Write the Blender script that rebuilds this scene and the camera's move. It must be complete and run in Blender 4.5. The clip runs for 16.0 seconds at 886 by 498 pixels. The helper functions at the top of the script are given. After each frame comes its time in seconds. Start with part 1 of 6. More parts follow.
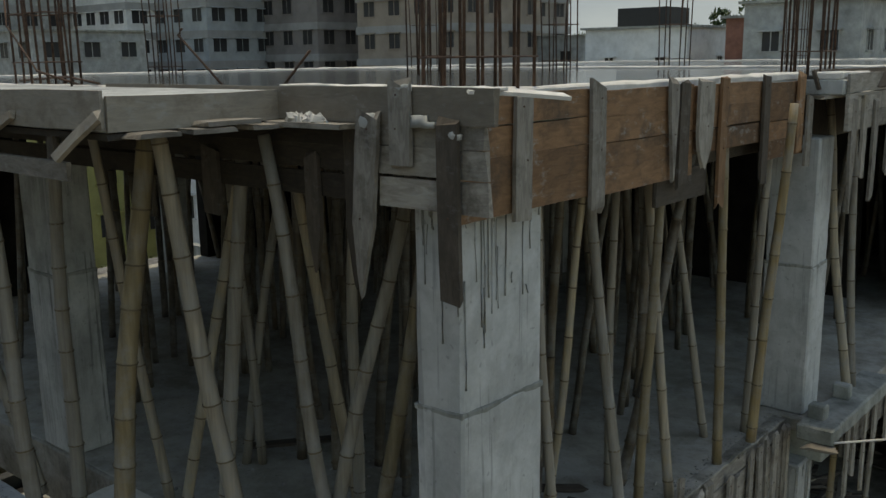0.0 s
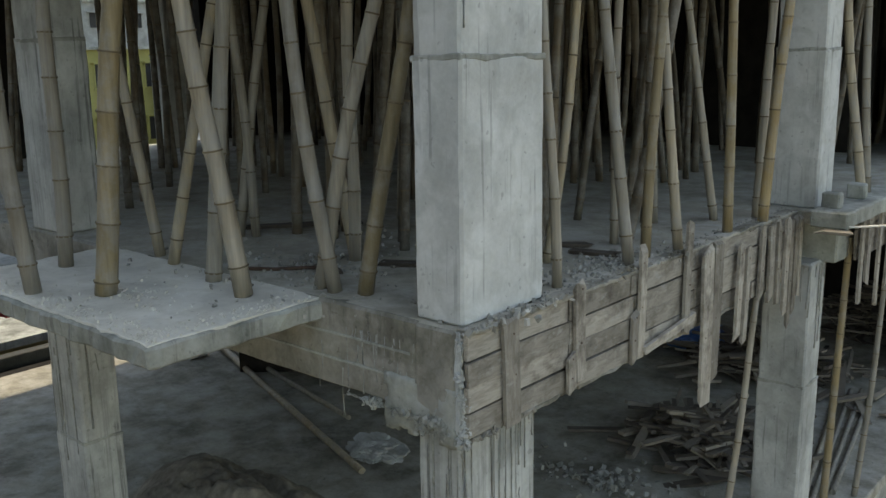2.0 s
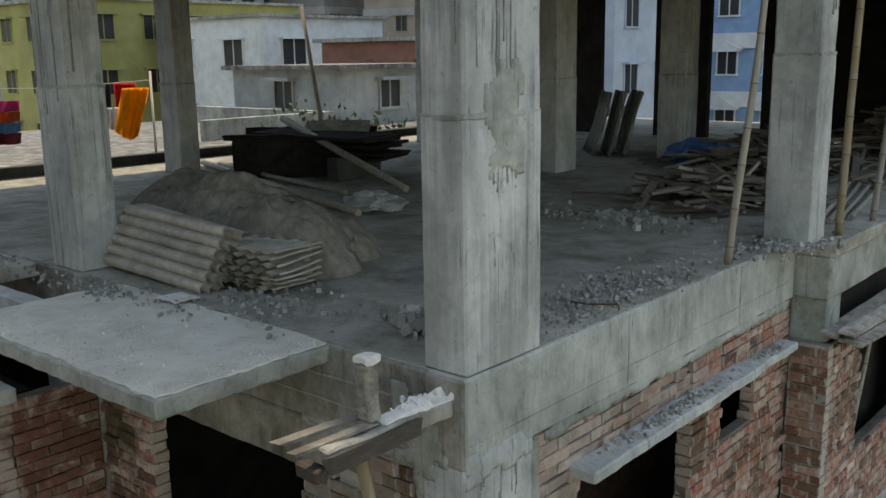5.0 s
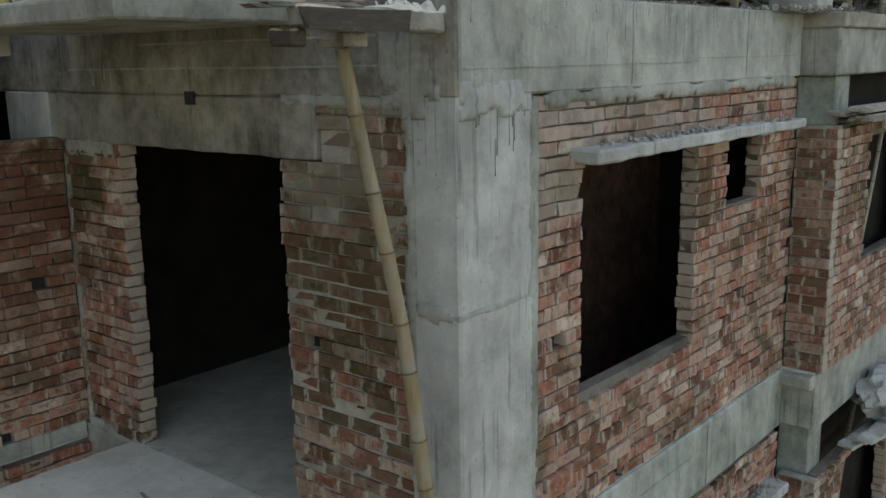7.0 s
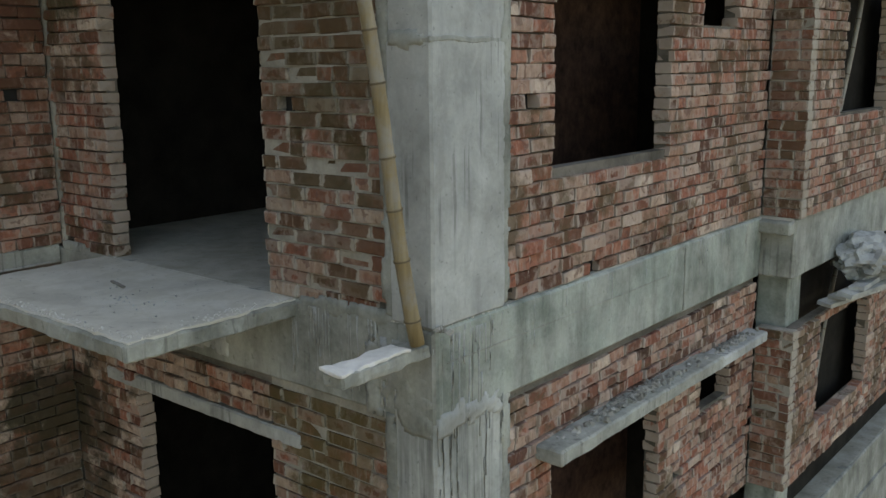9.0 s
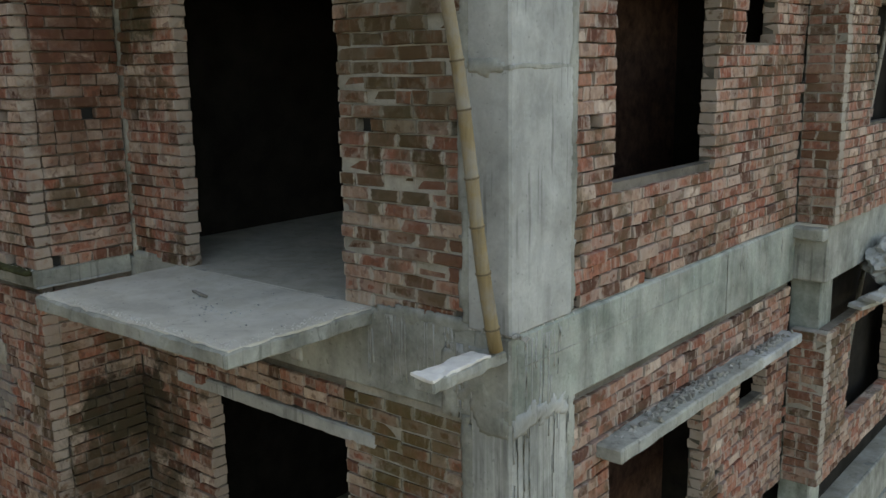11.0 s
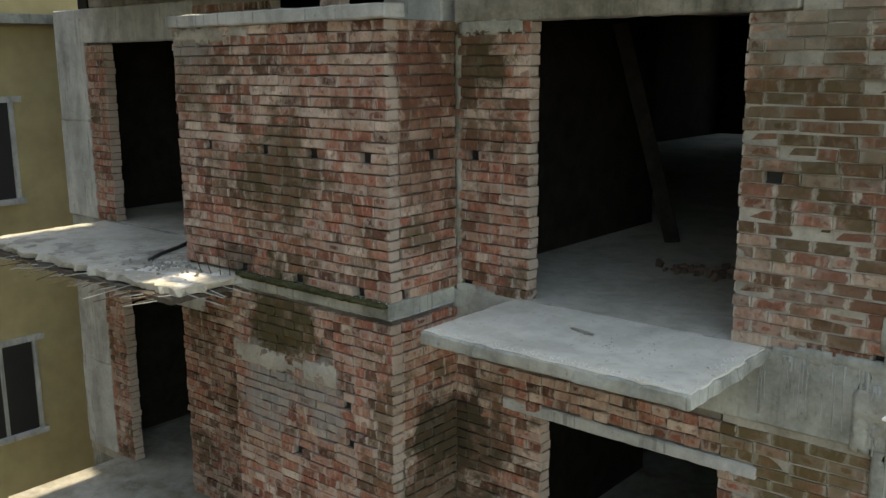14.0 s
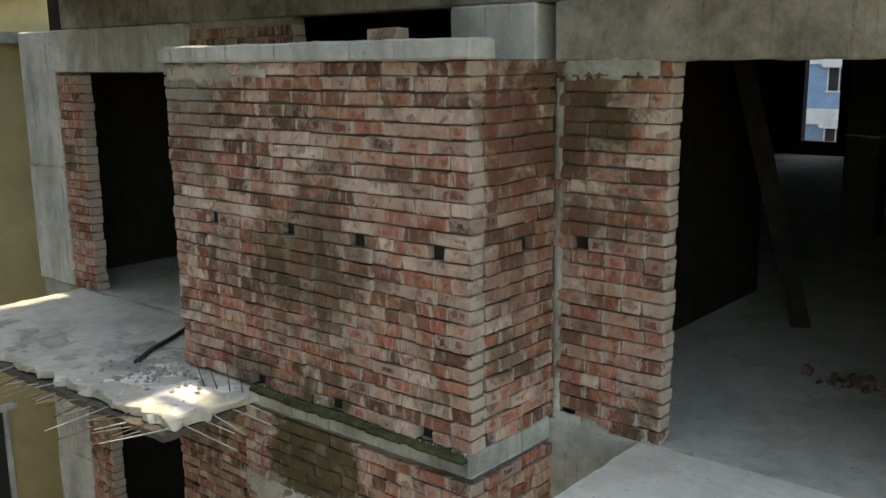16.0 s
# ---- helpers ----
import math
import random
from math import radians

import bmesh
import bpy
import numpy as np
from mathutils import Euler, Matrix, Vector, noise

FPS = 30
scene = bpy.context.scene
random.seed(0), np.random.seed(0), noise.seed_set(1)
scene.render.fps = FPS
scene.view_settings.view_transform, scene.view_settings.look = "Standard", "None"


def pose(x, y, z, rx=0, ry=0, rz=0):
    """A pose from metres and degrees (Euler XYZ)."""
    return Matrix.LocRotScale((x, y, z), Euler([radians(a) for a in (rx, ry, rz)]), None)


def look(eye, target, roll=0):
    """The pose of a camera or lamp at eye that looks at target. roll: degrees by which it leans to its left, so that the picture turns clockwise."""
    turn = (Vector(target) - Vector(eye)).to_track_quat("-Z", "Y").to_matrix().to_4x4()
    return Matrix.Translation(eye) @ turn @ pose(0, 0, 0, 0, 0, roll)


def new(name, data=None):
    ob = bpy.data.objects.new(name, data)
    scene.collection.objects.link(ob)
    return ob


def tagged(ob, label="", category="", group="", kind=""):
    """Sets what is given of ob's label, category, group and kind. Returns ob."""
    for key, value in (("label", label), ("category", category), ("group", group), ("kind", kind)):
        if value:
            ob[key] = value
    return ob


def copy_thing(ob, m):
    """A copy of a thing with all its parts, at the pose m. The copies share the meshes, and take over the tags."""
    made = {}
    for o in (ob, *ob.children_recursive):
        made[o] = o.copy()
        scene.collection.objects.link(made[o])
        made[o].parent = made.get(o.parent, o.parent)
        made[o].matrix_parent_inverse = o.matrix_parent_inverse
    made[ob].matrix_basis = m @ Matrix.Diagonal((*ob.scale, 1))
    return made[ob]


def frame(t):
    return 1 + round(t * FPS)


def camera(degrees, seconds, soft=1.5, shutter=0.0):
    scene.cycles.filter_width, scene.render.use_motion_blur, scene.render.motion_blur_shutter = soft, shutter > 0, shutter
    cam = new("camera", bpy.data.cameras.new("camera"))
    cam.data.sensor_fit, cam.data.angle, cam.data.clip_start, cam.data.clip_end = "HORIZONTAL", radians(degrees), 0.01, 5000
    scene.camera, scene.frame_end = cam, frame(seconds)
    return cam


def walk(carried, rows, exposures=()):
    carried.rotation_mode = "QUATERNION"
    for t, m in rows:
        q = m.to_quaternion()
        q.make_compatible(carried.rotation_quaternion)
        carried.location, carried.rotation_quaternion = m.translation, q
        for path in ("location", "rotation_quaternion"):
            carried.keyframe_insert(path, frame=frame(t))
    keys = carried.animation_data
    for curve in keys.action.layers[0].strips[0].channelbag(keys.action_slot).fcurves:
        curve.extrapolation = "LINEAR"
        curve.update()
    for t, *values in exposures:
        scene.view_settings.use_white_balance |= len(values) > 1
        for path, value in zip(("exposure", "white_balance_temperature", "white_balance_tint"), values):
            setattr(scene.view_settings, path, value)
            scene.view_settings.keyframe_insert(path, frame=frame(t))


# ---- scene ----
cam = camera(51.1, 16.0)
PATH = [
    (0, (2.617, -3.107, 15.076), (1.34, -1.622, 14.67), -0.8),
    (0.5, (2.663, -3.125, 14.716), (1.379, -1.648, 14.303), -0.8),
    (1, (2.643, -3.149, 14.294), (1.359, -1.673, 13.88), -0.9),
    (1.5, (2.654, -3.153, 13.873), (1.368, -1.679, 13.455), -1.0),
    (2, (2.696, -3.162, 13.45), (1.411, -1.69, 13.025), -0.9),
    (2.5, (2.773, -3.165, 13.036), (1.49, -1.693, 12.603), -0.9),
    (3, (2.858, -3.173, 12.627), (1.565, -1.714, 12.183), -1.0),
    (3.5, (2.901, -3.204, 12.211), (1.608, -1.746, 11.761), -0.9),
    (3.7, (2.912, -3.218, 12.052), (1.619, -1.761, 11.599), -0.9),
    (5.8, (2.705, -3.375, 9.863), (1.426, -1.887, 9.475), -1.1),
    (6, (2.696, -3.366, 9.694), (1.422, -1.875, 9.303), -1.1),
    (6.5, (2.71, -3.344, 9.252), (1.438, -1.853, 8.854), -1.1),
    (7, (2.728, -3.333, 8.786), (1.46, -1.84, 8.384), -1.0),
    (7.5, (2.799, -3.324, 8.283), (1.528, -1.832, 7.884), -1.2),
    (8, (2.886, -3.349, 7.74), (1.613, -1.853, 7.361), -1.3),
    (8.2, (2.865, -3.356, 7.609), (1.611, -1.85, 7.211), -0.5),
    (9.1, (2.95, -3.47, 7.44), (1.695, -1.96, 7.045), -0.6),
    (10.3, (3.021, -3.654, 7.543), (1.766, -2.147, 7.15), -0.7),
    (10.5, (3.006, -3.724, 7.557), (1.752, -2.218, 7.159), -0.7),
    (11, (2.836, -3.953, 7.592), (1.578, -2.45, 7.193), -0.9),
    (11.5, (2.391, -4.369, 7.675), (1.128, -2.871, 7.271), -0.7),
    (12, (1.897, -4.879, 7.77), (0.634, -3.38, 7.368), -0.4),
    (12.5, (1.586, -5.257, 7.85), (0.322, -3.76, 7.449), -0.3),
    (13, (1.373, -5.536, 7.914), (0.105, -4.043, 7.511), -0.3),
    (13.5, (1.241, -5.73, 7.937), (-0.033, -4.241, 7.538), -0.3),
    (14, (1.117, -5.802, 7.978), (-0.157, -4.313, 7.578), -0.5),
    (14.5, (0.824, -5.672, 8.033), (-0.45, -4.183, 7.634), -0.5),
    (15, (0.389, -5.395, 8.129), (-0.885, -3.907, 7.723), -0.7),
    (15.5, (-0.158, -5.007, 8.206), (-1.428, -3.515, 7.805), -0.7),
    (16, (-0.722, -4.543, 8.278), (-1.988, -3.047, 7.879), -0.7),
]
walk(cam, [(t, look(eye, target, roll)) for t, eye, target, roll in PATH],
     exposures=[(0.0, 0.3, 9000, 5.0), (0.8, 0.7, 9200, 6.0), (1.7, 1.3, 9300, 7.0), (2.6, 1.4, 9300, 7.6), (3.4, 1.3, 9200, 7.6), (6.0, 1.27, 9400, 8.0), (7.5, 1.3, 9600, 7.6), (11.0, 1.4, 9700, 7.4), (12.5, 1.68, 9700, 7.0), (14.0, 1.95, 9800, 6.6), (16.0, 2.2, 9900, 6.4)])

# ---- light ----
world = bpy.data.worlds.new("sky")
scene.world = world
world.use_nodes = True
wn = world.node_tree
sky = wn.nodes.new("ShaderNodeTexSky")
sky.sky_type = "NISHITA"
sky.sun_disc = False
sky.sun_elevation = radians(84)
sky.sun_rotation = radians(-40)
sky.air_density = 1.0
sky.dust_density = 0.5
sky.ozone_density = 1.0
bg = wn.nodes["Background"]
bg.inputs["Strength"].default_value = 0.14
wn.links.new(sky.outputs[0], bg.inputs["Color"])

sun = new("sun", bpy.data.lights.new("sun", "SUN"))
sun.data.energy = 1.5
sun.data.angle = radians(2.0)
sun.data.color = (1.0, 0.98, 0.95)
SUN_FROM = Vector((-0.075, 0.085, 1.0))
sun.matrix_world = look(SUN_FROM * 60, (0, 0, 0))


# ---- materials ----
def mat_new(name):
    m = bpy.data.materials.new(name)
    m.use_nodes = True
    nt = m.node_tree
    bsdf = nt.nodes["Principled BSDF"]
    return m, nt, bsdf


def node(nt, kind, **props):
    n = nt.nodes.new(kind)
    for k, v in props.items():
        if k == "operation":
            n.operation = v
        elif k == "data_type":
            n.data_type = v
        elif k == "blend_type":
            n.blend_type = v
        elif k == "feature":
            n.feature = v
    return n


def coords(nt, scale=(1, 1, 1), world_space=True):
    src = nt.nodes.new("ShaderNodeNewGeometry").outputs["Position"] if world_space else nt.nodes.new("ShaderNodeTexCoord").outputs["Object"]
    mp = nt.nodes.new("ShaderNodeMapping")
    mp.inputs["Scale"].default_value = scale
    nt.links.new(src, mp.inputs["Vector"])
    return mp.outputs["Vector"]


def noise_tex(nt, vec, scale, detail=6.0, rough=0.6, distort=0.0):
    n = nt.nodes.new("ShaderNodeTexNoise")
    n.inputs["Scale"].default_value = scale
    n.inputs["Detail"].default_value = detail
    n.inputs["Roughness"].default_value = rough
    n.inputs["Distortion"].default_value = distort
    nt.links.new(vec, n.inputs["Vector"])
    return n.outputs["Fac"]


def ramp(nt, fac, stops):
    r = nt.nodes.new("ShaderNodeValToRGB")
    els = r.color_ramp.elements
    while len(els) < len(stops):
        els.new(0.5)
    for e, (p, c) in zip(els, stops):
        e.position = p
        e.color = (*c, 1) if len(c) == 3 else (c[0], c[0], c[0], 1)
    nt.links.new(fac, r.inputs["Fac"])
    return r.outputs["Color"]


def mix(nt, fac, a, b, blend="MIX"):
    m = nt.nodes.new("ShaderNodeMix")
    m.data_type = "RGBA"
    m.blend_type = blend
    for sock, v in ((m.inputs["Factor"], fac), (m.inputs["A"], a), (m.inputs["B"], b)):
        if isinstance(v, (int, float)):
            sock.default_value = v
        elif isinstance(v, tuple):
            sock.default_value = (*v, 1)
        else:
            nt.links.new(v, sock)
    return m.outputs["Result"]


def bump(nt, bsdf, height, strength, dist=0.01):
    b = nt.nodes.new("ShaderNodeBump")
    b.inputs["Strength"].default_value = strength
    b.inputs["Distance"].default_value = dist
    nt.links.new(height, b.inputs["Height"])
    nt.links.new(b.outputs["Normal"], bsdf.inputs["Normal"])


def concrete(name, light, dark, streak=0.6, moss=0.0, dust=0.0, relief=0.35, grain=0.4, wash=0.0, comb=0.0, pits=0.35):
    """Cast concrete: blotches, soft washed bands, run-down streaks, combed cement runs, pores, moss patches and dust."""
    m, nt, b = mat_new(name)
    v = coords(nt)
    big = noise_tex(nt, v, 1.7, 8, 0.6, 0.4)
    col = ramp(nt, big, [(0.3, dark), (0.62, light)])
    patch = noise_tex(nt, v, 5.5, 5, 0.55, 0.8)
    col = mix(nt, 0.3, col, ramp(nt, patch, [(0.4, (0.36, 0.36, 0.35)), (0.56, (0.6, 0.6, 0.6))]), "OVERLAY")
    fine = noise_tex(nt, v, 38, 5, 0.7)
    col = mix(nt, grain * 0.6, col, ramp(nt, fine, [(0.3, (0.25, 0.25, 0.25)), (0.7, (0.78, 0.78, 0.78))]), "OVERLAY")
    if wash:
        wv = noise_tex(nt, coords(nt, (2.6, 2.6, 0.9)), 1.0, 6, 0.6, 0.6)
        col = mix(nt, wash, col, ramp(nt, wv, [(0.38, (0.2, 0.205, 0.19)), (0.5, (0.5, 0.5, 0.5)), (0.64, (0.72, 0.73, 0.72))]), "OVERLAY")
    if comb:
        cv = noise_tex(nt, coords(nt, (30, 30, 0.8)), 1.0, 4, 0.6, 0.2)
        where = ramp(nt, noise_tex(nt, coords(nt, (4, 4, 1.0)), 1.0, 4, 0.6), [(0.42, (0.0,)), (0.58, (1.0,))])
        dark_run = ramp(nt, cv, [(0.5, (0.0,)), (0.6, (comb,))])
        col = mix(nt, mix(nt, 1.0, dark_run, where, "MULTIPLY"), col, tuple(c * 0.55 for c in dark))
        pale_run = ramp(nt, cv, [(0.36, (comb * 0.7,)), (0.44, (0.0,))])
        col = mix(nt, mix(nt, 1.0, pale_run, where, "MULTIPLY"), col, tuple(min(0.7, c * 1.25) for c in light))
    if streak:
        sv = coords(nt, (26, 26, 0.7))
        st = noise_tex(nt, sv, 1.0, 4, 0.6)
        mask = ramp(nt, st, [(0.57, (0.0,)), (0.62, (streak,))])
        area = ramp(nt, noise_tex(nt, v, 1.6, 4, 0.6), [(0.47, (0.0,)), (0.57, (1.0,))])
        col = mix(nt, mix(nt, 1.0, mask, area, "MULTIPLY"), col, tuple(c * 0.45 for c in dark))
    if moss:
        mm = ramp(nt, noise_tex(nt, v, 1.3, 7, 0.7, 0.3), [(0.52, (0.0,)), (0.68, (moss,))])
        col = mix(nt, mm, col, (0.035, 0.04, 0.022))
    if dust:
        dm = ramp(nt, noise_tex(nt, v, 3.1, 8, 0.7), [(0.45, (0.0,)), (0.62, (dust,))])
        col = mix(nt, dm, col, (0.5, 0.49, 0.46))
    if pits:
        pm = ramp(nt, noise_tex(nt, v, 26, 2, 0.4, 0.3), [(0.69, (0.0,)), (0.72, (pits,))])
        col = mix(nt, pm, col, tuple(c * 0.4 for c in dark))
    nt.links.new(col, b.inputs["Base Color"])
    b.inputs["Roughness"].default_value = 0.92
    b.inputs["Specular IOR Level"].default_value = 0.25
    h = mix(nt, 0.5, fine, noise_tex(nt, v, 9, 6, 0.65))
    bump(nt, b, h, relief * 0.75, 0.012)
    return m


def plank_mat(name, light, dark, stain=(0.05, 0.04, 0.03), cement=0.6):
    """Sawn boards: grain along the length of each board, knots and stains, each board its own tone."""
    m, nt, b = mat_new(name)
    info = nt.nodes.new("ShaderNodeObjectInfo")
    v = coords(nt, (6, 26, 26), world_space=False)
    g = noise_tex(nt, v, 1.0, 6, 0.65, 1.2)
    col = ramp(nt, g, [(0.28, dark), (0.68, light)])
    tone = ramp(nt, info.outputs["Random"], [(0.0, (0.55, 0.53, 0.5)), (0.5, (0.85, 0.83, 0.8)), (1.0, (1.15, 1.12, 1.08))])
    col = mix(nt, 1.0, col, tone, "MULTIPLY")
    s = ramp(nt, noise_tex(nt, coords(nt), 4.0, 7, 0.7), [(0.5, (0.0,)), (0.68, (0.75,))])
    col = mix(nt, s, col, stain)
    cem = ramp(nt, noise_tex(nt, coords(nt, (1, 1, 2)), 7.0, 6, 0.7), [(0.58, (0.0,)), (0.7, (cement,))])
    col = mix(nt, cem, col, (0.34, 0.34, 0.32))
    nt.links.new(col, b.inputs["Base Color"])
    b.inputs["Roughness"].default_value = 0.85
    bump(nt, b, g, 0.4, 0.006)
    return m


def bamboo_mat(name, light, dark):
    m, nt, b = mat_new(name)
    info = nt.nodes.new("ShaderNodeObjectInfo")
    v = coords(nt, (30, 30, 1.6))
    g = noise_tex(nt, v, 1.0, 4, 0.6)
    col = ramp(nt, g, [(0.3, dark), (0.7, light)])
    tone = ramp(nt, info.outputs["Random"], [(0.0, (0.6, 0.62, 0.64)), (0.6, (0.9, 0.9, 0.9)), (1.0, (1.15, 1.05, 0.85))])
    col = mix(nt, 1.0, col, tone, "MULTIPLY")
    d = ramp(nt, noise_tex(nt, coords(nt), 5.0, 6, 0.7), [(0.45, (0.0,)), (0.65, (0.6,))])
    col = mix(nt, d, col, (0.24, 0.235, 0.22))
    nt.links.new(col, b.inputs["Base Color"])
    b.inputs["Roughness"].default_value = 0.6
    bump(nt, b, g, 0.2, 0.003)
    return m


DAMP, CEMENT, BLACKISH, MOSS = (0.06, 0.05, 0.022), (0.25, 0.245, 0.23), (0.02, 0.02, 0.012), (0.085, 0.078, 0.024)
BLOTCHES = [((-4.95, -0.78, 7.0), 0.75, DAMP, 0.7), ((-6.1, -0.78, 7.9), 0.6, DAMP, 0.5), ((-3.6, 0.03, 8.0), 0.6, DAMP, 0.8), ((-5.0, -0.78, 5.75), 0.75, DAMP, 0.95),
            # mossy dark ones low in the bay corner also hold its painted shade
            ((-3.72, -0.15, 4.95), 0.55, BLACKISH, 0.85), ((-3.72, -0.2, 4.4), 0.85, (0.05, 0.042, 0.024), 0.75), ((-3.5, 0.03, 4.7), 0.6, (0.06, 0.045, 0.027), 0.7), ((-4.6, -0.78, 5.15), 0.5, CEMENT, 0.75), ((-5.3, -0.78, 5.0), 0.6, CEMENT, 0.75), ((-0.8, 0.03, 5.3), 0.75, MOSS, 0.5), ((-3.72, -0.35, 7.3), 0.7, (0.12, 0.055, 0.034), 0.6),
            ((-0.75, 0.03, 7.6), 0.9, DAMP, 0.6), ((-0.85, 0.03, 8.35), 0.6, (0.2, 0.18, 0.145), 0.6), ((-0.02, 0.85, 8.45), 1.0, (0.33, 0.29, 0.25), 0.6), ((-0.02, 2.1, 8.5), 0.9, (0.33, 0.28, 0.24), 0.5), ((-6.2, -0.78, 8.25), 0.6, CEMENT, 0.7), ((-5.6, -0.78, 6.2), 0.45, BLACKISH, 0.7), ((-3.72, -0.3, 7.9), 0.55, (0.12, 0.05, 0.035), 0.8)]


def math_node(nt, op, a, b=0.0):
    n = node(nt, "ShaderNodeMath", operation=op)
    for sock, v in zip(n.inputs, (a, b)):
        if isinstance(v, (int, float)):
            sock.default_value = v
        else:
            nt.links.new(v, sock)
    return n.outputs[0]


def brick_mat(name, moss=0.6, low=0.53, mossy=0.0, mortar=0.83):
    """Hand-made bricks: each its own red, brown or pale tone, a pale cement film left round a bare red heart, burnt
    patches, damp stains and some painted corner shade.
    """
    m, nt, b = mat_new(name)
    info = nt.nodes.new("ShaderNodeObjectInfo")
    rnd = info.outputs["Random"]
    col = ramp(nt, rnd, [(0.0, (0.06, 0.045, 0.024)), (0.26, (0.14, 0.062, 0.04)), (0.5, (0.26, 0.105, 0.072)), (0.76, (0.27, 0.15, 0.11)), (1.0, (0.38, 0.3, 0.235))] if mossy else [
        (0.0, (0.07, 0.038, 0.027)), (0.14, (0.15, 0.064, 0.045)), (0.32, (0.285, 0.108, 0.074)),
        (0.54, (0.345, 0.15, 0.104)), (0.72, (0.335, 0.215, 0.165)), (0.88, (0.43, 0.31, 0.25)), (1.0, (0.58, 0.47, 0.39))])
    v = coords(nt)
    shift = nt.nodes.new("ShaderNodeVectorMath")
    comb = nt.nodes.new("ShaderNodeCombineXYZ")
    nt.links.new(math_node(nt, "MULTIPLY", rnd, 37.0), comb.inputs[0])
    tex = nt.nodes.new("ShaderNodeTexCoord")
    nt.links.new(tex.outputs["Object"], shift.inputs[0])
    nt.links.new(comb.outputs[0], shift.inputs[1])
    own = shift.outputs[0]
    fine = noise_tex(nt, own, 34, 7, 0.7)
    col = mix(nt, 0.4, col, ramp(nt, fine, [(0.3, (0.25, 0.25, 0.25)), (0.7, (0.78, 0.77, 0.76))]), "OVERLAY")
    wide = nt.nodes.new("ShaderNodeMapping")
    wide.inputs["Scale"].default_value = (21, 10, 5)
    nt.links.new(own, wide.inputs["Vector"])
    band = noise_tex(nt, wide.outputs[0], 1.0, 3, 0.55, 0.4)
    col = mix(nt, 0.5, col, ramp(nt, band, [(0.35, (0.28, 0.25, 0.24)), (0.65, (0.7, 0.7, 0.7))]), "OVERLAY")
    # cement film, thinnest in the middle of the face
    sep = nt.nodes.new("ShaderNodeSeparateXYZ")
    nt.links.new(tex.outputs["Generated"], sep.inputs[0])
    ex = math_node(nt, "MULTIPLY", math_node(nt, "ABSOLUTE", math_node(nt, "SUBTRACT", sep.outputs[0], 0.5)), 2.0)
    ez = math_node(nt, "MULTIPLY", math_node(nt, "ABSOLUTE", math_node(nt, "SUBTRACT", sep.outputs[2], 0.5)), 1.75)
    rim = math_node(nt, "ADD", math_node(nt, "MAXIMUM", ex, ez), math_node(nt, "MULTIPLY", math_node(nt, "SUBTRACT", noise_tex(nt, own, 13, 4, 0.6, 0.4), 0.5), 1.5))
    share = math_node(nt, "FRACT", math_node(nt, "MULTIPLY", rnd, 17.3))
    film = ramp(nt, math_node(nt, "ADD", rim, math_node(nt, "MULTIPLY", math_node(nt, "SUBTRACT", share, 0.5), 1.1)), [(0.6 if mossy else 0.7, (0.0,)), (0.74 if mossy else 0.82, (0.48 if mossy else 0.66,))])
    spread = ramp(nt, noise_tex(nt, v, 1.9, 5, 0.6), [(0.34, (0.3,)), (0.58, (1.0,))])
    bars = ramp(nt, band, [(0.56, (0.0,)), (0.62, (0.6,))])
    film = mix(nt, 1.0, film, bars, "LIGHTEN")
    col = mix(nt, mix(nt, 1.0, film, spread, "MULTIPLY"), col, (0.38, 0.325, 0.28) if mossy else (0.43, 0.335, 0.285))
    burn = ramp(nt, noise_tex(nt, own, 14, 2, 0.4, 0.8), [(0.6, (0.0,)), (0.64, (0.6,))])
    col = mix(nt, burn, col, (0.12, 0.06, 0.05))
    some = ramp(nt, noise_tex(nt, v, 2.6, 5, 0.65), [(0.36, (0.15,)), (0.6, (1.0,))])
    cem = ramp(nt, noise_tex(nt, own, 11, 6, 0.65, 0.5), [(0.5, (0.0,)), (0.62, (0.6,))])
    col = mix(nt, mix(nt, 1.0, cem, some, "MULTIPLY"), col, (0.37, 0.31, 0.275))
    spare = ramp(nt, noise_tex(nt, own, 1.7, 2, 0.5), [(0.3, (0.45,)), (0.5, (1.0,))])
    st = ramp(nt, noise_tex(nt, v, 1.4, 7, 0.68, 0.3), [(low, (0.0,)), (low + 0.07, (moss,))])
    col = mix(nt, mix(nt, 1.0, st, spare, "MULTIPLY"), col, (0.08, 0.062, 0.034))
    if mossy:
        pick = math_node(nt, "FRACT", math_node(nt, "MULTIPLY", rnd, 91.7))
        some_bricks = ramp(nt, pick, [(0.4, (mossy,)), (0.55, (0.0,))])
        tone = ramp(nt, math_node(nt, "FRACT", math_node(nt, "MULTIPLY", rnd, 53.3)), [(0.0, (0.05, 0.048, 0.025)), (0.45, (0.09, 0.06, 0.032)), (1.0, (0.15, 0.062, 0.042))])
        where = ramp(nt, noise_tex(nt, v, 1.7, 4, 0.6), [(0.42, (0.12,)), (0.56, (1.0,))])
        col = mix(nt, mix(nt, 1.0, some_bricks, where, "MULTIPLY"), col, tone)
    # pale mortar pressed out over the ends of each brick
    e = math_node(nt, "ADD", ex, math_node(nt, "MULTIPLY", math_node(nt, "SUBTRACT", noise_tex(nt, own, 16, 5, 0.6), 0.5), 0.7))
    ends = ramp(nt, e, [(mortar, (0.0,)), (mortar + 0.08, (0.85,))])
    col = mix(nt, ends, col, (0.4, 0.365, 0.315) if mossy else (0.4, 0.335, 0.29))
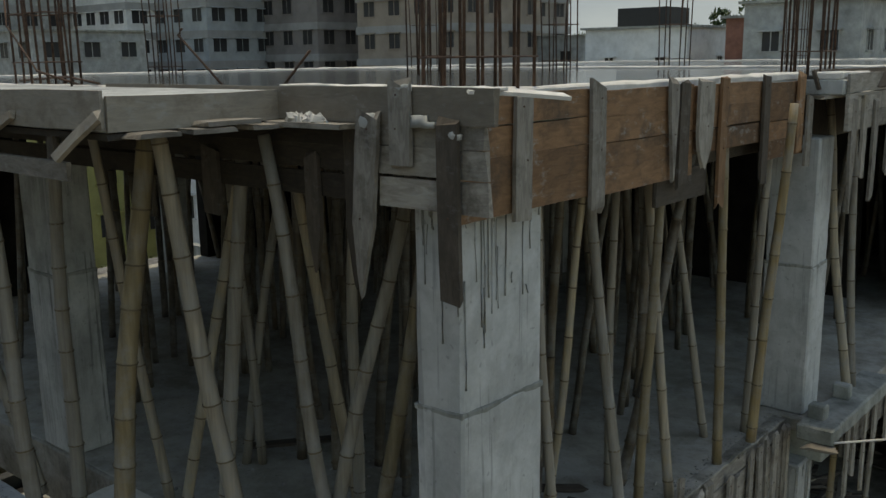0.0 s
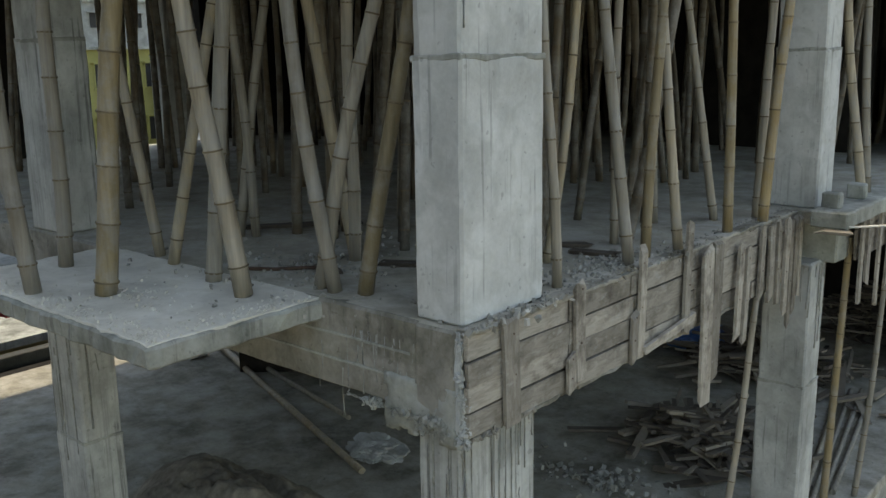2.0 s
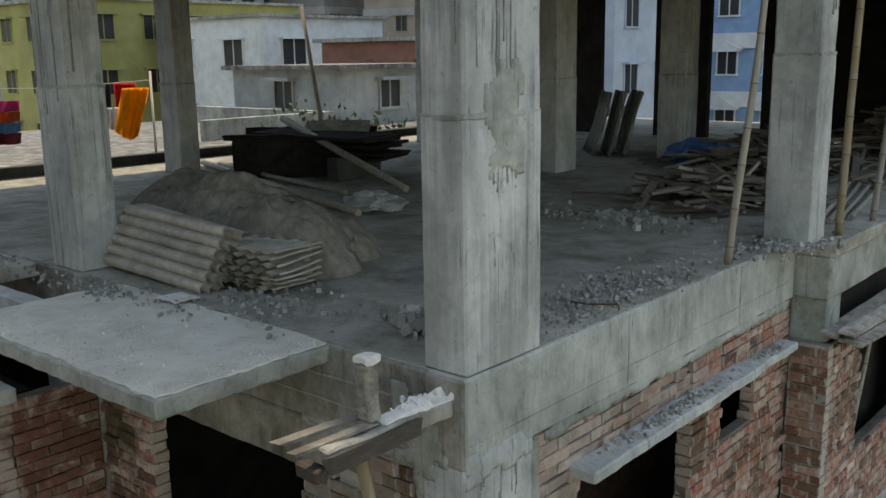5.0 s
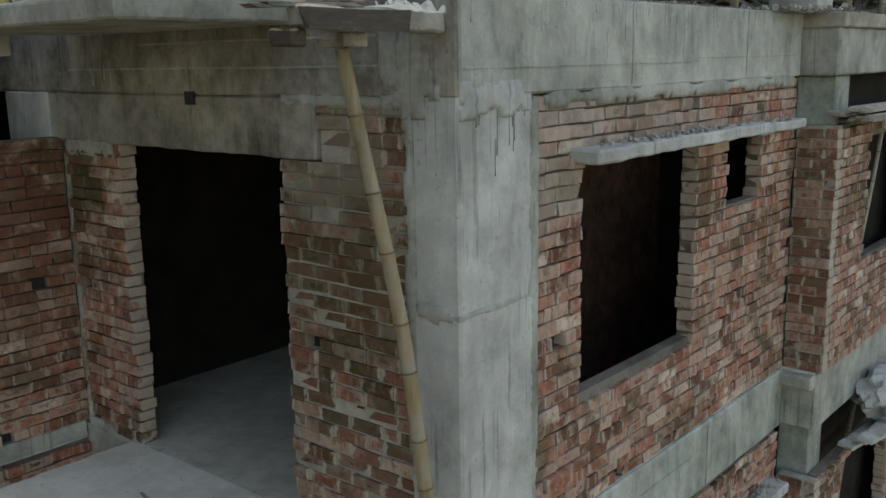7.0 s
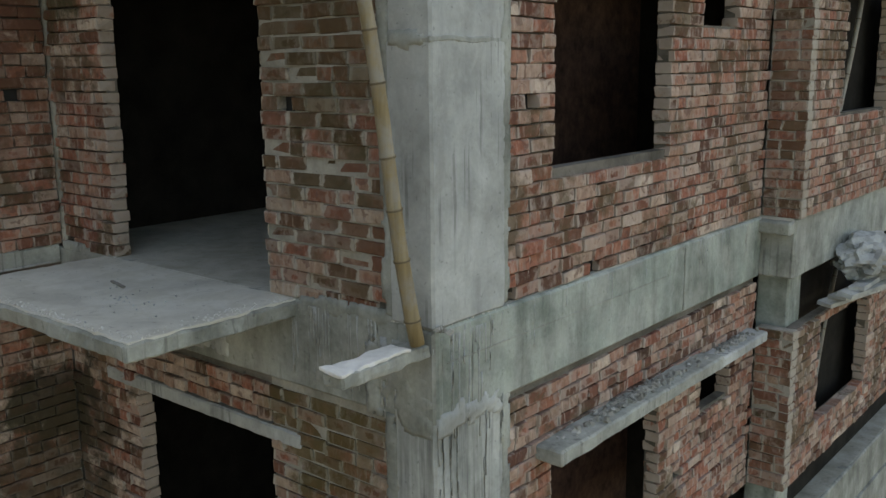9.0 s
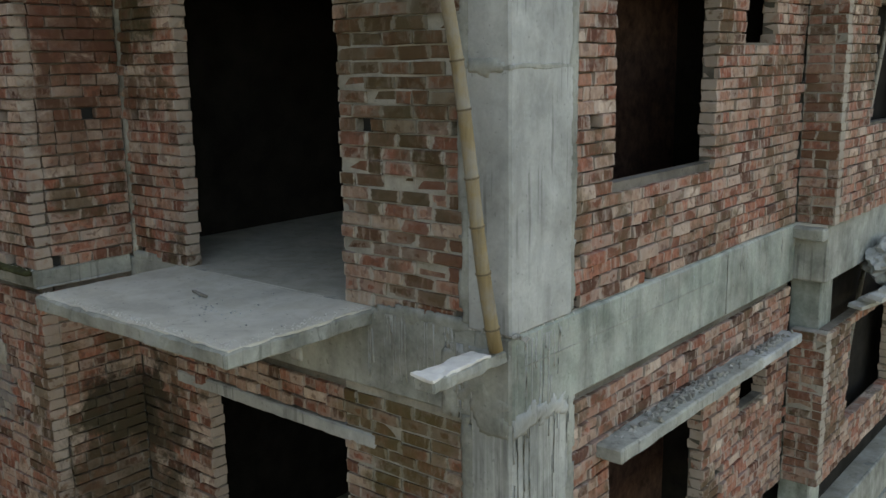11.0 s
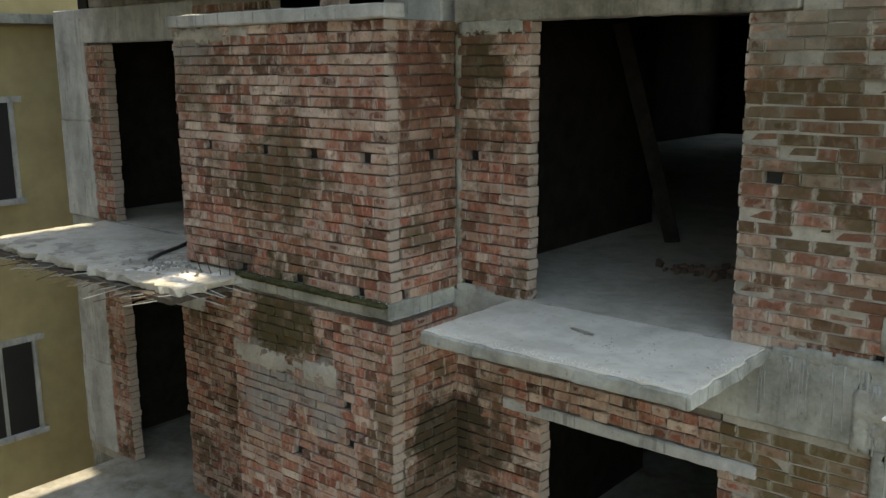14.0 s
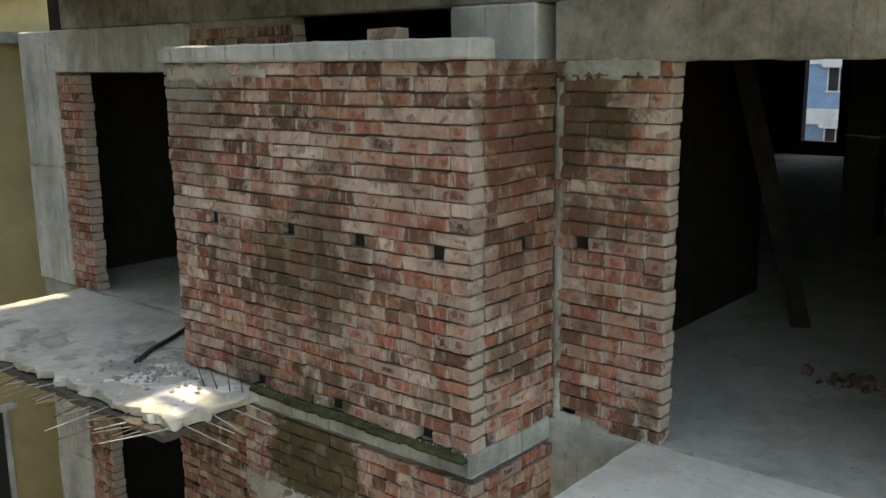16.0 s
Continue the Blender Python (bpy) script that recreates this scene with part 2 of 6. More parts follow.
    grime = ramp(nt, noise_tex(nt, v, 2.3, 7, 0.68, 0.4), [(0.44, (0.0,)), (0.62, (0.3,))])
    col = mix(nt, grime, col, (0.175, 0.105, 0.066))
    for place, size, tone, most in BLOTCHES:
        dist = nt.nodes.new("ShaderNodeVectorMath")
        dist.operation = "DISTANCE"
        nt.links.new(v, dist.inputs[0])
        dist.inputs[1].default_value = place
        wav = node(nt, "ShaderNodeMath", operation="MULTIPLY_ADD")
        nt.links.new(noise_tex(nt, v, 3.2, 7, 0.72, 0.5), wav.inputs[0])
        wav.inputs[1].default_value = -2.2 * size
        nt.links.new(math_node(nt, "ADD", dist.outputs["Value"], 0.62 * size), wav.inputs[2])
        blot = ramp(nt, wav.outputs[0], [(0.0, (most,)), (0.28 * size, (0.0,))])
        col = mix(nt, mix(nt, 1.0, blot, spare, "MULTIPLY"), col, tone)
    nt.links.new(col, b.inputs["Base Color"])
    b.inputs["Roughness"].default_value = 0.92
    b.inputs["Specular IOR Level"].default_value = 0.2
    bump(nt, b, mix(nt, 0.4, fine, noise_tex(nt, v, 60, 3, 0.6)), 0.45, 0.007)
    return m


def plain(name, c, rough=0.8, var=0.25, scale=6.0, metal=0.0, relief=0.15):
    m, nt, b = mat_new(name)
    v = coords(nt)
    f = noise_tex(nt, v, scale, 7, 0.65)
    g = noise_tex(nt, v, scale * 0.15, 4, 0.6)
    lo = tuple(x * (1 - var) for x in c)
    hi = tuple(min(1, x * (1 + var)) for x in c)
    col = ramp(nt, f, [(0.3, lo), (0.7, hi)])
    col = mix(nt, 0.35, col, ramp(nt, g, [(0.35, (0.3, 0.3, 0.3)), (0.65, (0.7, 0.7, 0.7))]), "OVERLAY")
    nt.links.new(col, b.inputs["Base Color"])
    b.inputs["Roughness"].default_value = rough
    b.inputs["Metallic"].default_value = metal
    if rough >= 0.95:
        b.inputs["Specular IOR Level"].default_value = 0.08
    if relief:
        bump(nt, b, f, relief, 0.01)
    return m


def varied(name, stops, rough=0.85, scale=8.0):
    """One tone for each object or island, with grain."""
    m, nt, b = mat_new(name)
    geo = nt.nodes.new("ShaderNodeNewGeometry")
    info = nt.nodes.new("ShaderNodeObjectInfo")
    add = node(nt, "ShaderNodeMath", operation="ADD")
    fr = node(nt, "ShaderNodeMath", operation="FRACT")
    nt.links.new(geo.outputs["Random Per Island"], add.inputs[0])
    nt.links.new(info.outputs["Random"], add.inputs[1])
    nt.links.new(add.outputs[0], fr.inputs[0])
    col = ramp(nt, fr.outputs[0], stops)
    f = noise_tex(nt, coords(nt), scale, 6, 0.65)
    col = mix(nt, 0.4, col, ramp(nt, f, [(0.3, (0.25, 0.25, 0.25)), (0.7, (0.75, 0.75, 0.75))]), "OVERLAY")
    nt.links.new(col, b.inputs["Base Color"])
    b.inputs["Roughness"].default_value = rough
    bump(nt, b, f, 0.3, 0.008)
    return m


CONC = concrete("column_concrete", (0.41, 0.422, 0.412), (0.295, 0.306, 0.3), streak=0.6, dust=0.15, grain=0.25, relief=0.25, wash=0.4)
CONC_FRESH = concrete("pale_column_concrete", (0.5, 0.512, 0.505), (0.38, 0.39, 0.384), streak=0.5, dust=0.1, grain=0.2, relief=0.22, wash=0.25)
CONC_STREAK = concrete("streaked_concrete", (0.43, 0.44, 0.425), (0.285, 0.295, 0.287), streak=0.8, dust=0.15, grain=0.25, relief=0.25, wash=0.4, comb=0.4)
CONC_COMB = concrete("cement_washed_concrete", (0.41, 0.422, 0.405), (0.25, 0.262, 0.255), streak=0.5, grain=0.25, relief=0.3, wash=0.45, comb=0.8)
CONC_DARK = concrete("beam_concrete", (0.33, 0.34, 0.31), (0.18, 0.187, 0.17), streak=0.5, moss=0.35, dust=0.25, wash=0.5)
CONC_BOARD = concrete("board_marked_concrete", (0.38, 0.395, 0.365), (0.24, 0.252, 0.235), streak=0.35, grain=0.35, moss=0.15, dust=0.3, wash=0.45)
FLOOR = concrete("dusty_floor", (0.36, 0.34, 0.285), (0.2, 0.188, 0.152), streak=0.0, dust=0.45, relief=0.3, grain=0.25)
FLOOR_OPEN = concrete("dirt_stained_floor", (0.33, 0.312, 0.262), (0.135, 0.126, 0.1), streak=0.0, moss=0.25, dust=0.35, relief=0.35, grain=0.3)
DRIP = plain("dried_cement_run", (0.27, 0.275, 0.255), 0.9, 0.3, 30.0, 0, 0.2)
DARK_BOARD = plain("near_black_boards", (0.022, 0.02, 0.018), 0.95, 0.4, 8.0)
MORTAR = concrete("mortar", (0.19, 0.168, 0.145), (0.065, 0.057, 0.046), streak=0.0, moss=0.5, relief=0.8)
MORTAR_PALE = concrete("pale_mortar", (0.36, 0.335, 0.29), (0.09, 0.082, 0.055), streak=0.0, moss=0.5, relief=0.8)
BRICK = brick_mat("brick", 0.75, 0.52, 0.0, 0.82)
BRICK_MOSSY = brick_mat("mossy_brick", 0.45, 0.56, 0.85, 0.8)
WOOD_GREY = plank_mat("weathered_board", (0.38, 0.36, 0.325), (0.18, 0.163, 0.14))
WOOD_BROWN = plank_mat("formwork_board", (0.3, 0.17, 0.09), (0.15, 0.085, 0.045))
BAMBOO_TAN = bamboo_mat("tan_bamboo", (0.3, 0.235, 0.135), (0.16, 0.125, 0.07))
BAMBOO_GREY = bamboo_mat("grey_bamboo", (0.4, 0.355, 0.285), (0.2, 0.175, 0.138))
# darker bamboo copy, shade under the slab put into its colour
BAMBOO_SHADED = bamboo_mat("shaded_bamboo", (0.16, 0.128, 0.088), (0.07, 0.056, 0.04))
NODE_DARK = plain("bamboo_joint", (0.12, 0.09, 0.055), 0.8)
FLOOR_MID = concrete("worn_floor", (0.47, 0.447, 0.38), (0.31, 0.293, 0.245), streak=0.0, dust=0.3, relief=0.25, grain=0.18)
MORTAR_PALE = concrete("pale_mortar", (0.37, 0.345, 0.3), (0.18, 0.168, 0.142), streak=0.0, moss=0.3, relief=0.8)
CONC_GREEN = concrete("green_stained_concrete", (0.33, 0.355, 0.325), (0.2, 0.235, 0.21), streak=0.4, moss=0.25, dust=0.3, wash=0.6)
FLOOR_PALE = concrete("pale_dusty_floor", (0.62, 0.595, 0.52), (0.46, 0.44, 0.38), streak=0.0, dust=0.25, relief=0.2, grain=0.12)
WEATHERED = concrete("weathered_beam", (0.26, 0.245, 0.21), (0.1, 0.093, 0.076), streak=0.4, moss=0.5, dust=0.3, wash=0.6)
# near-black tone puts the dimness of the rooms into the wall colour
ROOM_SHADE = plain("room_shade_black", (0.022, 0.02, 0.018), 0.95, 0.4, 4.0)
# blackened concrete for parts standing in shade
SHADE_CONC = concrete("shade_black_concrete", (0.07, 0.07, 0.065), (0.03, 0.03, 0.028), streak=0.3, moss=0.5)
# brick toned down to carry the dim of the room behind the window
SHADED_BRICK = plain("shaded_inner_brick", (0.085, 0.05, 0.04), 0.95, 0.5, 9.0, 0, 0.6)
RUST = plain("rusty_steel", (0.09, 0.055, 0.04), 0.75, 0.5, 20, 0.4)
SOIL = plain("soil", (0.14, 0.125, 0.1), 0.95, 0.45, 3.0, 0, 0.6)
SAND = plain("damp_sand", (0.2, 0.182, 0.152), 0.95, 0.4, 10.0, 0, 0.9)
RUBBLE = varied("rubble", [(0.0, (0.17, 0.168, 0.15)), (0.6, (0.26, 0.256, 0.23)), (1.0, (0.4, 0.39, 0.36))])
SHEET = plain("dusty_metal_sheet", (0.66, 0.61, 0.53), 0.85, 0.3, 5.0, 0.0, 0.1)
PALE = plain("cement_and_sunlit_white", (0.62, 0.6, 0.56), 0.9, 0.15, 12.0, 0, 0.4)
YELLOW = plain("yellow_wall_paint", (0.36, 0.3, 0.16), 0.85, 0.12, 3.0)
WHITE = plain("white_wall_paint", (0.6, 0.61, 0.6), 0.8, 0.15, 2.0)
GREYWALL = plain("grey_plaster", (0.3, 0.31, 0.3), 0.9, 0.3, 1.5)
BLUE = plain("blue_wall_paint", (0.2, 0.33, 0.5), 0.8, 0.15, 2.0)
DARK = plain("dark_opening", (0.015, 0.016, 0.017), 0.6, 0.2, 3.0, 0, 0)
TARP = plain("blue_tarpaulin", (0.03, 0.1, 0.28), 0.5, 0.3, 8.0)
ROOFSHEET = concrete("old_roof_deck", (0.17, 0.16, 0.145), (0.06, 0.056, 0.05), streak=0.0, moss=0.5, dust=0.35)
PLY = plank_mat("formwork_sheet", (0.36, 0.33, 0.28), (0.24, 0.22, 0.19), (0.15, 0.12, 0.09))
DARKWOOD = plank_mat("dark_formwork", (0.1, 0.083, 0.066), (0.045, 0.037, 0.029), cement=0.2)
# near-black boards; the added ceilings use them to cut bounced light
DARKEST_WOOD = plank_mat("darkest_formwork", (0.055, 0.043, 0.03), (0.022, 0.018, 0.014), (0.012, 0.01, 0.008), cement=0.05)
LEAF = varied("leaves", [(0.0, (0.025, 0.045, 0.015)), (0.5, (0.045, 0.075, 0.025)), (1.0, (0.08, 0.11, 0.04))], 0.6)
REDWALL = plain("red_brick_far", (0.24, 0.11, 0.08), 0.9, 0.2, 3.0)
OLIVE = plain("olive_wall_paint", (0.3, 0.28, 0.1), 0.9, 0.25, 0.6)
WATER = plain("curing_water", (0.05, 0.052, 0.05), 0.12, 0.2, 1.5, 0, 0.02)


# ---- builders ----
def to_mesh(name, bm, mat=None):
    me = bpy.data.meshes.new(name)
    bm.normal_update()
    bm.to_mesh(me)
    bm.free()
    if mat:
        me.materials.append(mat)
    return me


def part(name, bm, material, parent, label=""):
    ob = new(name, to_mesh(name, bm, material))
    ob.parent = parent
    if label:
        tagged(ob, label)
    return ob


def thing(name, bm, material, label, category, group="", kind=""):
    ob = new(name, to_mesh(name, bm, material))
    return tagged(ob, label, category, group, kind)


def holder(name, label, category, at=(0, 0, 0), group="", kind=""):
    ob = new(name)
    ob.location = at
    ob.empty_display_size = 0.1
    return tagged(ob, label, category, group, kind)


def add_box(bm, x0, x1, y0, y1, z0, z1, m=None):
    vs = [bm.verts.new((x, y, z)) for x in (x0, x1) for y in (y0, y1) for z in (z0, z1)]
    for f in ((0, 1, 3, 2), (4, 6, 7, 5), (0, 4, 5, 1), (2, 3, 7, 6), (0, 2, 6, 4), (1, 5, 7, 3)):
        bm.faces.new([vs[i] for i in f])
    if m is not None:
        bmesh.ops.transform(bm, matrix=m, verts=vs)
    return vs


def rough_box(x0, x1, y0, y1, z0, z1, cell=0.12, amp=0.006, bevel=0.012, seed=0):
    """A cast block with slightly uneven faces and chipped, rounded edges."""
    bm = bmesh.new()
    add_box(bm, x0, x1, y0, y1, z0, z1)
    if bevel:
        bmesh.ops.bevel(bm, geom=bm.edges[:], offset=bevel, segments=1, affect="EDGES")
    for axis, lo, hi in ((0, x0, x1), (1, y0, y1), (2, z0, z1)):
        n = min(int((hi - lo) / cell), 90)
        for i in range(1, n):
            p = lo + (hi - lo) * i / n
            co = [0, 0, 0]
            no = [0, 0, 0]
            co[axis], no[axis] = p, 1
            bmesh.ops.bisect_plane(bm, geom=bm.verts[:] + bm.edges[:] + bm.faces[:], plane_co=co, plane_no=no)
    wobble(bm, amp, 5.0, seed)
    return bm


def wobble(bm, amp, freq, seed=0):
    off = Vector((seed * 7.3, seed * 3.1, seed * 1.7))
    for v in bm.verts:
        d = noise.noise_vector(v.co * freq + off) + 0.6 * noise.noise_vector(v.co * freq * 3.7 + off)
        v.co += d * amp


def prism(outline, z0, z1, edge=0.0):
    bm = bmesh.new()
    vs = [bm.verts.new((x, y, z0)) for x, y in outline]
    f = bm.faces.new(vs)
    r = bmesh.ops.extrude_face_region(bm, geom=[f])
    for v in r["geom"]:
        if isinstance(v, bmesh.types.BMVert):
            v.co.z = z1
    bmesh.ops.recalc_face_normals(bm, faces=bm.faces[:])
    return bm


def tube(bm, pts, radii, sides=8, cap=True):
    """A tube through points with the radius given at each."""
    rings = []
    for i, p in enumerate(pts):
        a = pts[max(i - 1, 0)]
        b = pts[min(i + 1, len(pts) - 1)]
        q = (Vector(b) - Vector(a)).to_track_quat("Z", "Y").to_matrix()
        r = radii[i]
        rings.append([bm.verts.new(Vector(p) + q @ Vector((r * math.cos(k * math.tau / sides), r * math.sin(k * math.tau / sides), 0))) for k in range(sides)])
    for u, w in zip(rings, rings[1:]):
        for k in range(sides):
            f = bm.faces.new((u[k], u[(k + 1) % sides], w[(k + 1) % sides], w[k]))
            f.smooth = True
    if cap:
        bm.faces.new(rings[0][::-1])
        bm.faces.new(rings[-1])


def plank_bm(length, width, thick, rng, rag=0.02, bow=0.006, point=0.0):
    """A sawn board along x from 0 to length, with ragged ends and a slight bow."""
    bm = bmesh.new()
    n = max(2, int(length / (0.08 if point else 0.25)))
    prev = None
    b0 = rng.uniform(-bow, bow)
    for i in range(n + 1):
        u = i / n
        x = u * length
        w = width * (1 + rng.uniform(-0.03, 0.03))
        if point and length - x < point:
            w *= 0.12 + 0.88 * (length - x) / point
        dz = b0 * math.sin(u * math.pi)
        ring = []
        for k, (sy, sz) in enumerate(((-0.5, 0), (0.5, 0), (0.5, 1), (-0.5, 1))):
            dx = rng.uniform(-rag, rag) if i in (0, n) else 0
            ring.append(bm.verts.new((x + dx, sy * w + dz, sz * thick + dz * 0.5)))
        if prev:
            for k in range(4):
                bm.faces.new((prev[k], prev[(k + 1) % 4], ring[(k + 1) % 4], ring[k]))
        else:
            bm.faces.new(ring[::-1])
        prev = ring
    bm.faces.new(prev)
    bmesh.ops.recalc_face_normals(bm, faces=bm.faces[:])
    return bm


# floor levels (tops of the slabs)
ZA, ZB, ZC, ZD, ZE = 3.02, 6.1, 9.1, 12.15, 14.92

# ---- ground ----
bm = bmesh.new()
bmesh.ops.create_grid(bm, x_segments=60, y_segments=60, size=900)
thing("ground", bm, SOIL, "bare brown soil ground round the building site", "ground", kind="structure")


# ---- slabs ----
def slab(name, outline, top, thick, mat, label, seed):
    bm = prism(outline, top - thick, top)
    bmesh.ops.bevel(bm, geom=bm.edges[:], offset=0.012, segments=1, affect="EDGES")
    return thing(name, bm, mat, label, "floor", kind="structure")


BACK, LEFT = 17.0, -10.1
slab("floor_1", [(-0.02, 0.03), (-0.02, 4.45), (0.26, 4.45), (0.26, BACK), (LEFT, BACK), (LEFT, 0), (-9.3, 0), (-9.3, -1.5), (-5.6, -1.5), (-5.6, 0.03)],
     ZA, 0.12, FLOOR, "grey concrete floor slab of the lower storey", 1)
slab("floor_2", [(-0.02, 0.03), (-0.02, 4.45), (0.26, 4.45), (0.26, BACK), (LEFT, BACK), (LEFT, 0.03), (-3.14, 0.03)],
     ZB, 0.115, FLOOR_MID, "grey concrete floor slab of the brick storey", 2)
slab("floor_3", [(-0.02, 0.03), (-0.02, 4.45), (0.32, 4.45), (0.32, BACK), (-9.9, BACK), (-9.9, 0), (-9.3, 0), (-9.3, -1.55), (-6.25, -1.55), (-6.25, 0.03), (-3.3, 0.03)],
     ZC, 0.12, FLOOR_OPEN, "dusty open concrete floor slab", 3)
slab("floor_4", [(0.02, 0.03), (0.02, 4.15), (0.34, 4.15), (0.34, BACK), (-9.3, BACK), (-9.3, 0), (-3.15, 0.03)],
     ZD, 0.12, FLOOR, "dusty concrete floor slab under the bamboo props", 4)
EO = [(0.02, 0.0), (0.02, 4.2), (0.32, 4.2), (0.32, BACK), (-9.3, BACK), (-9.3, 0.0)]
slab("roof_slab", EO, ZE - 0.05, 0.12, CONC, "freshly cast pale concrete roof slab", 5)


def kerb(x0, x1, y0, y1, seed):
    bm = rough_box(x0, x1, y0, y1, ZE - 0.052, ZE + 0.005, 0.09, 0.009, 0.01, seed)
    thing("kerb", bm, PALE, "pale mortar kerb round the wet roof slab", "kerb", kind="structure")


kerb(-9.3, 0.0, 0.0, 0.16, 1)
kerb(-0.14, 0.02, 0.16, 4.2, 2)
kerb(0.1, 0.3, 4.2, BACK, 3)
kerb(-9.3, -9.1, 0.16, BACK, 4)
kerb(-9.1, 0.1, BACK - 0.2, BACK, 5)
kerb(-9.1, -0.14, 7.6, 7.75, 6)
bm = prism([(-0.13, 0.15), (-0.13, 4.21), (0.11, 4.21), (0.11, BACK - 0.19), (-9.11, BACK - 0.19), (-9.11, 0.15)], ZE - 0.049, ZE - 0.022)
thing("water", bm, WATER, "shallow water ponded on the curing roof slab", "water", kind="structure")


bm = rough_box(-6.2, -4.47, -0.46, 0.0, ZC - 0.12, ZC - 0.003, 0.2, 0.005, 0.01, 8)
thing("floor_strip", bm, FLOOR, "dusty strip of floor slab beside the column", "floor", kind="structure")


def balcony(x0, x1, y0, z, thick, mat, seed, label):
    """A thin cantilevered slab with chipped, uneven edges."""
    low = 0.002 if mat is not FLOOR_PALE else 0.01
    bm = rough_box(x0, x1, y0, 0.045, z - thick, z - low, 0.055, 0.004, 0.012, seed)
    # dusty top layer made paler, to carry the light from above
    if mat is FLOOR_PALE:
        top = rough_box(x0 + 0.02, x1 - 0.02, y0 + 0.02, 0.04, z - 0.02, z - 0.001, 0.04, 0.0025, 0.004, seed + 3)
        for v in top.verts:
            e = min(v.co.x - x0, x1 - v.co.x, v.co.y - y0)
            if e < 0.07:
                v.co.z -= 0.008 * abs(noise.noise(v.co * 11))
                v.co.x += 0.02 * noise.noise(v.co * 9)
                v.co.y += 0.02 * noise.noise(v.co * 9 + Vector((4, 4, 4))) if v.co.y < -0.5 else 0
        thing("screed", top, mat, "thin dusty top layer, paler than the sides to carry more light", "screed", kind="structure")
        # darker concrete on the slab's sides stands for their shade
        mat = CONC_DARK
    for v in bm.verts:
        e = min(v.co.x - x0, x1 - v.co.x, v.co.y - y0)
        if e < 0.02:
            k = noise.noise(v.co * 7 + Vector((seed, 0, 0))) + 0.7 * noise.noise(v.co * 23)
            v.co += Vector((k * 0.018, k * 0.018, -abs(k) * 0.014 if v.co.z > z - thick / 2 else 0))
    thing("balcony_slab", bm, mat, label, "balcony", kind="structure")


balcony(-3.14, -1.06, -1.09, ZB, 0.11, FLOOR_PALE, 3, "thin grey cantilevered balcony slab with chipped edges")
balcony(-3.3, -1.0, -1.1, ZC, 0.12, FLOOR_PALE, 5, "dusty cantilevered balcony slab with chipped edges")
balcony(-3.15, -0.95, -1.03, ZD, 0.12, FLOOR_PALE, 7, "dusty cantilevered balcony slab under the props")
bm = rough_box(-5.6, -3.715, -0.8, 0.0, ZB - 0.11, ZB + 0.018, 0.08, 0.008, 0.012, 31)
thing("band", bm, CONC_DARK, "grey mossy concrete band under the brick bay", "band", kind="structure")
bm = rough_box(-9.25, -5.55, -1.5, -0.005, ZB - 0.075, ZB - 0.004, 0.06, 0.01, 0.01, 32)
for v in bm.verts:
    if v.co.y < -1.3 or v.co.x > -5.75:
        v.co += Vector((noise.noise(v.co * 6), noise.noise(v.co * 6 + Vector((9, 0, 0))), 0)) * 0.09
        v.co += Vector((noise.noise(v.co * 19), noise.noise(v.co * 19 + Vector((9, 0, 0))), 0)) * 0.03
thing("balcony_slab", bm, FLOOR_MID, "thin dusty balcony slab with a broken ragged edge", "balcony", kind="structure")


# ---- beams ----
def beam(x0, x1, y0, y1, z0, z1, mat, seed, label="grey cast concrete beam under the slab"):
    return thing("beam", rough_box(x0, x1, y0, y1, z0, z1, 0.2, 0.005, 0.014, seed), mat, label, "beam", kind="structure")


for zt, low, mat in ((ZA, 0.5, CONC_DARK), (ZB, 0.53, CONC_GREEN), (ZC, 0.5, CONC_BOARD), (ZD, 0.47, CONC_BOARD)):
    t, c = zt - 0.118, zt - 0.003
    beam(LEFT if zt < 7 else -9.28, -0.25, 0.012, 0.28, zt - low, c, WEATHERED if zt > 9 else CONC_DARK, zt)
    beam(-0.25, 0.0, 0.024, 4.42, zt - low, c, mat, zt + 1)
    beam(-0.262, -0.004, 0.002, 0.03, zt - low + 0.004, c - 0.002, WEATHERED if zt > 9 else CONC_DARK, zt + 5, "grey cast concrete end of the front beam")
    beam(-0.1, 0.28, 4.47, BACK, zt - low, c if zt < 9 else t, CONC_DARK, zt + 2)
    beam(-9.28, -0.3, 4.3, 4.55, zt - low + 0.08, t, CONC_DARK, zt + 3)
    beam(-4.05, -3.8, 0.3, BACK, zt - low + 0.1, t, CONC_DARK, zt + 4)

for zz, y0, y1 in ((8.735, 0.05, 2.4), (8.76, 2.5, 4.3), (5.9, 0.1, 2.6)):
    bm = rough_box(-0.01, 0.0045, y0, y1, zz, zz + 0.006, 0.12, 0.0025, 0, zz)
    thing("board_mark", bm, CONC_DARK, "thin raised board mark on the beam face", "board mark", kind="structure")
for yy, z0, z1 in ((1.62, 8.62, 9.08), (3.3, 8.62, 9.08), (2.9, 5.59, 6.07)):
    bm = rough_box(-0.01, 0.006, yy, yy + 0.014, z0, z1, 0.06, 0.004, 0, yy)
    thing("board_mark", bm, CONC_DARK, "raised panel joint on the beam face", "board mark", kind="structure")

for zz, x0, x1 in ((11.83, -3.6, -0.4), (11.97, -2.7, -0.3), (8.75, -3.5, -0.35), (8.9, -2.6, -0.35)):
    bm = rough_box(x0, x1, 0.004, 0.02, zz, zz + 0.012, 0.1, 0.004, 0, zz)
    thing("board_mark", bm, CONC_DARK, "thin raised board mark on the front beam", "board mark", kind="structure")

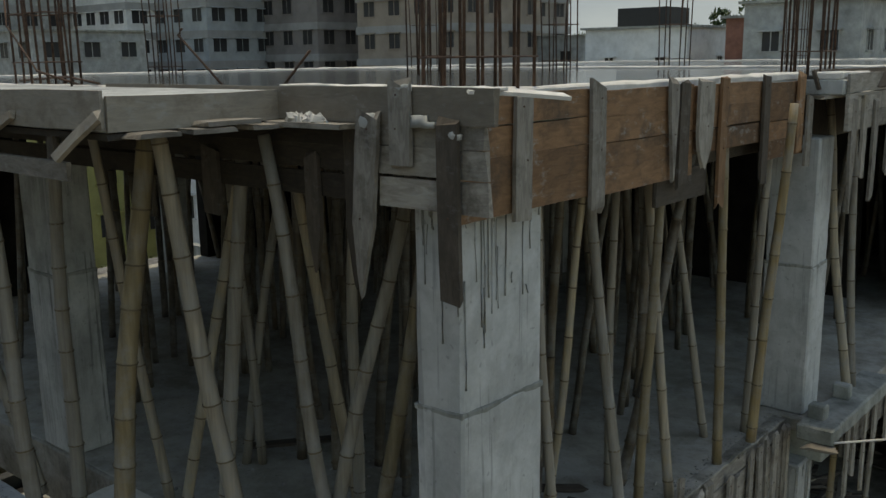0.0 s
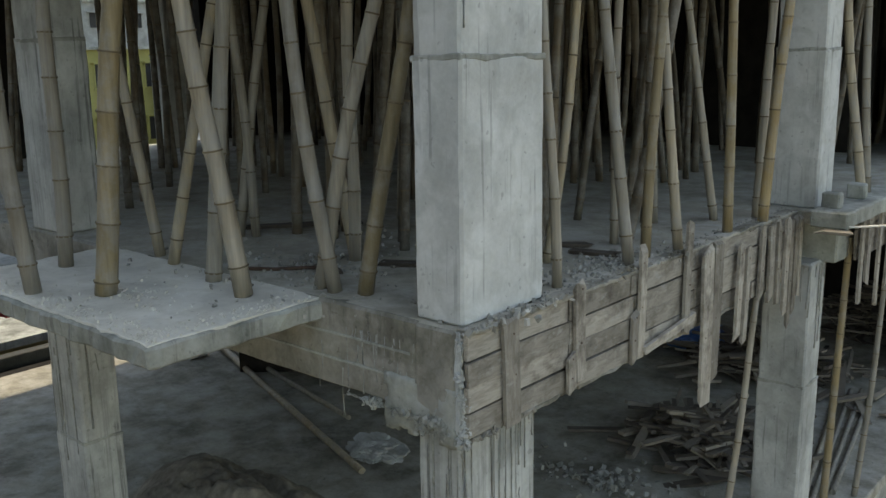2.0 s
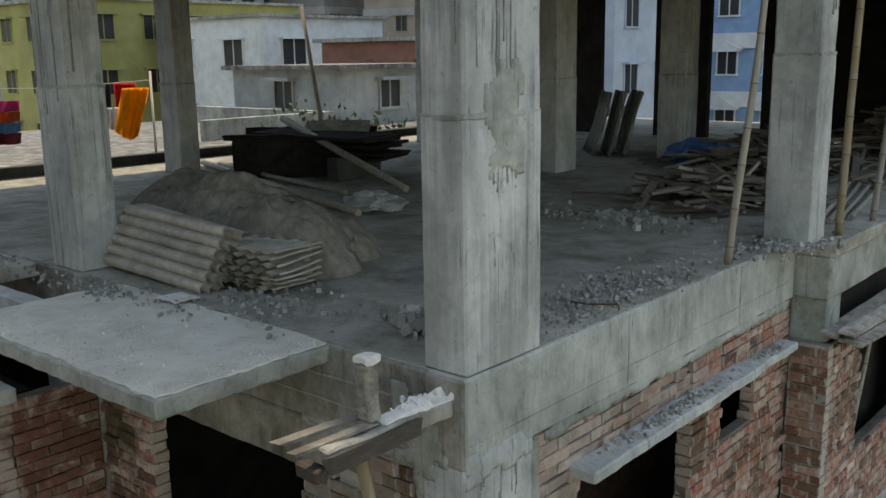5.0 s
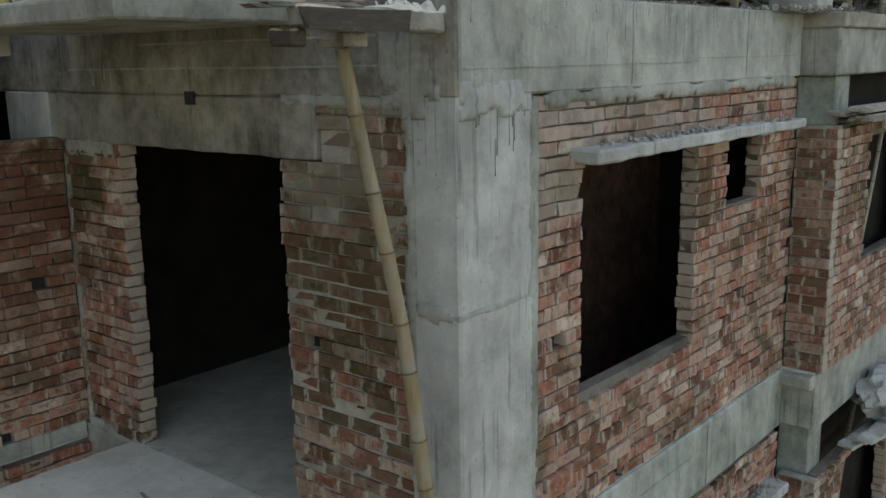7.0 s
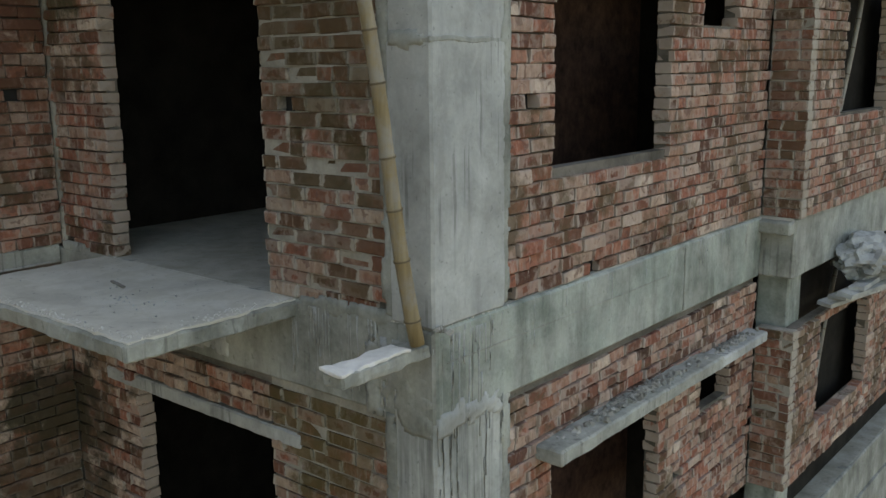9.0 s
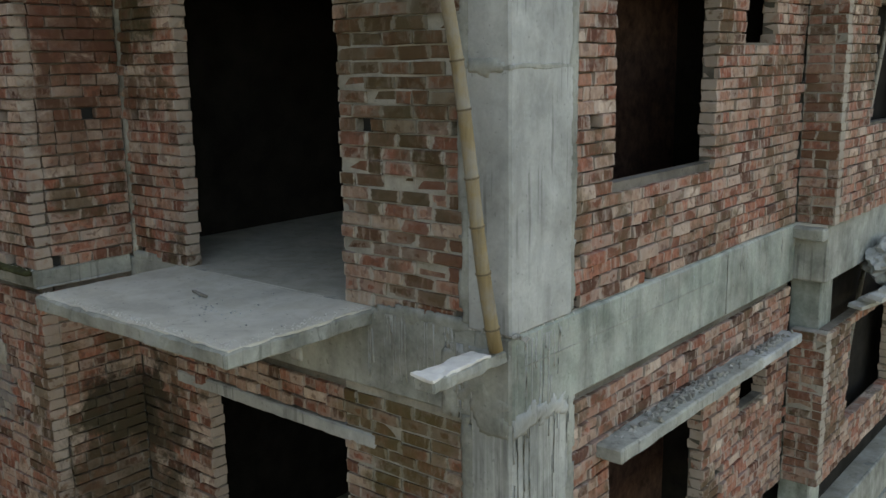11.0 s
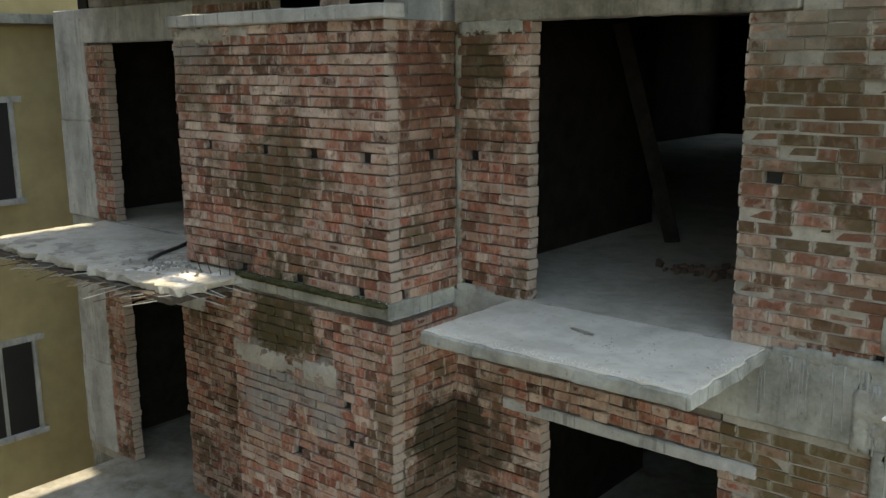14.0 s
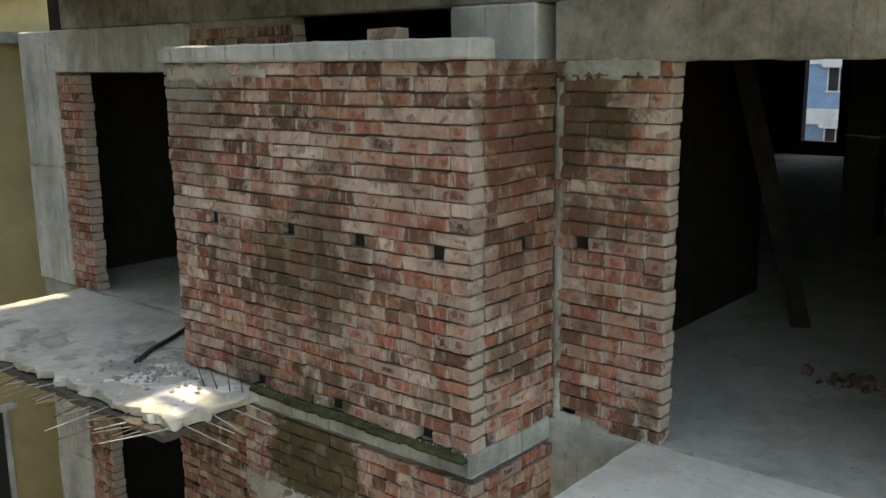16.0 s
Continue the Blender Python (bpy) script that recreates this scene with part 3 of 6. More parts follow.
# ---- columns ----
def column(x0, x1, y0, y1, z0, z1, seed, joint=1.25, mat=CONC):
    """A cast column in two lifts with a ragged cold joint between them."""
    base = holder("column", "grey cast concrete column with run-down cement streaks", "column", ((x0 + x1) / 2, (y0 + y1) / 2, z0), kind="structure")
    cx, cy = (x0 + x1) / 2, (y0 + y1) / 2
    a = rough_box(x0 - cx, x1 - cx, y0 - cy, y1 - cy, 0, joint, 0.09, 0.004, 0.014, seed)
    part("lower_lift", a, mat, base)
    b = rough_box(x0 - cx + 0.006, x1 - cx - 0.006, y0 - cy + 0.006, y1 - cy - 0.006, joint - 0.02, z1 - z0, 0.09, 0.004, 0.014, seed + 9)
    part("upper_lift", b, mat, base)
    bm = rough_box(x0 - cx - 0.002, x1 - cx + 0.002, y0 - cy - 0.002, y1 - cy + 0.002, joint - 0.022, joint + 0.008, 0.03, 0.012, 0.006, seed + 5)
    part("joint", bm, CONC_DARK, base, "ragged dark construction joint")
    return base


column(-0.3, 0, 0, 0.62, ZA, ZB - 0.5, 21, 1.2, CONC_COMB)
column(-0.3, 0, 0, 0.62, ZB, ZC - 0.48, 22, 1.46)
column(-0.3, -0.01, 0.04, 0.68, ZC, ZD - 0.45, 23, 1.3, CONC_STREAK)
column(-0.3, 0.0, 0.06, 0.72, ZD, ZE - 0.5, 24, 1.26, CONC_FRESH)
column(-0.1, 0.2, 4.62, 4.95, ZA, ZB - 0.5, 25, mat=CONC_GREEN)
column(-0.1, 0.24, 4.6, 4.95, ZB, ZC - 0.5, 26, mat=CONC_GREEN)
column(-0.23, 0.17, 4.24, 4.58, ZC, ZD - 0.45, 27, 1.55)
column(-0.23, 0.17, 4.24, 4.58, ZD, ZE - 0.5, 28, mat=CONC_FRESH)
for zl, zh, sd in ((ZC, ZD - 0.45, 30), (ZD, ZE - 0.5, 40)):
    column(-4.24, -3.79, 0.03, 0.36, zl, zh, sd, 1.4, CONC_STREAK)
    column(-8.85, -8.43, 4.0, 4.32, zl, zh, sd + 1)
    column(-4.6, -4.2, 7.0, 7.5, zl, zh, sd + 2)
    column(-4.0, -3.55, 9.4, 9.8, zl, zh, sd + 3)
    column(-0.23, 0.17, 9.3, 9.7, zl, zh, sd + 4)
    column(-8.85, -8.43, 9.3, 9.7, zl, zh, sd + 5)
    column(-9.25, -8.85, 0.0, 0.35, zl, zh, sd + 6)
    column(-0.23, 0.17, 14.3, 14.7, zl, zh, sd + 7)
    column(-4.0, -3.55, 14.3, 14.7, zl, zh, sd + 8)
for zl, zh, sd in ((ZA, ZB - 0.5, 50), (ZB, ZC - 0.5, 54)):
    column(-10.1, -9.42, -0.02, 0.3, zl, zh, sd, 1.2)
    column(-4.5, -3.84, 0.0, 0.3, zl, zh, sd + 1)
    # hall column, blackened to stand for the gloom indoors
    column(-4.2, -3.8, 7.0, 7.4, zl, zh, sd + 2, mat=SHADE_CONC)

# plain walls that close the two lower storeys, painted near black for the dim rooms
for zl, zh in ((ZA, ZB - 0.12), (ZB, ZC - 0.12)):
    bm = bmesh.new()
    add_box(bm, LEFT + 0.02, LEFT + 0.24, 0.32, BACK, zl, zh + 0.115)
    thing("wall_west", bm, ROOM_SHADE, "side wall painted near black for the dim rooms", "wall", kind="structure")
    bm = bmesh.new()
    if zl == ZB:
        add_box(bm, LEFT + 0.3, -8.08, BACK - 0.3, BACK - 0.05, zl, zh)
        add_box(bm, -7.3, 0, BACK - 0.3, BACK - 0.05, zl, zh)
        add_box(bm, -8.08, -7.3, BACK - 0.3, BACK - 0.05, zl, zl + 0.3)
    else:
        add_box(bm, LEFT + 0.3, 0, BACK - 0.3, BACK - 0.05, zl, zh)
    thing("wall_north", bm, ROOM_SHADE, "back wall painted near black for the dim rooms", "wall", kind="structure")
bm = bmesh.new()
add_box(bm, LEFT, 0.3, 0.05, BACK, 0, ZA - 0.5)
thing("wall_base", bm, CONC_DARK, "grey plinth storey below the building", "wall", kind="structure")

# added partitions, mostly unseen, near black to keep the rooms dark
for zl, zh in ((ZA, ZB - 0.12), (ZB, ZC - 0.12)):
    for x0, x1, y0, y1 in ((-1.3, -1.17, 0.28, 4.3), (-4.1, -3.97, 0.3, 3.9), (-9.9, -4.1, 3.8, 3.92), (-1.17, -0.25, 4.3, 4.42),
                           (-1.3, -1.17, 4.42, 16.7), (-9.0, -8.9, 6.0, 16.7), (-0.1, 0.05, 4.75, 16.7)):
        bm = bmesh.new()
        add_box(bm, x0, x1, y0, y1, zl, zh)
        thing("partition", bm, SHADED_BRICK if (x0, y0) == (-1.3, 0.28) else ROOM_SHADE, "added partition wall, the dimness of the rooms put into its colour", "wall", kind="structure")

# added walls, near black, that block light into the propped storey
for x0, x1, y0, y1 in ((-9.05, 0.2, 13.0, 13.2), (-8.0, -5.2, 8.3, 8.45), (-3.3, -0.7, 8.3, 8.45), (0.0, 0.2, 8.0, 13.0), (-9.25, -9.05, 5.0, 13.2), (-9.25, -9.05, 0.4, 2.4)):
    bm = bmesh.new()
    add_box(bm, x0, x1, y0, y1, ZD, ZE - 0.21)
    thing("wall_back", bm, ROOM_SHADE, "added near-black wall that keeps the propped storey dark", "wall", kind="structure")

# unseen black backing, added so the bay's scaffold holes read dark
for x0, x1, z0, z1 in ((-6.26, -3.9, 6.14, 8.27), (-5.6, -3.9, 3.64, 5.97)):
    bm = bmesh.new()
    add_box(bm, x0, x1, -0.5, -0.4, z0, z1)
    thing("partition", bm, ROOM_SHADE, "unseen black backing added behind the bay to darken its holes", "wall", kind="structure")
# added black pieces stand for the dark back of the open storey
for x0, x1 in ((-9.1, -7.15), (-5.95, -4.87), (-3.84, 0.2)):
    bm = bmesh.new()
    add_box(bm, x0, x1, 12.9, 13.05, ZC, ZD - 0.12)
    thing("wall_back", bm, ROOM_SHADE, "added near-black wall standing for the dark back of the open storey", "wall", kind="structure")

# unseen ceilings, added so less light bounces inside the storeys
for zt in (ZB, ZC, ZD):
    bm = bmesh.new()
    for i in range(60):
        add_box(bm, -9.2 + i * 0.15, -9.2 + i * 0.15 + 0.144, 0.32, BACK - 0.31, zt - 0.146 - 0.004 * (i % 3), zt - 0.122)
    thing("ceiling", bm, DARKEST_WOOD, "unseen near-black boards added under the floor slab to cut bounced light", "ceiling", kind="structure")
# unseen wall, added to keep light out of the open storey
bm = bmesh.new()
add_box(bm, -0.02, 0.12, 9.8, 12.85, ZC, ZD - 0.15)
thing("wall_east", bm, ROOM_SHADE, "added near-black side wall that keeps the open storey dark", "wall", kind="structure")

# ---- bricks ----
COURSE = 0.083


def brick_mesh(name, length, seed, mat):
    rng = random.Random(seed)
    bm = bmesh.new()
    add_box(bm, -length / 2, length / 2, 0, 0.11, -0.0373, 0.0373)
    bmesh.ops.bevel(bm, geom=bm.edges[:], offset=0.005, segments=1, affect="EDGES")
    for v in bm.verts:
        v.co += Vector((rng.uniform(-1, 1) * 0.006, rng.uniform(-1, 1) * 0.006, rng.uniform(-1, 1) * 0.006))
    return to_mesh(name, bm, mat)


STRETCHERS = [brick_mesh("brick", 0.235, i, BRICK) for i in range(7)]
HEADERS = [brick_mesh("brick", 0.112, 20 + i, BRICK) for i in range(6)]
MOSSY = [brick_mesh("brick", 0.235, i, BRICK_MOSSY) for i in range(7)], [brick_mesh("brick", 0.112, 20 + i, BRICK_MOSSY) for i in range(6)]


def brick_wall(name, label, at, turn, length, z0, z1, openings=(), putlogs=(), seed=0, thick=0.13, short=0.26, mossy=False):
    """A wall of single bricks on a mortar core. It runs from at along the direction turn (degrees); its face looks to the right of that direction.
    openings: (u0, u1, z0, z1); putlogs: centres (u, z) of small scaffold holes."""
    rng = random.Random(seed)
    holes = list(openings) + [(u - 0.06, u + 0.06, z0 + COURSE * round((z - z0) / COURSE - 0.5), z0 + COURSE * round((z - z0) / COURSE - 0.5) + COURSE) for u, z in putlogs]
    root = pose(at[0], at[1], 0, 0, 0, turn)
    us = sorted({0.01, length - 0.01, *(min(max(v, 0.01), length - 0.01) for h in holes for v in (h[0] - 0.006, h[1] + 0.006))})
    zs = sorted({z0, z1, *(min(max(v, z0), z1) for h in holes for v in h[2:])})
    bm = bmesh.new()
    for a, b in zip(us, us[1:]):
        for c, d in zip(zs, zs[1:]):
            mu, mz = (a + b) / 2, (c + d) / 2
            if b - a < 1e-4 or d - c < 1e-4 or any(h[0] - 0.01 < mu < h[1] + 0.01 and h[2] < mz < h[3] for h in holes):
                continue
            add_box(bm, a, b, 0.013 if mossy else 0.032, thick - 0.01, c, d)
    bmesh.ops.remove_doubles(bm, verts=bm.verts[:], dist=1e-5)
    wall = thing(name, bm, MORTAR_PALE if mossy else MORTAR, label, "wall", kind="structure")
    wall.matrix_world = root
    # a black plug in each hole stands for the shade of its depth
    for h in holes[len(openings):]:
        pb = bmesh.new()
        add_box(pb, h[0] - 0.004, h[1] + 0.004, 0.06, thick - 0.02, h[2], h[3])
        part("scaffold_hole", pb, DARK, wall, "scaffold hole with a black plug standing for its shade").matrix_parent_inverse.identity()
    n = int((z1 - z0) / COURSE + 0.02)
    for i in range(n):
        zc = z0 + (i + 0.5) * COURSE
        cuts = sorted((h[0], h[1]) for h in holes if h[2] - 0.02 < zc < h[3] + 0.02)
        spans, u = [], 0.0
        for a, b in cuts:
            if a > u + 0.03:
                spans.append((u, a))
            u = max(u, b)
        if u < length - 0.03:
            spans.append((u, length))
        kind = rng.random()
        for a, b in spans:
            p = a
            first = True
            while p < b - 0.03:
                want = 0.122 if (kind < (0.05 if mossy else short) or (kind < short + 0.3 and rng.random() < 0.3) or (first and i % 2 and kind > short)) else 0.245
                want += rng.uniform(-0.008, 0.008)
                if b - p - want < 0.06:
                    want = b - p
                if want > 0.3:
                    want = want / 2
                size = want - rng.uniform(0.001, 0.006)
                src = rng.choice((MOSSY[0] if size > 0.15 else MOSSY[1]) if mossy else (STRETCHERS if size > 0.15 else HEADERS))
                ob = new("brick", src)
                ob.parent = wall
                last = p + want > b - 0.04
                deep = (thick - 0.005) / 0.11 if first or last else 1.0
                ob.location = (p + want / 2, rng.gauss(0, 0.007) - (0.007 if rng.random() < 0.08 else 0), zc + rng.uniform(-0.002, 0.002))
                ob.rotation_euler = (0, rng.gauss(0, 0.009), rng.gauss(0, 0.012) if deep == 1.0 else 0)
                ob.scale = (size / (0.235 if size > 0.15 else 0.112), deep, rng.uniform(0.92, 1.03))
                p += want
                first = False
    return wall


W = "red and brown weathered brick wall with cement smears"
# upper brick storey
brick_wall("wall_pier", "weathered mossy brick pier between doorway and column", (-1.32, 0.03), 0, 1.02, ZB, 8.6, openings=[(-0.1, 0.33, 8.25, 8.7)], putlogs=[(0.22, 7.2), (0.95, 7.2), (0.97, 6.14)], seed=1, mossy=True)
brick_wall("wall_pier", "brick pier beside a doorway with a rough edge", (-3.74, 0.03), 0, 0.75, ZB, 8.27, putlogs=[(0.2, 7.2), (0.12, 6.18)], seed=2)
brick_wall("wall_bay", W, (-6.42, -0.78), 0, 2.7, 6.12, 8.28, putlogs=[(0.45, 7.2), (1.23, 7.2), (1.84, 7.2), (2.46, 7.2), (0.85, 6.16), (1.6, 6.16), (2.36, 6.16)], seed=3)
brick_wall("wall_bay_side", "red brick side wall of the bay", (-3.72, -0.648), 90, 0.67, 6.12, 8.28, putlogs=[(0.4, 7.2), (0.03, 6.16)], seed=4)
brick_wall("wall_bay_end", "brick end wall of the bay", (-6.42, 0.0), -90, 0.648, 6.12, 8.28, seed=5)
brick_wall("wall_side", "weathered brick wall with a large window opening", (-0.02, 0.63), 90, 3.8, ZB, 8.6,
           openings=[(0.49, 1.98, 6.82, 8.22), (2.47, 3.1, 7.69, 8.17)], putlogs=[(0.24, 7.19), (0.06, 6.16), (1.0, 6.16), (1.9, 8.5)], seed=6)
brick_wall("wall_nib", "brown damp brick return wall", (-0.02, 4.46), 0, 0.34, ZB, 8.2, seed=7, mossy=True)
brick_wall("wall_side_far", W, (0.32, 4.595), 90, 4.4, ZB, 8.2, openings=[(0.75, 2.2, 6.95, 8.05)], putlogs=[(0.3, 7.2), (0.2, 6.2)], seed=8)
brick_wall("wall_door_pier", "narrow brick door jamb", (-9.42, 0.0), 0, 0.42, ZB, 8.2, seed=9)
brick_wall("wall_recess", W, (-7.6, 0.0), 0, 1.15, ZB, 8.2, seed=10)
brick_wall("wall_above_door", "pale brick infill over the bay ledge", (-7.3, 0.05), 0, 1.29, 8.3, 8.62, seed=11, mossy=True)
# lower brick storey
brick_wall("wall_pier", "mossy brick pier of the lower storey", (-1.36, 0.03), 0, 1.06, ZA, 5.57, seed=12, mossy=True)
brick_wall("wall_pier", "lower brick pier beside a doorway", (-3.74, 0.03), 0, 0.89, ZA, 5.57, seed=13)
brick_wall("wall_over_door", "bright red brick courses over the lower lintel", (-2.85, 0.03), 0, 1.49, 5.26, 5.57, seed=14)
brick_wall("wall_bay", "red brick lower bay wall with a grey cement patch", (-5.75, -0.78), 0, 2.03, 3.62, 5.98, putlogs=[(1.5, 5.12), (1.52, 4.85), (0.85, 4.6)], seed=15)
brick_wall("wall_bay_side", "red brick side wall of the lower bay", (-3.72, -0.648), 90, 0.67, 3.62, 5.98, seed=16)
brick_wall("wall_bay_end", "brick end wall of the lower bay", (-5.75, 0.0), -90, 0.648, 3.62, 5.98, seed=17)
brick_wall("wall_side", "weathered brick wall of the lower storey", (-0.02, 0.63), 90, 3.8, 3.6, 5.55,
           openings=[(0.52, 2.0, 3.6, 5.07), (2.72, 3.3, 4.62, 5.02)], putlogs=[(2.35, 4.2)], seed=18)
brick_wall("wall_nib", "dark mossy brick return wall", (-0.02, 4.46), 0, 0.34, 3.6, 5.1, seed=19, mossy=True)
brick_wall("wall_side_far", W, (0.32, 4.595), 90, 4.4, 3.6, 5.1, openings=[(0.6, 2.2, 4.0, 5.02)], seed=20)
brick_wall("wall_door_pier", "narrow brick door jamb of the lower storey", (-9.42, 0.0), 0, 0.42, ZA, 5.57, seed=21)
brick_wall("wall_recess", "red brick wall of the lower storey", (-7.75, 0.0), 0, 2.0, ZA, 5.57, seed=22)


bm = rough_box(-0.02, 0.27, 4.34, 4.5, 5.97, 6.08, 0.06, 0.012, 0.014, 171)
thing("corbel", bm, CONC_DARK, "small grey concrete corbel under the brick return", "corbel", kind="structure")

# ---- lintels and ledges ----
def lintel(x0, x1, y0, y1, z0, z1, seed, label, mat=CONC, name="lintel"):
    return thing(name, rough_box(x0, x1, y0, y1, z0, z1, 0.05, 0.008, 0.012, seed), mat, label, "lintel", kind="structure")


lintel(-3.72, -1.0, 0.012, 0.25, 8.262, 8.598, 61, "wide grey concrete lintel over the doorway", WEATHERED)
lintel(-3.24, -1.09, 0.018, 0.25, 5.15, 5.25, 62, "thin concrete lintel over the lower doorway")
lintel(-9.42, -7.3, -0.01, 0.25, 8.21, 8.6, 63, "grey concrete lintel over the far doorway")
lintel(-9.42, -7.3, -0.01, 0.25, 5.27, 5.57, 64, "concrete lintel over the lower far doorway")
lintel(-6.43, -3.675, -0.83, -0.6, 8.28, 8.39, 65, "pale concrete ledge capping the brick bay", CONC, "ledge")
lintel(-5.75, -3.71, -0.79, 0.0, 5.98, 6.0, 66, "concrete band in the bay", CONC, "band")
lintel(-0.2, 0.16, 1.0, 3.42, 8.21, 8.29, 67, "concrete sunshade lintel over the window opening", CONC, "sunshade")
lintel(-0.2, 0.13, 3.36, 4.25, 8.2, 8.27, 68, "short concrete sunshade lintel", CONC, "sunshade")
lintel(-0.2, 0.18, 0.95, 3.3, 5.06, 5.16, 69, "chipped concrete sunshade lintel over the lower window", CONC_DARK, "sunshade")
lintel(-0.2, 0.15, 3.3, 4.3, 5.03, 5.12, 70, "short lower concrete sunshade lintel", CONC, "sunshade")


def smear(x0, x1, z0, z1, out, mat, seed, label, axis="x", rag=0.5):
    """A ragged, thin coat of mortar on a wall face: axis x on a front face at y=out, axis y on a side face at x=out, axis z on a floor at z=out (z0, z1 along y)."""
    bm = bmesh.new()
    step = 0.022
    nx, nz = max(2, int((x1 - x0) / step)), max(2, int((z1 - z0) / step))
    off = Vector((seed * 3.7, seed * 1.9, 0))
    grid = {}
    keep = {}
    for i in range(nx + 1):
        for k in range(nz + 1):
            u, w = i / nx, k / nz
            p = Vector((x0 + (x1 - x0) * u, z0 + (z1 - z0) * w, 0))
            edge = min(u * (x1 - x0), (1 - u) * (x1 - x0), w * (z1 - z0), (1 - w) * (z1 - z0)) / max(0.02, min(x1 - x0, z1 - z0) * 0.5)
            n = noise.noise(p * 5 + off) + 0.6 * noise.noise(p * 17 + off)
            keep[i, k] = edge * 1.6 + n * rag * 1.5 - 0.25
            lift = 0.004 + 0.012 * max(0, min(1, keep[i, k])) + 0.005 * noise.noise(p * 30 + off)
            j = Vector((noise.noise(p * 40), noise.noise(p * 40 + Vector((5, 5, 0))), 0)) * 0.009
            a, c = p.x + j.x, p.y + j.y
            grid[i, k] = (a, out - lift, c) if axis == "x" else (out + lift, a, c) if axis == "y" else (a, c, out + lift * 0.6)
    made = {}
    for i in range(nx):
        for k in range(nz):
            ids = ((i, k), (i + 1, k), (i + 1, k + 1), (i, k + 1))
            if sum(keep[q] for q in ids) < 0:
                continue
            for q in ids:
                if q not in made:
                    made[q] = bm.verts.new(grid[q])
            f = bm.faces.new([made[q] for q in ids])
            f.smooth = True
    if not bm.faces:
        bm.free()
        return None
    r = bmesh.ops.extrude_face_region(bm, geom=bm.faces[:])
    for g in r["geom"]:
        if isinstance(g, bmesh.types.BMVert):
            if axis == "x":
                g.co.y = out + 0.02
            elif axis == "y":
                g.co.x = out - 0.02
            else:
                g.co.z = out - 0.02
    bmesh.ops.recalc_face_normals(bm, faces=bm.faces[:])
    return thing("mortar_smear", bm, mat, label, "mortar", kind="structure")


GREENMOSS = plain("dark_moss", (0.05, 0.052, 0.026), 0.95, 0.5, 14.0, 0, 0.6)
smear(-5.62, -3.72, -0.86, -0.74, ZB + 0.014, GREENMOSS, 51, "dark moss along the top of the concrete band", "z", 0.8)
smear(-5.62, -3.9, ZB - 0.03, ZB + 0.03, -0.8, GREENMOSS, 52, "dark moss hanging over the concrete band", rag=1.2)
SM = "ragged grey mortar smeared over the bricks"
SMJ = "ragged mortar filling between column and bricks"
smear(-0.37, -0.27, 6.1, 8.6, 0.02, CONC_DARK, 1, SMJ, rag=0.9)
smear(-0.37, -0.26, 3.1, 5.6, 0.02, CONC_DARK, 2, SMJ, rag=0.9)
smear(0.58, 0.67, 6.1, 8.6, -0.012, CONC_DARK, 3, SMJ, "y", 0.6)
smear(0.58, 0.68, 3.6, 5.6, -0.012, CONC_DARK, 4, SMJ, "y", 0.6)
smear(-5.76, -4.35, 5.24, 5.48, -0.776, MORTAR_PALE, 5, "grey cement coat across the lower bay bricks", rag=0.45)
smear(-6.42, -5.3, 8.14, 8.29, -0.776, MORTAR_PALE, 6, SM, rag=0.9)
smear(-3.73, -3.67, 6.1, 8.3, 0.034, WEATHERED, 7, "mortar filling in the corner of the bay", rag=1.0)
smear(-3.7, -3.05, 8.16, 8.32, 0.03, CONC_DARK, 9, SM, rag=0.9)
smear(-3.72, -2.95, 6.02, 6.15, 0.03, CONC_DARK, 10, SM, rag=0.9)
smear(-1.3, -0.3, 8.52, 8.64, 0.026, CONC_DARK, 11, SM, rag=0.9)
smear(-1.05, -0.3, 6.05, 6.15, 0.024, CONC_DARK, 12, SM, rag=0.9)
smear(-0.5, -0.02, 5.5, 6.0, 0.01, CONC_DARK, 13, "rough cement drips on the beam end", rag=1.3)
smear(-0.5, -0.02, 8.5, 9.0, 0.01, CONC_DARK, 14, "rough cement drips on the beam end", rag=1.3)
smear(0.02, 0.6, 8.5, 8.68, -0.004, CONC, 15, "rough cement drips at the column head", "y", 1.1)
smear(0.02, 0.6, 5.5, 5.68, -0.004, CONC, 16, "rough cement drips at the column head", "y", 1.1)
smear(0.2, 0.52, 10.08, 10.66, -0.014, CONC_DARK, 17, "lumpy grey cement patch on the column", "y", rag=0.9)
smear(-0.28, -0.02, 7.5, 7.6, 0.004, CONC_DARK, 18, "ragged cement lip on the column joint", rag=0.9)
smear(-2.3, -1.7, 5.62, 5.98, 0.014, CONC, 19, "pale cement patch on the beam", rag=1.2)
smear(0.7, 4.3, 8.52, 8.62, -0.01, CONC_DARK, 20, "ragged mortar under the beam", "y", 0.9)
smear(-0.5, 0.0, 11.55, 11.85, 0.008, CONC_DARK, 22, "rough cement beard at the beam end", rag=1.2)


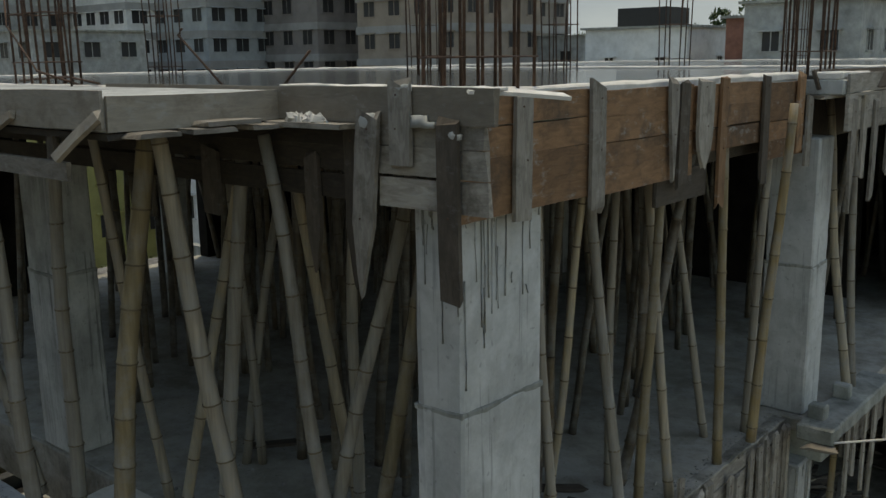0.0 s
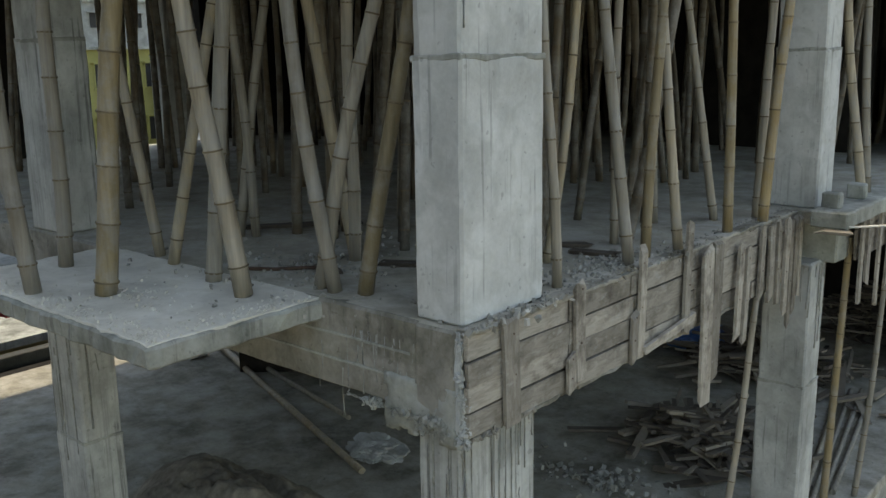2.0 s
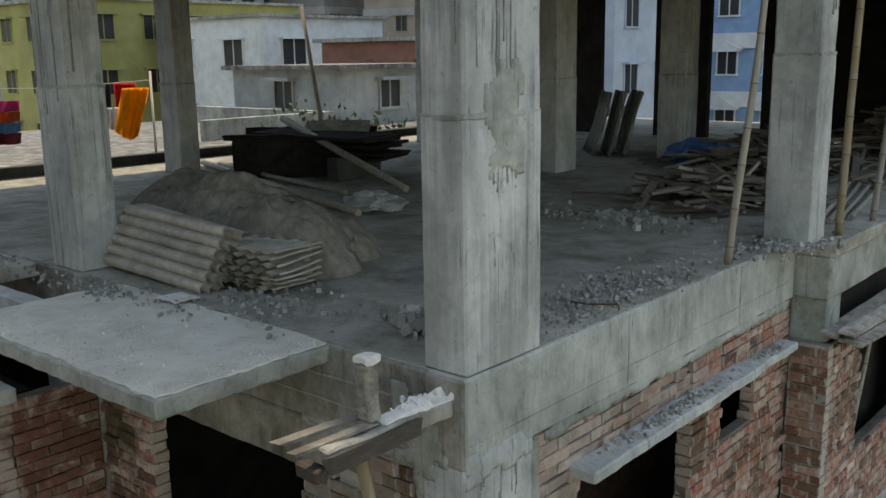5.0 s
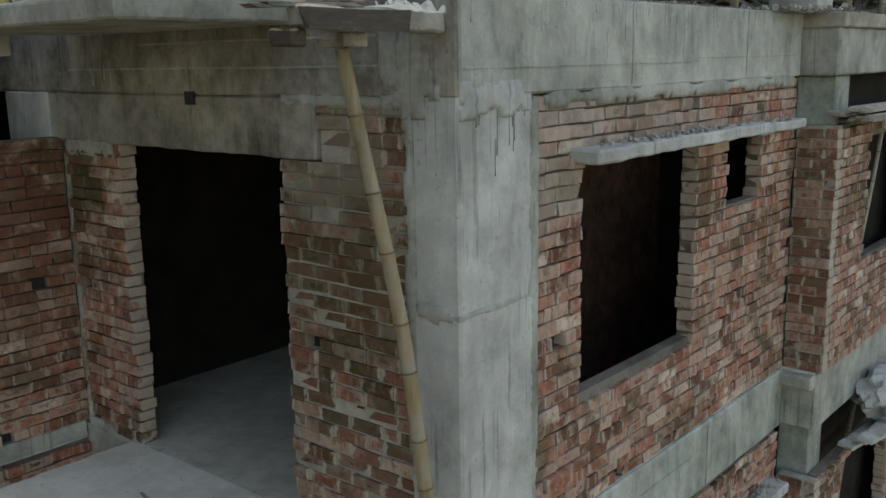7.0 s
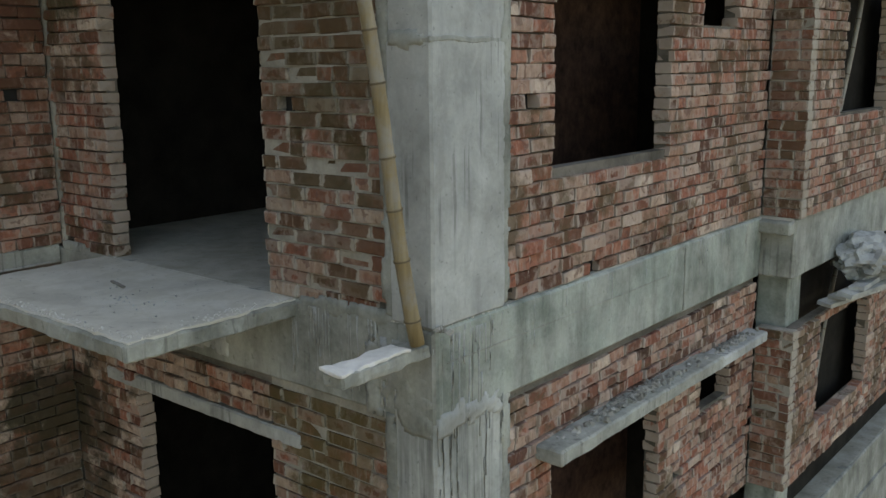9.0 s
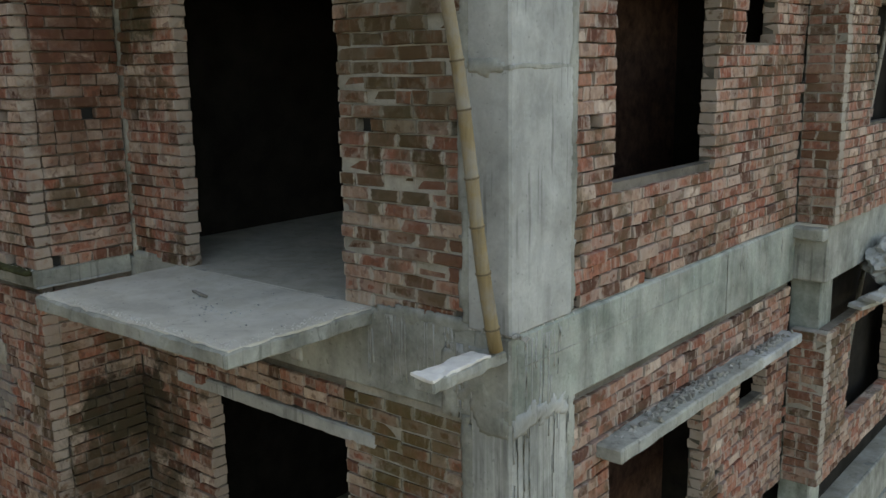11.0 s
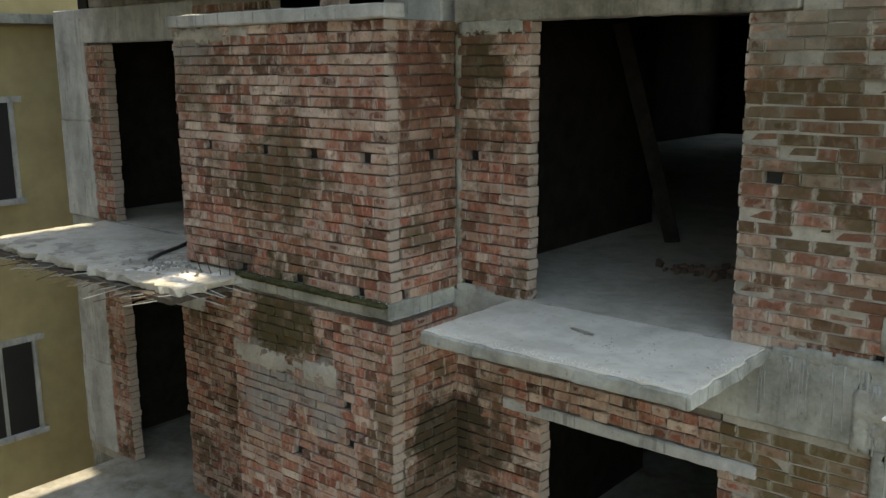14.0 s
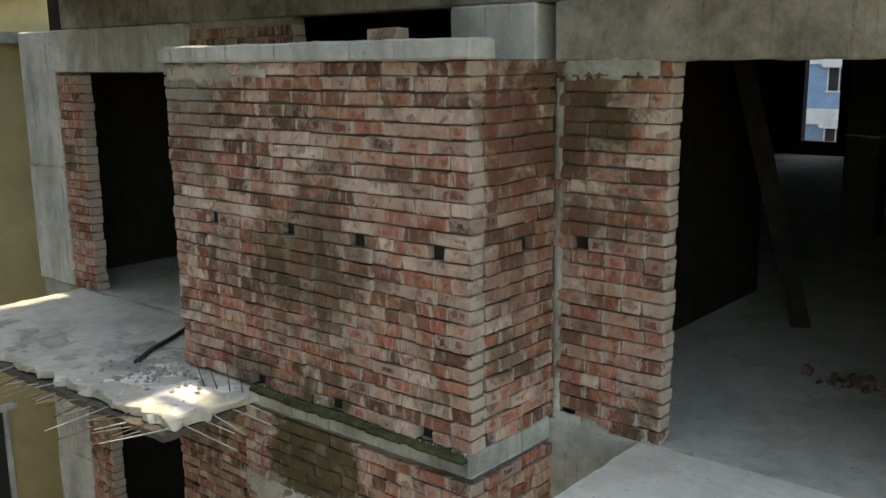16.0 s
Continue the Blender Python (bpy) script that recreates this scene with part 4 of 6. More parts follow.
def drips(axis, a0, a1, out, top, n, longest, seed, mat=DRIP, size=0.0045):
    """Hardened cement runs down a face from a height."""
    rng = random.Random(seed)
    bm = bmesh.new()
    for i in range(n):
        u = a0 + (a1 - a0) * (0.5 + 0.5 * math.sin(rng.uniform(-1.57, 1.57)) * rng.choice((1, 0.6)))
        ln = longest * rng.random() ** 1.8 + 0.04
        start = top - (0 if rng.random() < 0.7 else rng.uniform(0, longest * 0.8))
        r = size * rng.uniform(0.5, 1.2)
        pts, w = [], 0.0
        for k in range(5):
            w += rng.gauss(0, 0.003)
            z = start - ln * k / 4
            pts.append((u + w, out + 0.001, z) if axis == "x" else (out - 0.001, u + w, z))
        tube(bm, pts, [r, r * 0.9, r * 0.8, r * 0.8, r * 1.1], 5)
    thing("cement_runs", bm, mat, "thin dried cement runs down the concrete face", "cement", kind="stuff")


drips("y", 0.06, 0.66, -0.01, ZD - 0.47, 42, 0.75, 1, size=0.004)
drips("x", -0.29, -0.02, 0.04, ZD - 0.47, 14, 0.6, 2)
drips("y", 0.26, 0.5, -0.012, 10.2, 26, 0.9, 3, size=0.006)
drips("y", 0.08, 0.7, 0.0, ZE - 0.5, 24, 0.6, 4, size=0.004)
drips("x", -0.29, -0.02, 0.06, ZE - 0.5, 14, 0.5, 5)
drips("y", 0.02, 0.6, 0.0, ZC - 0.48, 12, 0.3, 6, size=0.004)
drips("y", 0.02, 0.6, 0.0, ZB - 0.5, 26, 0.5, 7, size=0.005)
drips("x", -0.5, -0.02, 0.01, ZB - 0.1, 26, 0.45, 17, CONC, 0.007)
drips("y", 0.02, 0.5, 0.0, ZB - 0.05, 26, 0.5, 18, CONC, 0.008)
drips("x", -4.22, -3.81, 0.03, ZD - 0.47, 16, 1.5, 8, size=0.006)
drips("y", 0.05, 0.34, -3.79, ZD - 0.47, 14, 1.3, 12, size=0.006)
drips("x", -0.2, 0.15, 4.24, ZD - 0.47, 8, 0.5, 9)
drips("y", 4.26, 4.56, 0.17, ZD - 0.47, 14, 0.8, 10)
drips("x", -1.0, -0.02, 0.012, ZD - 0.12, 30, 0.4, 11)
drips("x", -1.1, -0.3, 0.011, ZB - 0.02, 26, 0.42, 21, CONC, 0.006)
drips("x", -1.1, -0.4, 0.011, ZB - 0.02, 16, 0.45, 22, DRIP, 0.005)
drips("x", -3.6, -2.9, 0.011, ZC - 0.05, 16, 0.4, 23, CONC, 0.006)
drips("y", 0.1, 4.1, 0.0, ZB - 0.02, 40, 0.28, 24, CONC, 0.005)
drips("y", 0.1, 4.1, 0.0, ZC - 0.01, 40, 0.25, 25, CONC, 0.005)


# ---- bamboo props ----
def bamboo(base, top, radius, seed, mat, group="bamboo props", label="", rings=True):
    """A bamboo pole with swollen joints, slightly crooked and tapering to the top."""
    rng = random.Random(seed)
    a, b = Vector(base), Vector(top)
    d = b - a
    L = d.length
    side = d.cross(Vector((rng.uniform(-1, 1), rng.uniform(-1, 1), 0.2))).normalized()
    pts, rad = [], []
    joints = []
    u = rng.uniform(0.05, 0.2)
    marks = [0.0]
    while u < L - 0.05:
        marks += [u - 0.012, u, u + 0.012]
        joints.append(u)
        u += rng.uniform(0.24, 0.36)
    marks.append(L)
    amp = rng.uniform(0.005, 0.02)
    ph = rng.uniform(0, 6)
    for m in marks:
        k = m / L
        c = d * k + side * amp * math.sin(k * 7 + ph)
        r = radius * (1.0 - 0.22 * k)
        if any(abs(m - j) < 1e-6 for j in joints):
            r *= 1.13
        pts.append(c)
        rad.append(r)
    bm = bmesh.new()
    tube(bm, pts, rad, 9)
    ob = thing("bamboo_prop", bm, mat, label or "upright bamboo pole propping the slab above", "bamboo prop", group)
    ob.location = a
    if rings == "joined":
        jb = bmesh.new()
        for j in joints:
            c = d * (j / L) + side * amp * math.sin(j / L * 7 + ph)
            r = radius * (1.0 - 0.22 * j / L) * 1.14
            w = d.normalized() * 0.005
            tube(jb, [c - w, c + w], [r, r], 9, False)
        tagged(part("joint", jb, NODE_DARK, ob), "dark ring scars at the bamboo joints", kind="stuff")
    for j in joints if rings is True else ():
        k = j / L
        c = d * k + side * amp * math.sin(k * 7 + ph)
        r = radius * (1.0 - 0.22 * k) * 1.14
        w = d.normalized() * 0.005
        jb = bmesh.new()
        tube(jb, [c - w, c + w], [r, r], 9, False)
        part("joint", jb, NODE_DARK, ob)
    return ob


FRONT = [(-2.31, -0.91, -2.36, -1.03, 0.048), (-2.8, -0.46, -2.77, -0.41, 0.047), (-1.96, -0.68, -1.79, -0.4, 0.062), (-2.58, 0.07, -2.72, -0.2, 0.036),
         (-2.31, 0.0, -1.98, 0.43, 0.038), (-1.32, -0.22, -1.5, -0.51, 0.052), (-1.74, -0.11, -1.58, 0.09, 0.048), (-0.99, 0.14, -1.18, -0.09, 0.042),
         (-1.12, 0.15, -0.69, 0.55, 0.043), (-0.82, 0.23, -0.49, 0.52, 0.045), (-1.46, 0.74, -1.42, 0.77, 0.04), (-2.69, 0.78, -2.41, 1.11, 0.036),
         (-2.58, 0.86, -2.66, 0.75, 0.034), (-2.23, 2.0, -2.19, 2.03, 0.04), (-1.57, 0.86, -1.81, 0.57, 0.041), (-3.4, -0.42, -3.6, -0.9, 0.042)]
SIDE = [(-0.09, 0.97, -0.19, 0.9, 0.03), (-0.46, 1.43, -0.23, 1.57, 0.029), (-0.05, 1.68, -0.29, 1.53, 0.037), (-0.44, 2.16, -0.43, 2.17, 0.031),
        (-0.06, 1.91, -0.02, 2.03, 0.034), (0.0, 2.23, -0.21, 2.1, 0.034), (-0.28, 3.36, -0.64, 3.17, 0.032), (0.02, 2.93, -0.03, 2.91, 0.036),
        (-0.07, 3.62, 0.0, 3.67, 0.035), (0.05, 3.45, 0.2, 3.53, 0.04), (0.26, 4.99, -0.02, 4.89, 0.04), (0.28, 5.1, 0.14, 5.04, 0.036), (-0.57, 2.97, -0.67, 2.92, 0.031)]
for i, (bx, by, tx, ty, r) in enumerate(FRONT):
    bamboo((bx, by, ZD), (tx, ty, 14.73 if ty < -0.1 else 14.7), r, 100 + i, BAMBOO_TAN if i in (2, 9) else BAMBOO_GREY)
for i, (bx, by, tx, ty, r) in enumerate(SIDE):
    bamboo((bx, by, ZD), (tx, ty, ZE - 0.2), r, 130 + i, BAMBOO_TAN if i in (4, 7, 9) else BAMBOO_GREY)
# props deep inside take the darker, shade-toned bamboo
SAMPLES = [bamboo((0, 0, 0), (0, 0, ZE - ZD - 0.16), 0.04 - 0.0015 * i, 200 + i, BAMBOO_SHADED, label="bamboo pole propping the slab above, toned darker for the shade inside", rings="joined") for i in range(8)]
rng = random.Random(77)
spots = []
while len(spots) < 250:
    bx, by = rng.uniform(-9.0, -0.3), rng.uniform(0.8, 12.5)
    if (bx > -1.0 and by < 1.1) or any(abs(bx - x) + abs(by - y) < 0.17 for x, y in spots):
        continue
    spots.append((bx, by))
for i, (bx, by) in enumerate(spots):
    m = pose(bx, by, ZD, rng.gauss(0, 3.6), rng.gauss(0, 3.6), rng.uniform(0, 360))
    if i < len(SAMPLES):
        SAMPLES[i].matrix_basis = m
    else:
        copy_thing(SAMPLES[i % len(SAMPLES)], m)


# ---- formwork of the top slab ----
def board(name, x, y, z, length, width, thick, rot, mat, label, category="board", group="", seed=0, rag=0.02):
    ob = thing(name, plank_bm(length, width, thick, random.Random(seed), rag), mat, label, category, group)
    ob.matrix_world = pose(x, y, z, *rot)
    return ob


FG = "formwork boards"
BROWN = "brown stained formwork board on the slab edge"
GREYB = "weathered grey formwork board nailed along the beam"
BATTEN = "upright weathered wooden batten holding the formwork"


def nails(ob, length, width, thick, seed):
    """Two nail heads near each end of a batten."""
    rng = random.Random(seed)
    for u in (0.1, 0.55):
        bm = bmesh.new()
        x, y = length * u + rng.uniform(-0.02, 0.02), width * rng.uniform(-0.2, 0.2)
        tube(bm, [(x, y, thick - 0.004), (x, y, thick + 0.004)], [0.005, 0.005], 7)
        part("nail", bm, RUST, ob, "rusty nail head")


def batten_side(y, z_top, z_low, width, mat, seed, x=0.085, label=BATTEN, lean=0.0, point=0.0):
    """An upright strip of wood on the side face, hanging from z_top to z_low, with a split lower end."""
    ob = thing("batten", plank_bm(z_top - z_low, width, 0.022, random.Random(seed), 0.035, point=point), mat, label, "batten", FG)
    ob.matrix_world = Matrix(((0, 0, 1, x), (0.0, 1, 0, y), (-1, 0, 0, z_top), (0, 0, 0, 1))) @ pose(0, 0, 0, 0, 0, lean)
    nails(ob, z_top - z_low, width, 0.022, seed)
    return ob


def batten_front(x, z_top, z_low, width, mat, seed, y=-0.085, label=BATTEN, lean=0.0, point=0.0):
    ob = thing("batten", plank_bm(z_top - z_low, width, 0.024, random.Random(seed), 0.03, point=point), mat, label, "batten", FG)
    ob.matrix_world = Matrix(((0, 1, 0, x), (0, 0, -1, y), (-1, 0, 0, z_top), (0, 0, 0, 1))) @ pose(0, 0, 0, 0, 0, lean)
    nails(ob, z_top - z_low, width, 0.024, seed)
    return ob


def board_side(y0, y1, zc, width, mat, seed, x=0.05, tilt=0.0, label=BROWN):
    ob = thing("formwork_board", plank_bm(y1 - y0, width, 0.025, random.Random(seed), 0.008), mat, label, "board", FG)
    ob.matrix_world = Matrix(((0, 0, 1, x), (1, 0, 0, y0), (0, 1, 0, zc), (0, 0, 0, 1))) @ pose(0, 0, 0, 0, 0, tilt)
    return ob


def board_front(x0, x1, zc, width, mat, seed, y=-0.045, tilt=0.0, label=GREYB):
    ob = thing("formwork_board", plank_bm(x1 - x0, width, 0.025, random.Random(seed), 0.01), mat, label, "board", FG)
    ob.matrix_world = Matrix(((1, 0, 0, x0), (0, 0, -1, y), (0, 1, 0, zc), (0, 0, 0, 1))) @ pose(0, 0, 0, 0, 0, tilt)
    return ob


rng = random.Random(9)
# side face of the top slab: four rows of brown boards between battens
for k, zc in enumerate((14.84, 14.7, 14.56, 14.425)):
    for j, (y0, y1) in enumerate(((-0.03, 1.04), (1.05, 2.22), (2.23, 3.32), (3.33, 4.12))):
        if k == 3 and j == 2:
            continue
        board_side(y0, y1 - rng.uniform(0, 0.02), zc + rng.uniform(-0.004, 0.004) - 0.012 * j, 0.136, WOOD_BROWN, 300 + k * 9 + j, 0.045 + rng.uniform(0, 0.006))
for y, zt, zl, w, mat, x in ((0.41, 14.9, 14.33, 0.13, WOOD_GREY, 0.085), (1.06, 14.93, 14.28, 0.13, WOOD_GREY, 0.085), (1.89, 14.93, 14.33, 0.1, WOOD_GREY, 0.09),
                             (2.05, 14.9, 14.3, 0.12, DARKWOOD, 0.08), (2.3, 14.93, 14.4, 0.2, WOOD_GREY, 0.1), (2.6, 14.93, 14.11, 0.1, WOOD_BROWN, 0.085),
                             (3.28, 14.93, 14.2, 0.1, DARKWOOD, 0.085), (3.95, 14.92, 14.35, 0.12, WOOD_BROWN, 0.085), (4.1, 14.75, 14.2, 0.1, WOOD_GREY, 0.1),
                             (4.42, 14.7, 13.85, 0.13, WOOD_GREY, 0.33), (4.6, 14.72, 14.1, 0.09, WOOD_GREY, 0.35), (4.9, 14.7, 13.9, 0.1, WOOD_GREY, 0.35), (5.3, 14.7, 14.05, 0.1, WOOD_GREY, 0.35)):
    batten_side(y, zt, zl, w, mat, int(y * 100), x, lean=rng.uniform(-1.5, 1.5), point={1.89: 0.45, 4.42: 0.5, 2.3: 0.12}.get(y, 0.0))
for j, zc in enumerate((14.84, 14.69, 14.55)):
    board_side(4.25, 7.5, zc, 0.14, WOOD_GREY, 340 + j, 0.325, label=GREYB)
    board_side(7.5, 11.0, zc, 0.14, WOOD_BROWN, 345 + j, 0.325)
board_side(1.84, 2.5, 14.28, 0.2, DARKWOOD, 351, 0.01, 0, "dark plank hanging below the formwork boards")
board("plank", 0.1, 4.2, 14.86, 1.0, 0.16, 0.03, (70, 0, 75), DARKWOOD, "dark plank propped on the slab edge", "plank", FG, 4)
board("plank", 0.12, 4.15, 14.72, 0.55, 0.14, 0.025, (0, -3, 62), WOOD_GREY, "short splintered plank on the formwork", "plank", FG, 5, 0.05)

# front face of the top slab: smooth edge sheet, beam form, box round the column head
board_front(-2.68, 0.31, 14.865, 0.16, PLY, 400, -0.062, 0.1, "long smooth grey edge board of the roof slab")
board_front(-9.2, -2.7, 14.82, 0.19, WOOD_GREY, 402, -0.03, 0, "grey edge board of the roof slab")
# balcony of the roof storey, cast on its formwork over the bamboo props
# left of x = -3.2 it is unseen, lengthened to shade the column
bm = rough_box(-6.2, -1.08, -1.02, -0.005, 14.775, 14.925, 0.15, 0.005, 0.01, 55)
thing("slab_overhang", bm, CONC, "pale cast balcony of the roof slab on formwork", "slab", kind="structure")
deck = holder("formwork_deck", "dark formwork boards under the roof balcony", "formwork", (-6.25, -1.02, 14.742), FG)
for i in range(8):
    part("deck_board", plank_bm(5.18 + rng.uniform(-0.03, 0.03), 0.12, 0.028, random.Random(600 + i), 0.01, 0.0), DARKEST_WOOD, deck).location = (0, 0.06 + i * 0.125, 0)
board_front(-6.25, -1.06, 14.855, 0.17, PLY, 404, -1.023, 0.2, "smooth grey edge board of the roof balcony")
board("formwork_board", -1.075, -1.02, 14.855, 0.98, 0.15, 0.02, (90, 0, 90), PLY, "grey end board of the roof balcony", "board", FG, 405, 0.01)
board_front(-6.25, -1.42, 14.62, 0.085, WOOD_GREY, 403, -1.01, -0.4, "grey rail plank below the roof balcony")
for x in (-5.6, -4.4, -3.0, -2.3, -1.6):
    batten_front(x, 14.76, 14.58, 0.06, DARKWOOD, 61, -0.985)
board("plank", -1.44, -1.05, 14.65, 0.44, 0.05, 0.025, (80, -27, 0), PLY, "short sloping plank end beside the roof balcony", "plank", FG, 6, 0.03)
board("plank", -2.15, -1.05, 14.72, 0.36, 0.04, 0.025, (80, -20, 0), PLY, "short sloping plank end beside the roof balcony", "plank", FG, 7, 0.03)
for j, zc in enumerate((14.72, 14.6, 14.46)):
    board_front(-8.5, -0.5, zc, 0.12, DARKEST_WOOD, 410 + j, 0.03, 0, "very dark formwork board of the front beam")
for y0, y1, z in ((-0.94, -0.75, 14.75), (-0.67, -0.46, 14.752), (-0.6, -0.31, 14.78), (-0.35, -0.14, 14.75)):
    board("plank", -1.0, y0, z, y1 - y0, 0.17, 0.022, (0, 0, 90 + rng.uniform(-4, 4)), WOOD_GREY, "short plank end sticking out under the edge board", "plank", FG, int(-y0 * 90), 0.02)
board("plank", -1.05, -0.12, 14.755, 0.56, 0.15, 0.025, (0, 0, 1), WOOD_GREY, "plank end sticking out with cement lumps on it", "plank", FG, 17, 0.03)
for j, (zc, w) in enumerate(((14.755, 0.13), (14.62, 0.125), (14.475, 0.14))):
    board_front(-0.37, 0.245 + 0.01 * j, zc, w, WOOD_GREY, 420 + j, -0.05, 0.3 * j)
for x, zt, zl, w, mat, ln, pt in ((-0.6, 14.79, 13.97, 0.11, DARKWOOD, 0, 0.3), (-0.395, 14.83, 13.97, 0.135, WOOD_GREY, -5.0, 0.35), (-0.2, 14.97, 14.6, 0.12, WOOD_GREY, 0.5, 0),
                                  (0.075, 14.81, 14.03, 0.115, DARKWOOD, 1.0, 0), (-0.9, 14.6, 14.02, 0.1, DARKWOOD, 1, 0.2), (-1.75, 14.6, 14.2, 0.14, DARKWOOD, 0, 0), (-2.4, 14.62, 14.15, 0.1, DARKWOOD, 0, 0)):
    batten_front(x, zt, zl, w, mat, int(-x * 100) + 50, -0.1 if x > -0.55 else -0.005, lean=ln, point=pt)
for x0, x1, z0, z1, sd in ((-0.46, -0.33, 14.72, 14.83, 431), (-0.26, -0.14, 14.9, 14.96, 432), (-0.14, 0.02, 14.72, 14.83, 433), (0.07, 0.14, 14.7, 14.79, 434)):
    smear(x0, x1, z0 + 0.03, z1, -0.112, CONC, sd, "pale cement splashed over the batten heads", rag=1.1)
board("plank", 0.16, -0.07, 14.93, 0.42, 0.07, 0.016, (10, 4, 32), PALE, "splintered pale lip of the edge board", "plank", FG, 435, 0.04)
bm = rough_box(-1.05, 0.3, -0.075, 0.02, 14.938, 14.952, 0.04, 0.008, 0.003, 436)
thing("cement_crust", bm, PALE, "pale dried cement along the top of the edge board", "cement")

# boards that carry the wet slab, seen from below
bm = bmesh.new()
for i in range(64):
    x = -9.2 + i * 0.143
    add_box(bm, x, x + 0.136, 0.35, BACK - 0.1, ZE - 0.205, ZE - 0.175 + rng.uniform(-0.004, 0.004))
thing("ceiling", bm, DARKEST_WOOD, "dark formwork boards under the wet roof slab", "ceiling", kind="structure")
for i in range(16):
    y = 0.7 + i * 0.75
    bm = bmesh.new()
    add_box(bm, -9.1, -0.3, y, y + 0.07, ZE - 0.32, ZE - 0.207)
    thing("joist", bm, DARKEST_WOOD, "dark wooden joist under the formwork", "joist", "joists")
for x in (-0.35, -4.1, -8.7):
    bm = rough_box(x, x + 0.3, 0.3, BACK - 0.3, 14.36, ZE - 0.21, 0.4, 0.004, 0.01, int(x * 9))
    thing("beam_form", bm, DARKEST_WOOD, "dark boarded beam form", "formwork", FG)

# side face of the middle beam: old grey boards and many hanging strips
for k, zc in enumerate((12.075, 11.945, 11.815, 11.685)):
    y = 0.005
    n = 0
    while y < 4.05:
        ln = min(rng.choice((0.85, 0.7, 1.2, 0.65)), 4.1 - y)
        if ln > 0.12:
            board_side(y, y + ln - 0.012, zc + rng.uniform(-0.006, 0.006), 0.122, WOOD_GREY, 500 + k * 20 + n, 0.045 + rng.uniform(0, 0.012), rng.uniform(-0.4, 0.4), GREYB)
        y += ln
        n += 1
for y, zt, zl, w, x in ((0.3, 12.14, 11.62, 0.12, 0.085), (0.92, 12.22, 11.63, 0.09, 0.085), (0.84, 11.83, 11.62, 0.07, 0.09), (1.6, 12.28, 11.62, 0.07, 0.09), (1.52, 11.9, 11.62, 0.07, 0.09),
                        (2.17, 12.34, 11.62, 0.07, 0.1), (2.4, 12.14, 11.09, 0.14, 0.12), (2.6, 12.14, 11.2, 0.13, 0.1), (2.95, 12.08, 11.4, 0.07, 0.11), (3.05, 12.05, 11.36, 0.06, 0.12),
                        (3.35, 12.12, 11.6, 0.07, 0.1), (3.5, 12.14, 11.55, 0.08, 0.1), (3.62, 12.13, 11.48, 0.06, 0.11), (3.78, 12.12, 11.4, 0.08, 0.12), (3.9, 12.1, 11.25, 0.06, 0.1),
                        (4.0, 12.12, 11.35, 0.07, 0.1), (4.06, 12.1, 11.5, 0.06, 0.11), (4.75, 12.05, 11.3, 0.07, 0.38), (4.9, 12.05, 11.45, 0.09, 0.38), (5.2, 12.05, 11.2, 0.06, 0.39),
                        (5.5, 12.05, 11.3, 0.08, 0.38), (5.9, 12.05, 11.45, 0.07, 0.38), (6.3, 12.05, 11.25, 0.08, 0.38)):
    batten_side(y, zt, zl, w, WOOD_GREY, int(y * 70) + 3, x, lean=rng.uniform(-2.5, 2.5), label="splintered grey wooden strip hanging from the formwork")
for k, zc in enumerate((12.0, 11.87, 11.74)):
    board_side(4.7, 8.5, zc, 0.125, WOOD_GREY, 560 + k, 0.335, 0, GREYB)
board_side(1.6, 2.25, 11.66, 0.05, WOOD_GREY, 590, 0.11, 6, "thin broken stick caught on the formwork")

def crust(bm, a, b, n, size, spread, seed):
    """Ragged flakes of spilt cement that cling together along an edge from a to b."""
    rng = random.Random(seed)
    a, b = Vector(a), Vector(b)
    for i in range(n):
        k = rng.random()
        lump = max(0.0, 0.55 + 1.3 * noise.noise(Vector((k * 9.0, seed * 3.7, 0.0))))
        s = size * rng.uniform(0.4, 1.3) * (0.5 + lump)
        at = a.lerp(b, k) + Vector((rng.gauss(0, 1), rng.gauss(0, 1), rng.gauss(0, 1))) * spread * (0.4 + lump)
        m = Matrix.Translation(at) @ Euler((rng.uniform(0, 6), rng.uniform(0, 6), rng.uniform(0, 6))).to_matrix().to_4x4()
        for v in add_box(bm, -s / 2, s / 2, -s * 0.4, s * 0.4, -s * 0.22, s * 0.22):
            v.co = m @ (v.co * rng.uniform(0.6, 1.2))


bm = rough_box(-0.02, 0.085, 0.02, 4.1, ZD - 0.015, ZD + 0.006, 0.03, 0.013, 0.004, 411)
crust(bm, (0.06, 0.0, ZD), (0.06, 4.0, ZD), 800, 0.014, 0.011, 3)
thing("cement_crust", bm, WEATHERED, "ragged cement crust along the formwork top", "cement")
bm = rough_box(0.0, 0.032, -0.006, 0.02, 11.64, 12.13, 0.014, 0.014, 0.004, 412)
crust(bm, (0.03, -0.006, 11.56), (0.03, 0.0, 12.14), 520, 0.0125, 0.007, 5)
crust(bm, (0.05, 0.015, 11.58), (0.05, 0.0, 11.82), 240, 0.014, 0.011, 6)
thing("cement_crust", bm, CONC, "ragged cement beard down the beam corner", "cement")
bm = rough_box(0.03, 0.075, 0.05, 4.05, 11.6, 11.625, 0.03, 0.014, 0.004, 413)
crust(bm, (0.07, 0.02, 11.612), (0.07, 2.3, 11.612), 360, 0.013, 0.005, 7)
thing("cement_crust", bm, WEATHERED, "ragged cement edge under the formwork boards", "cement")

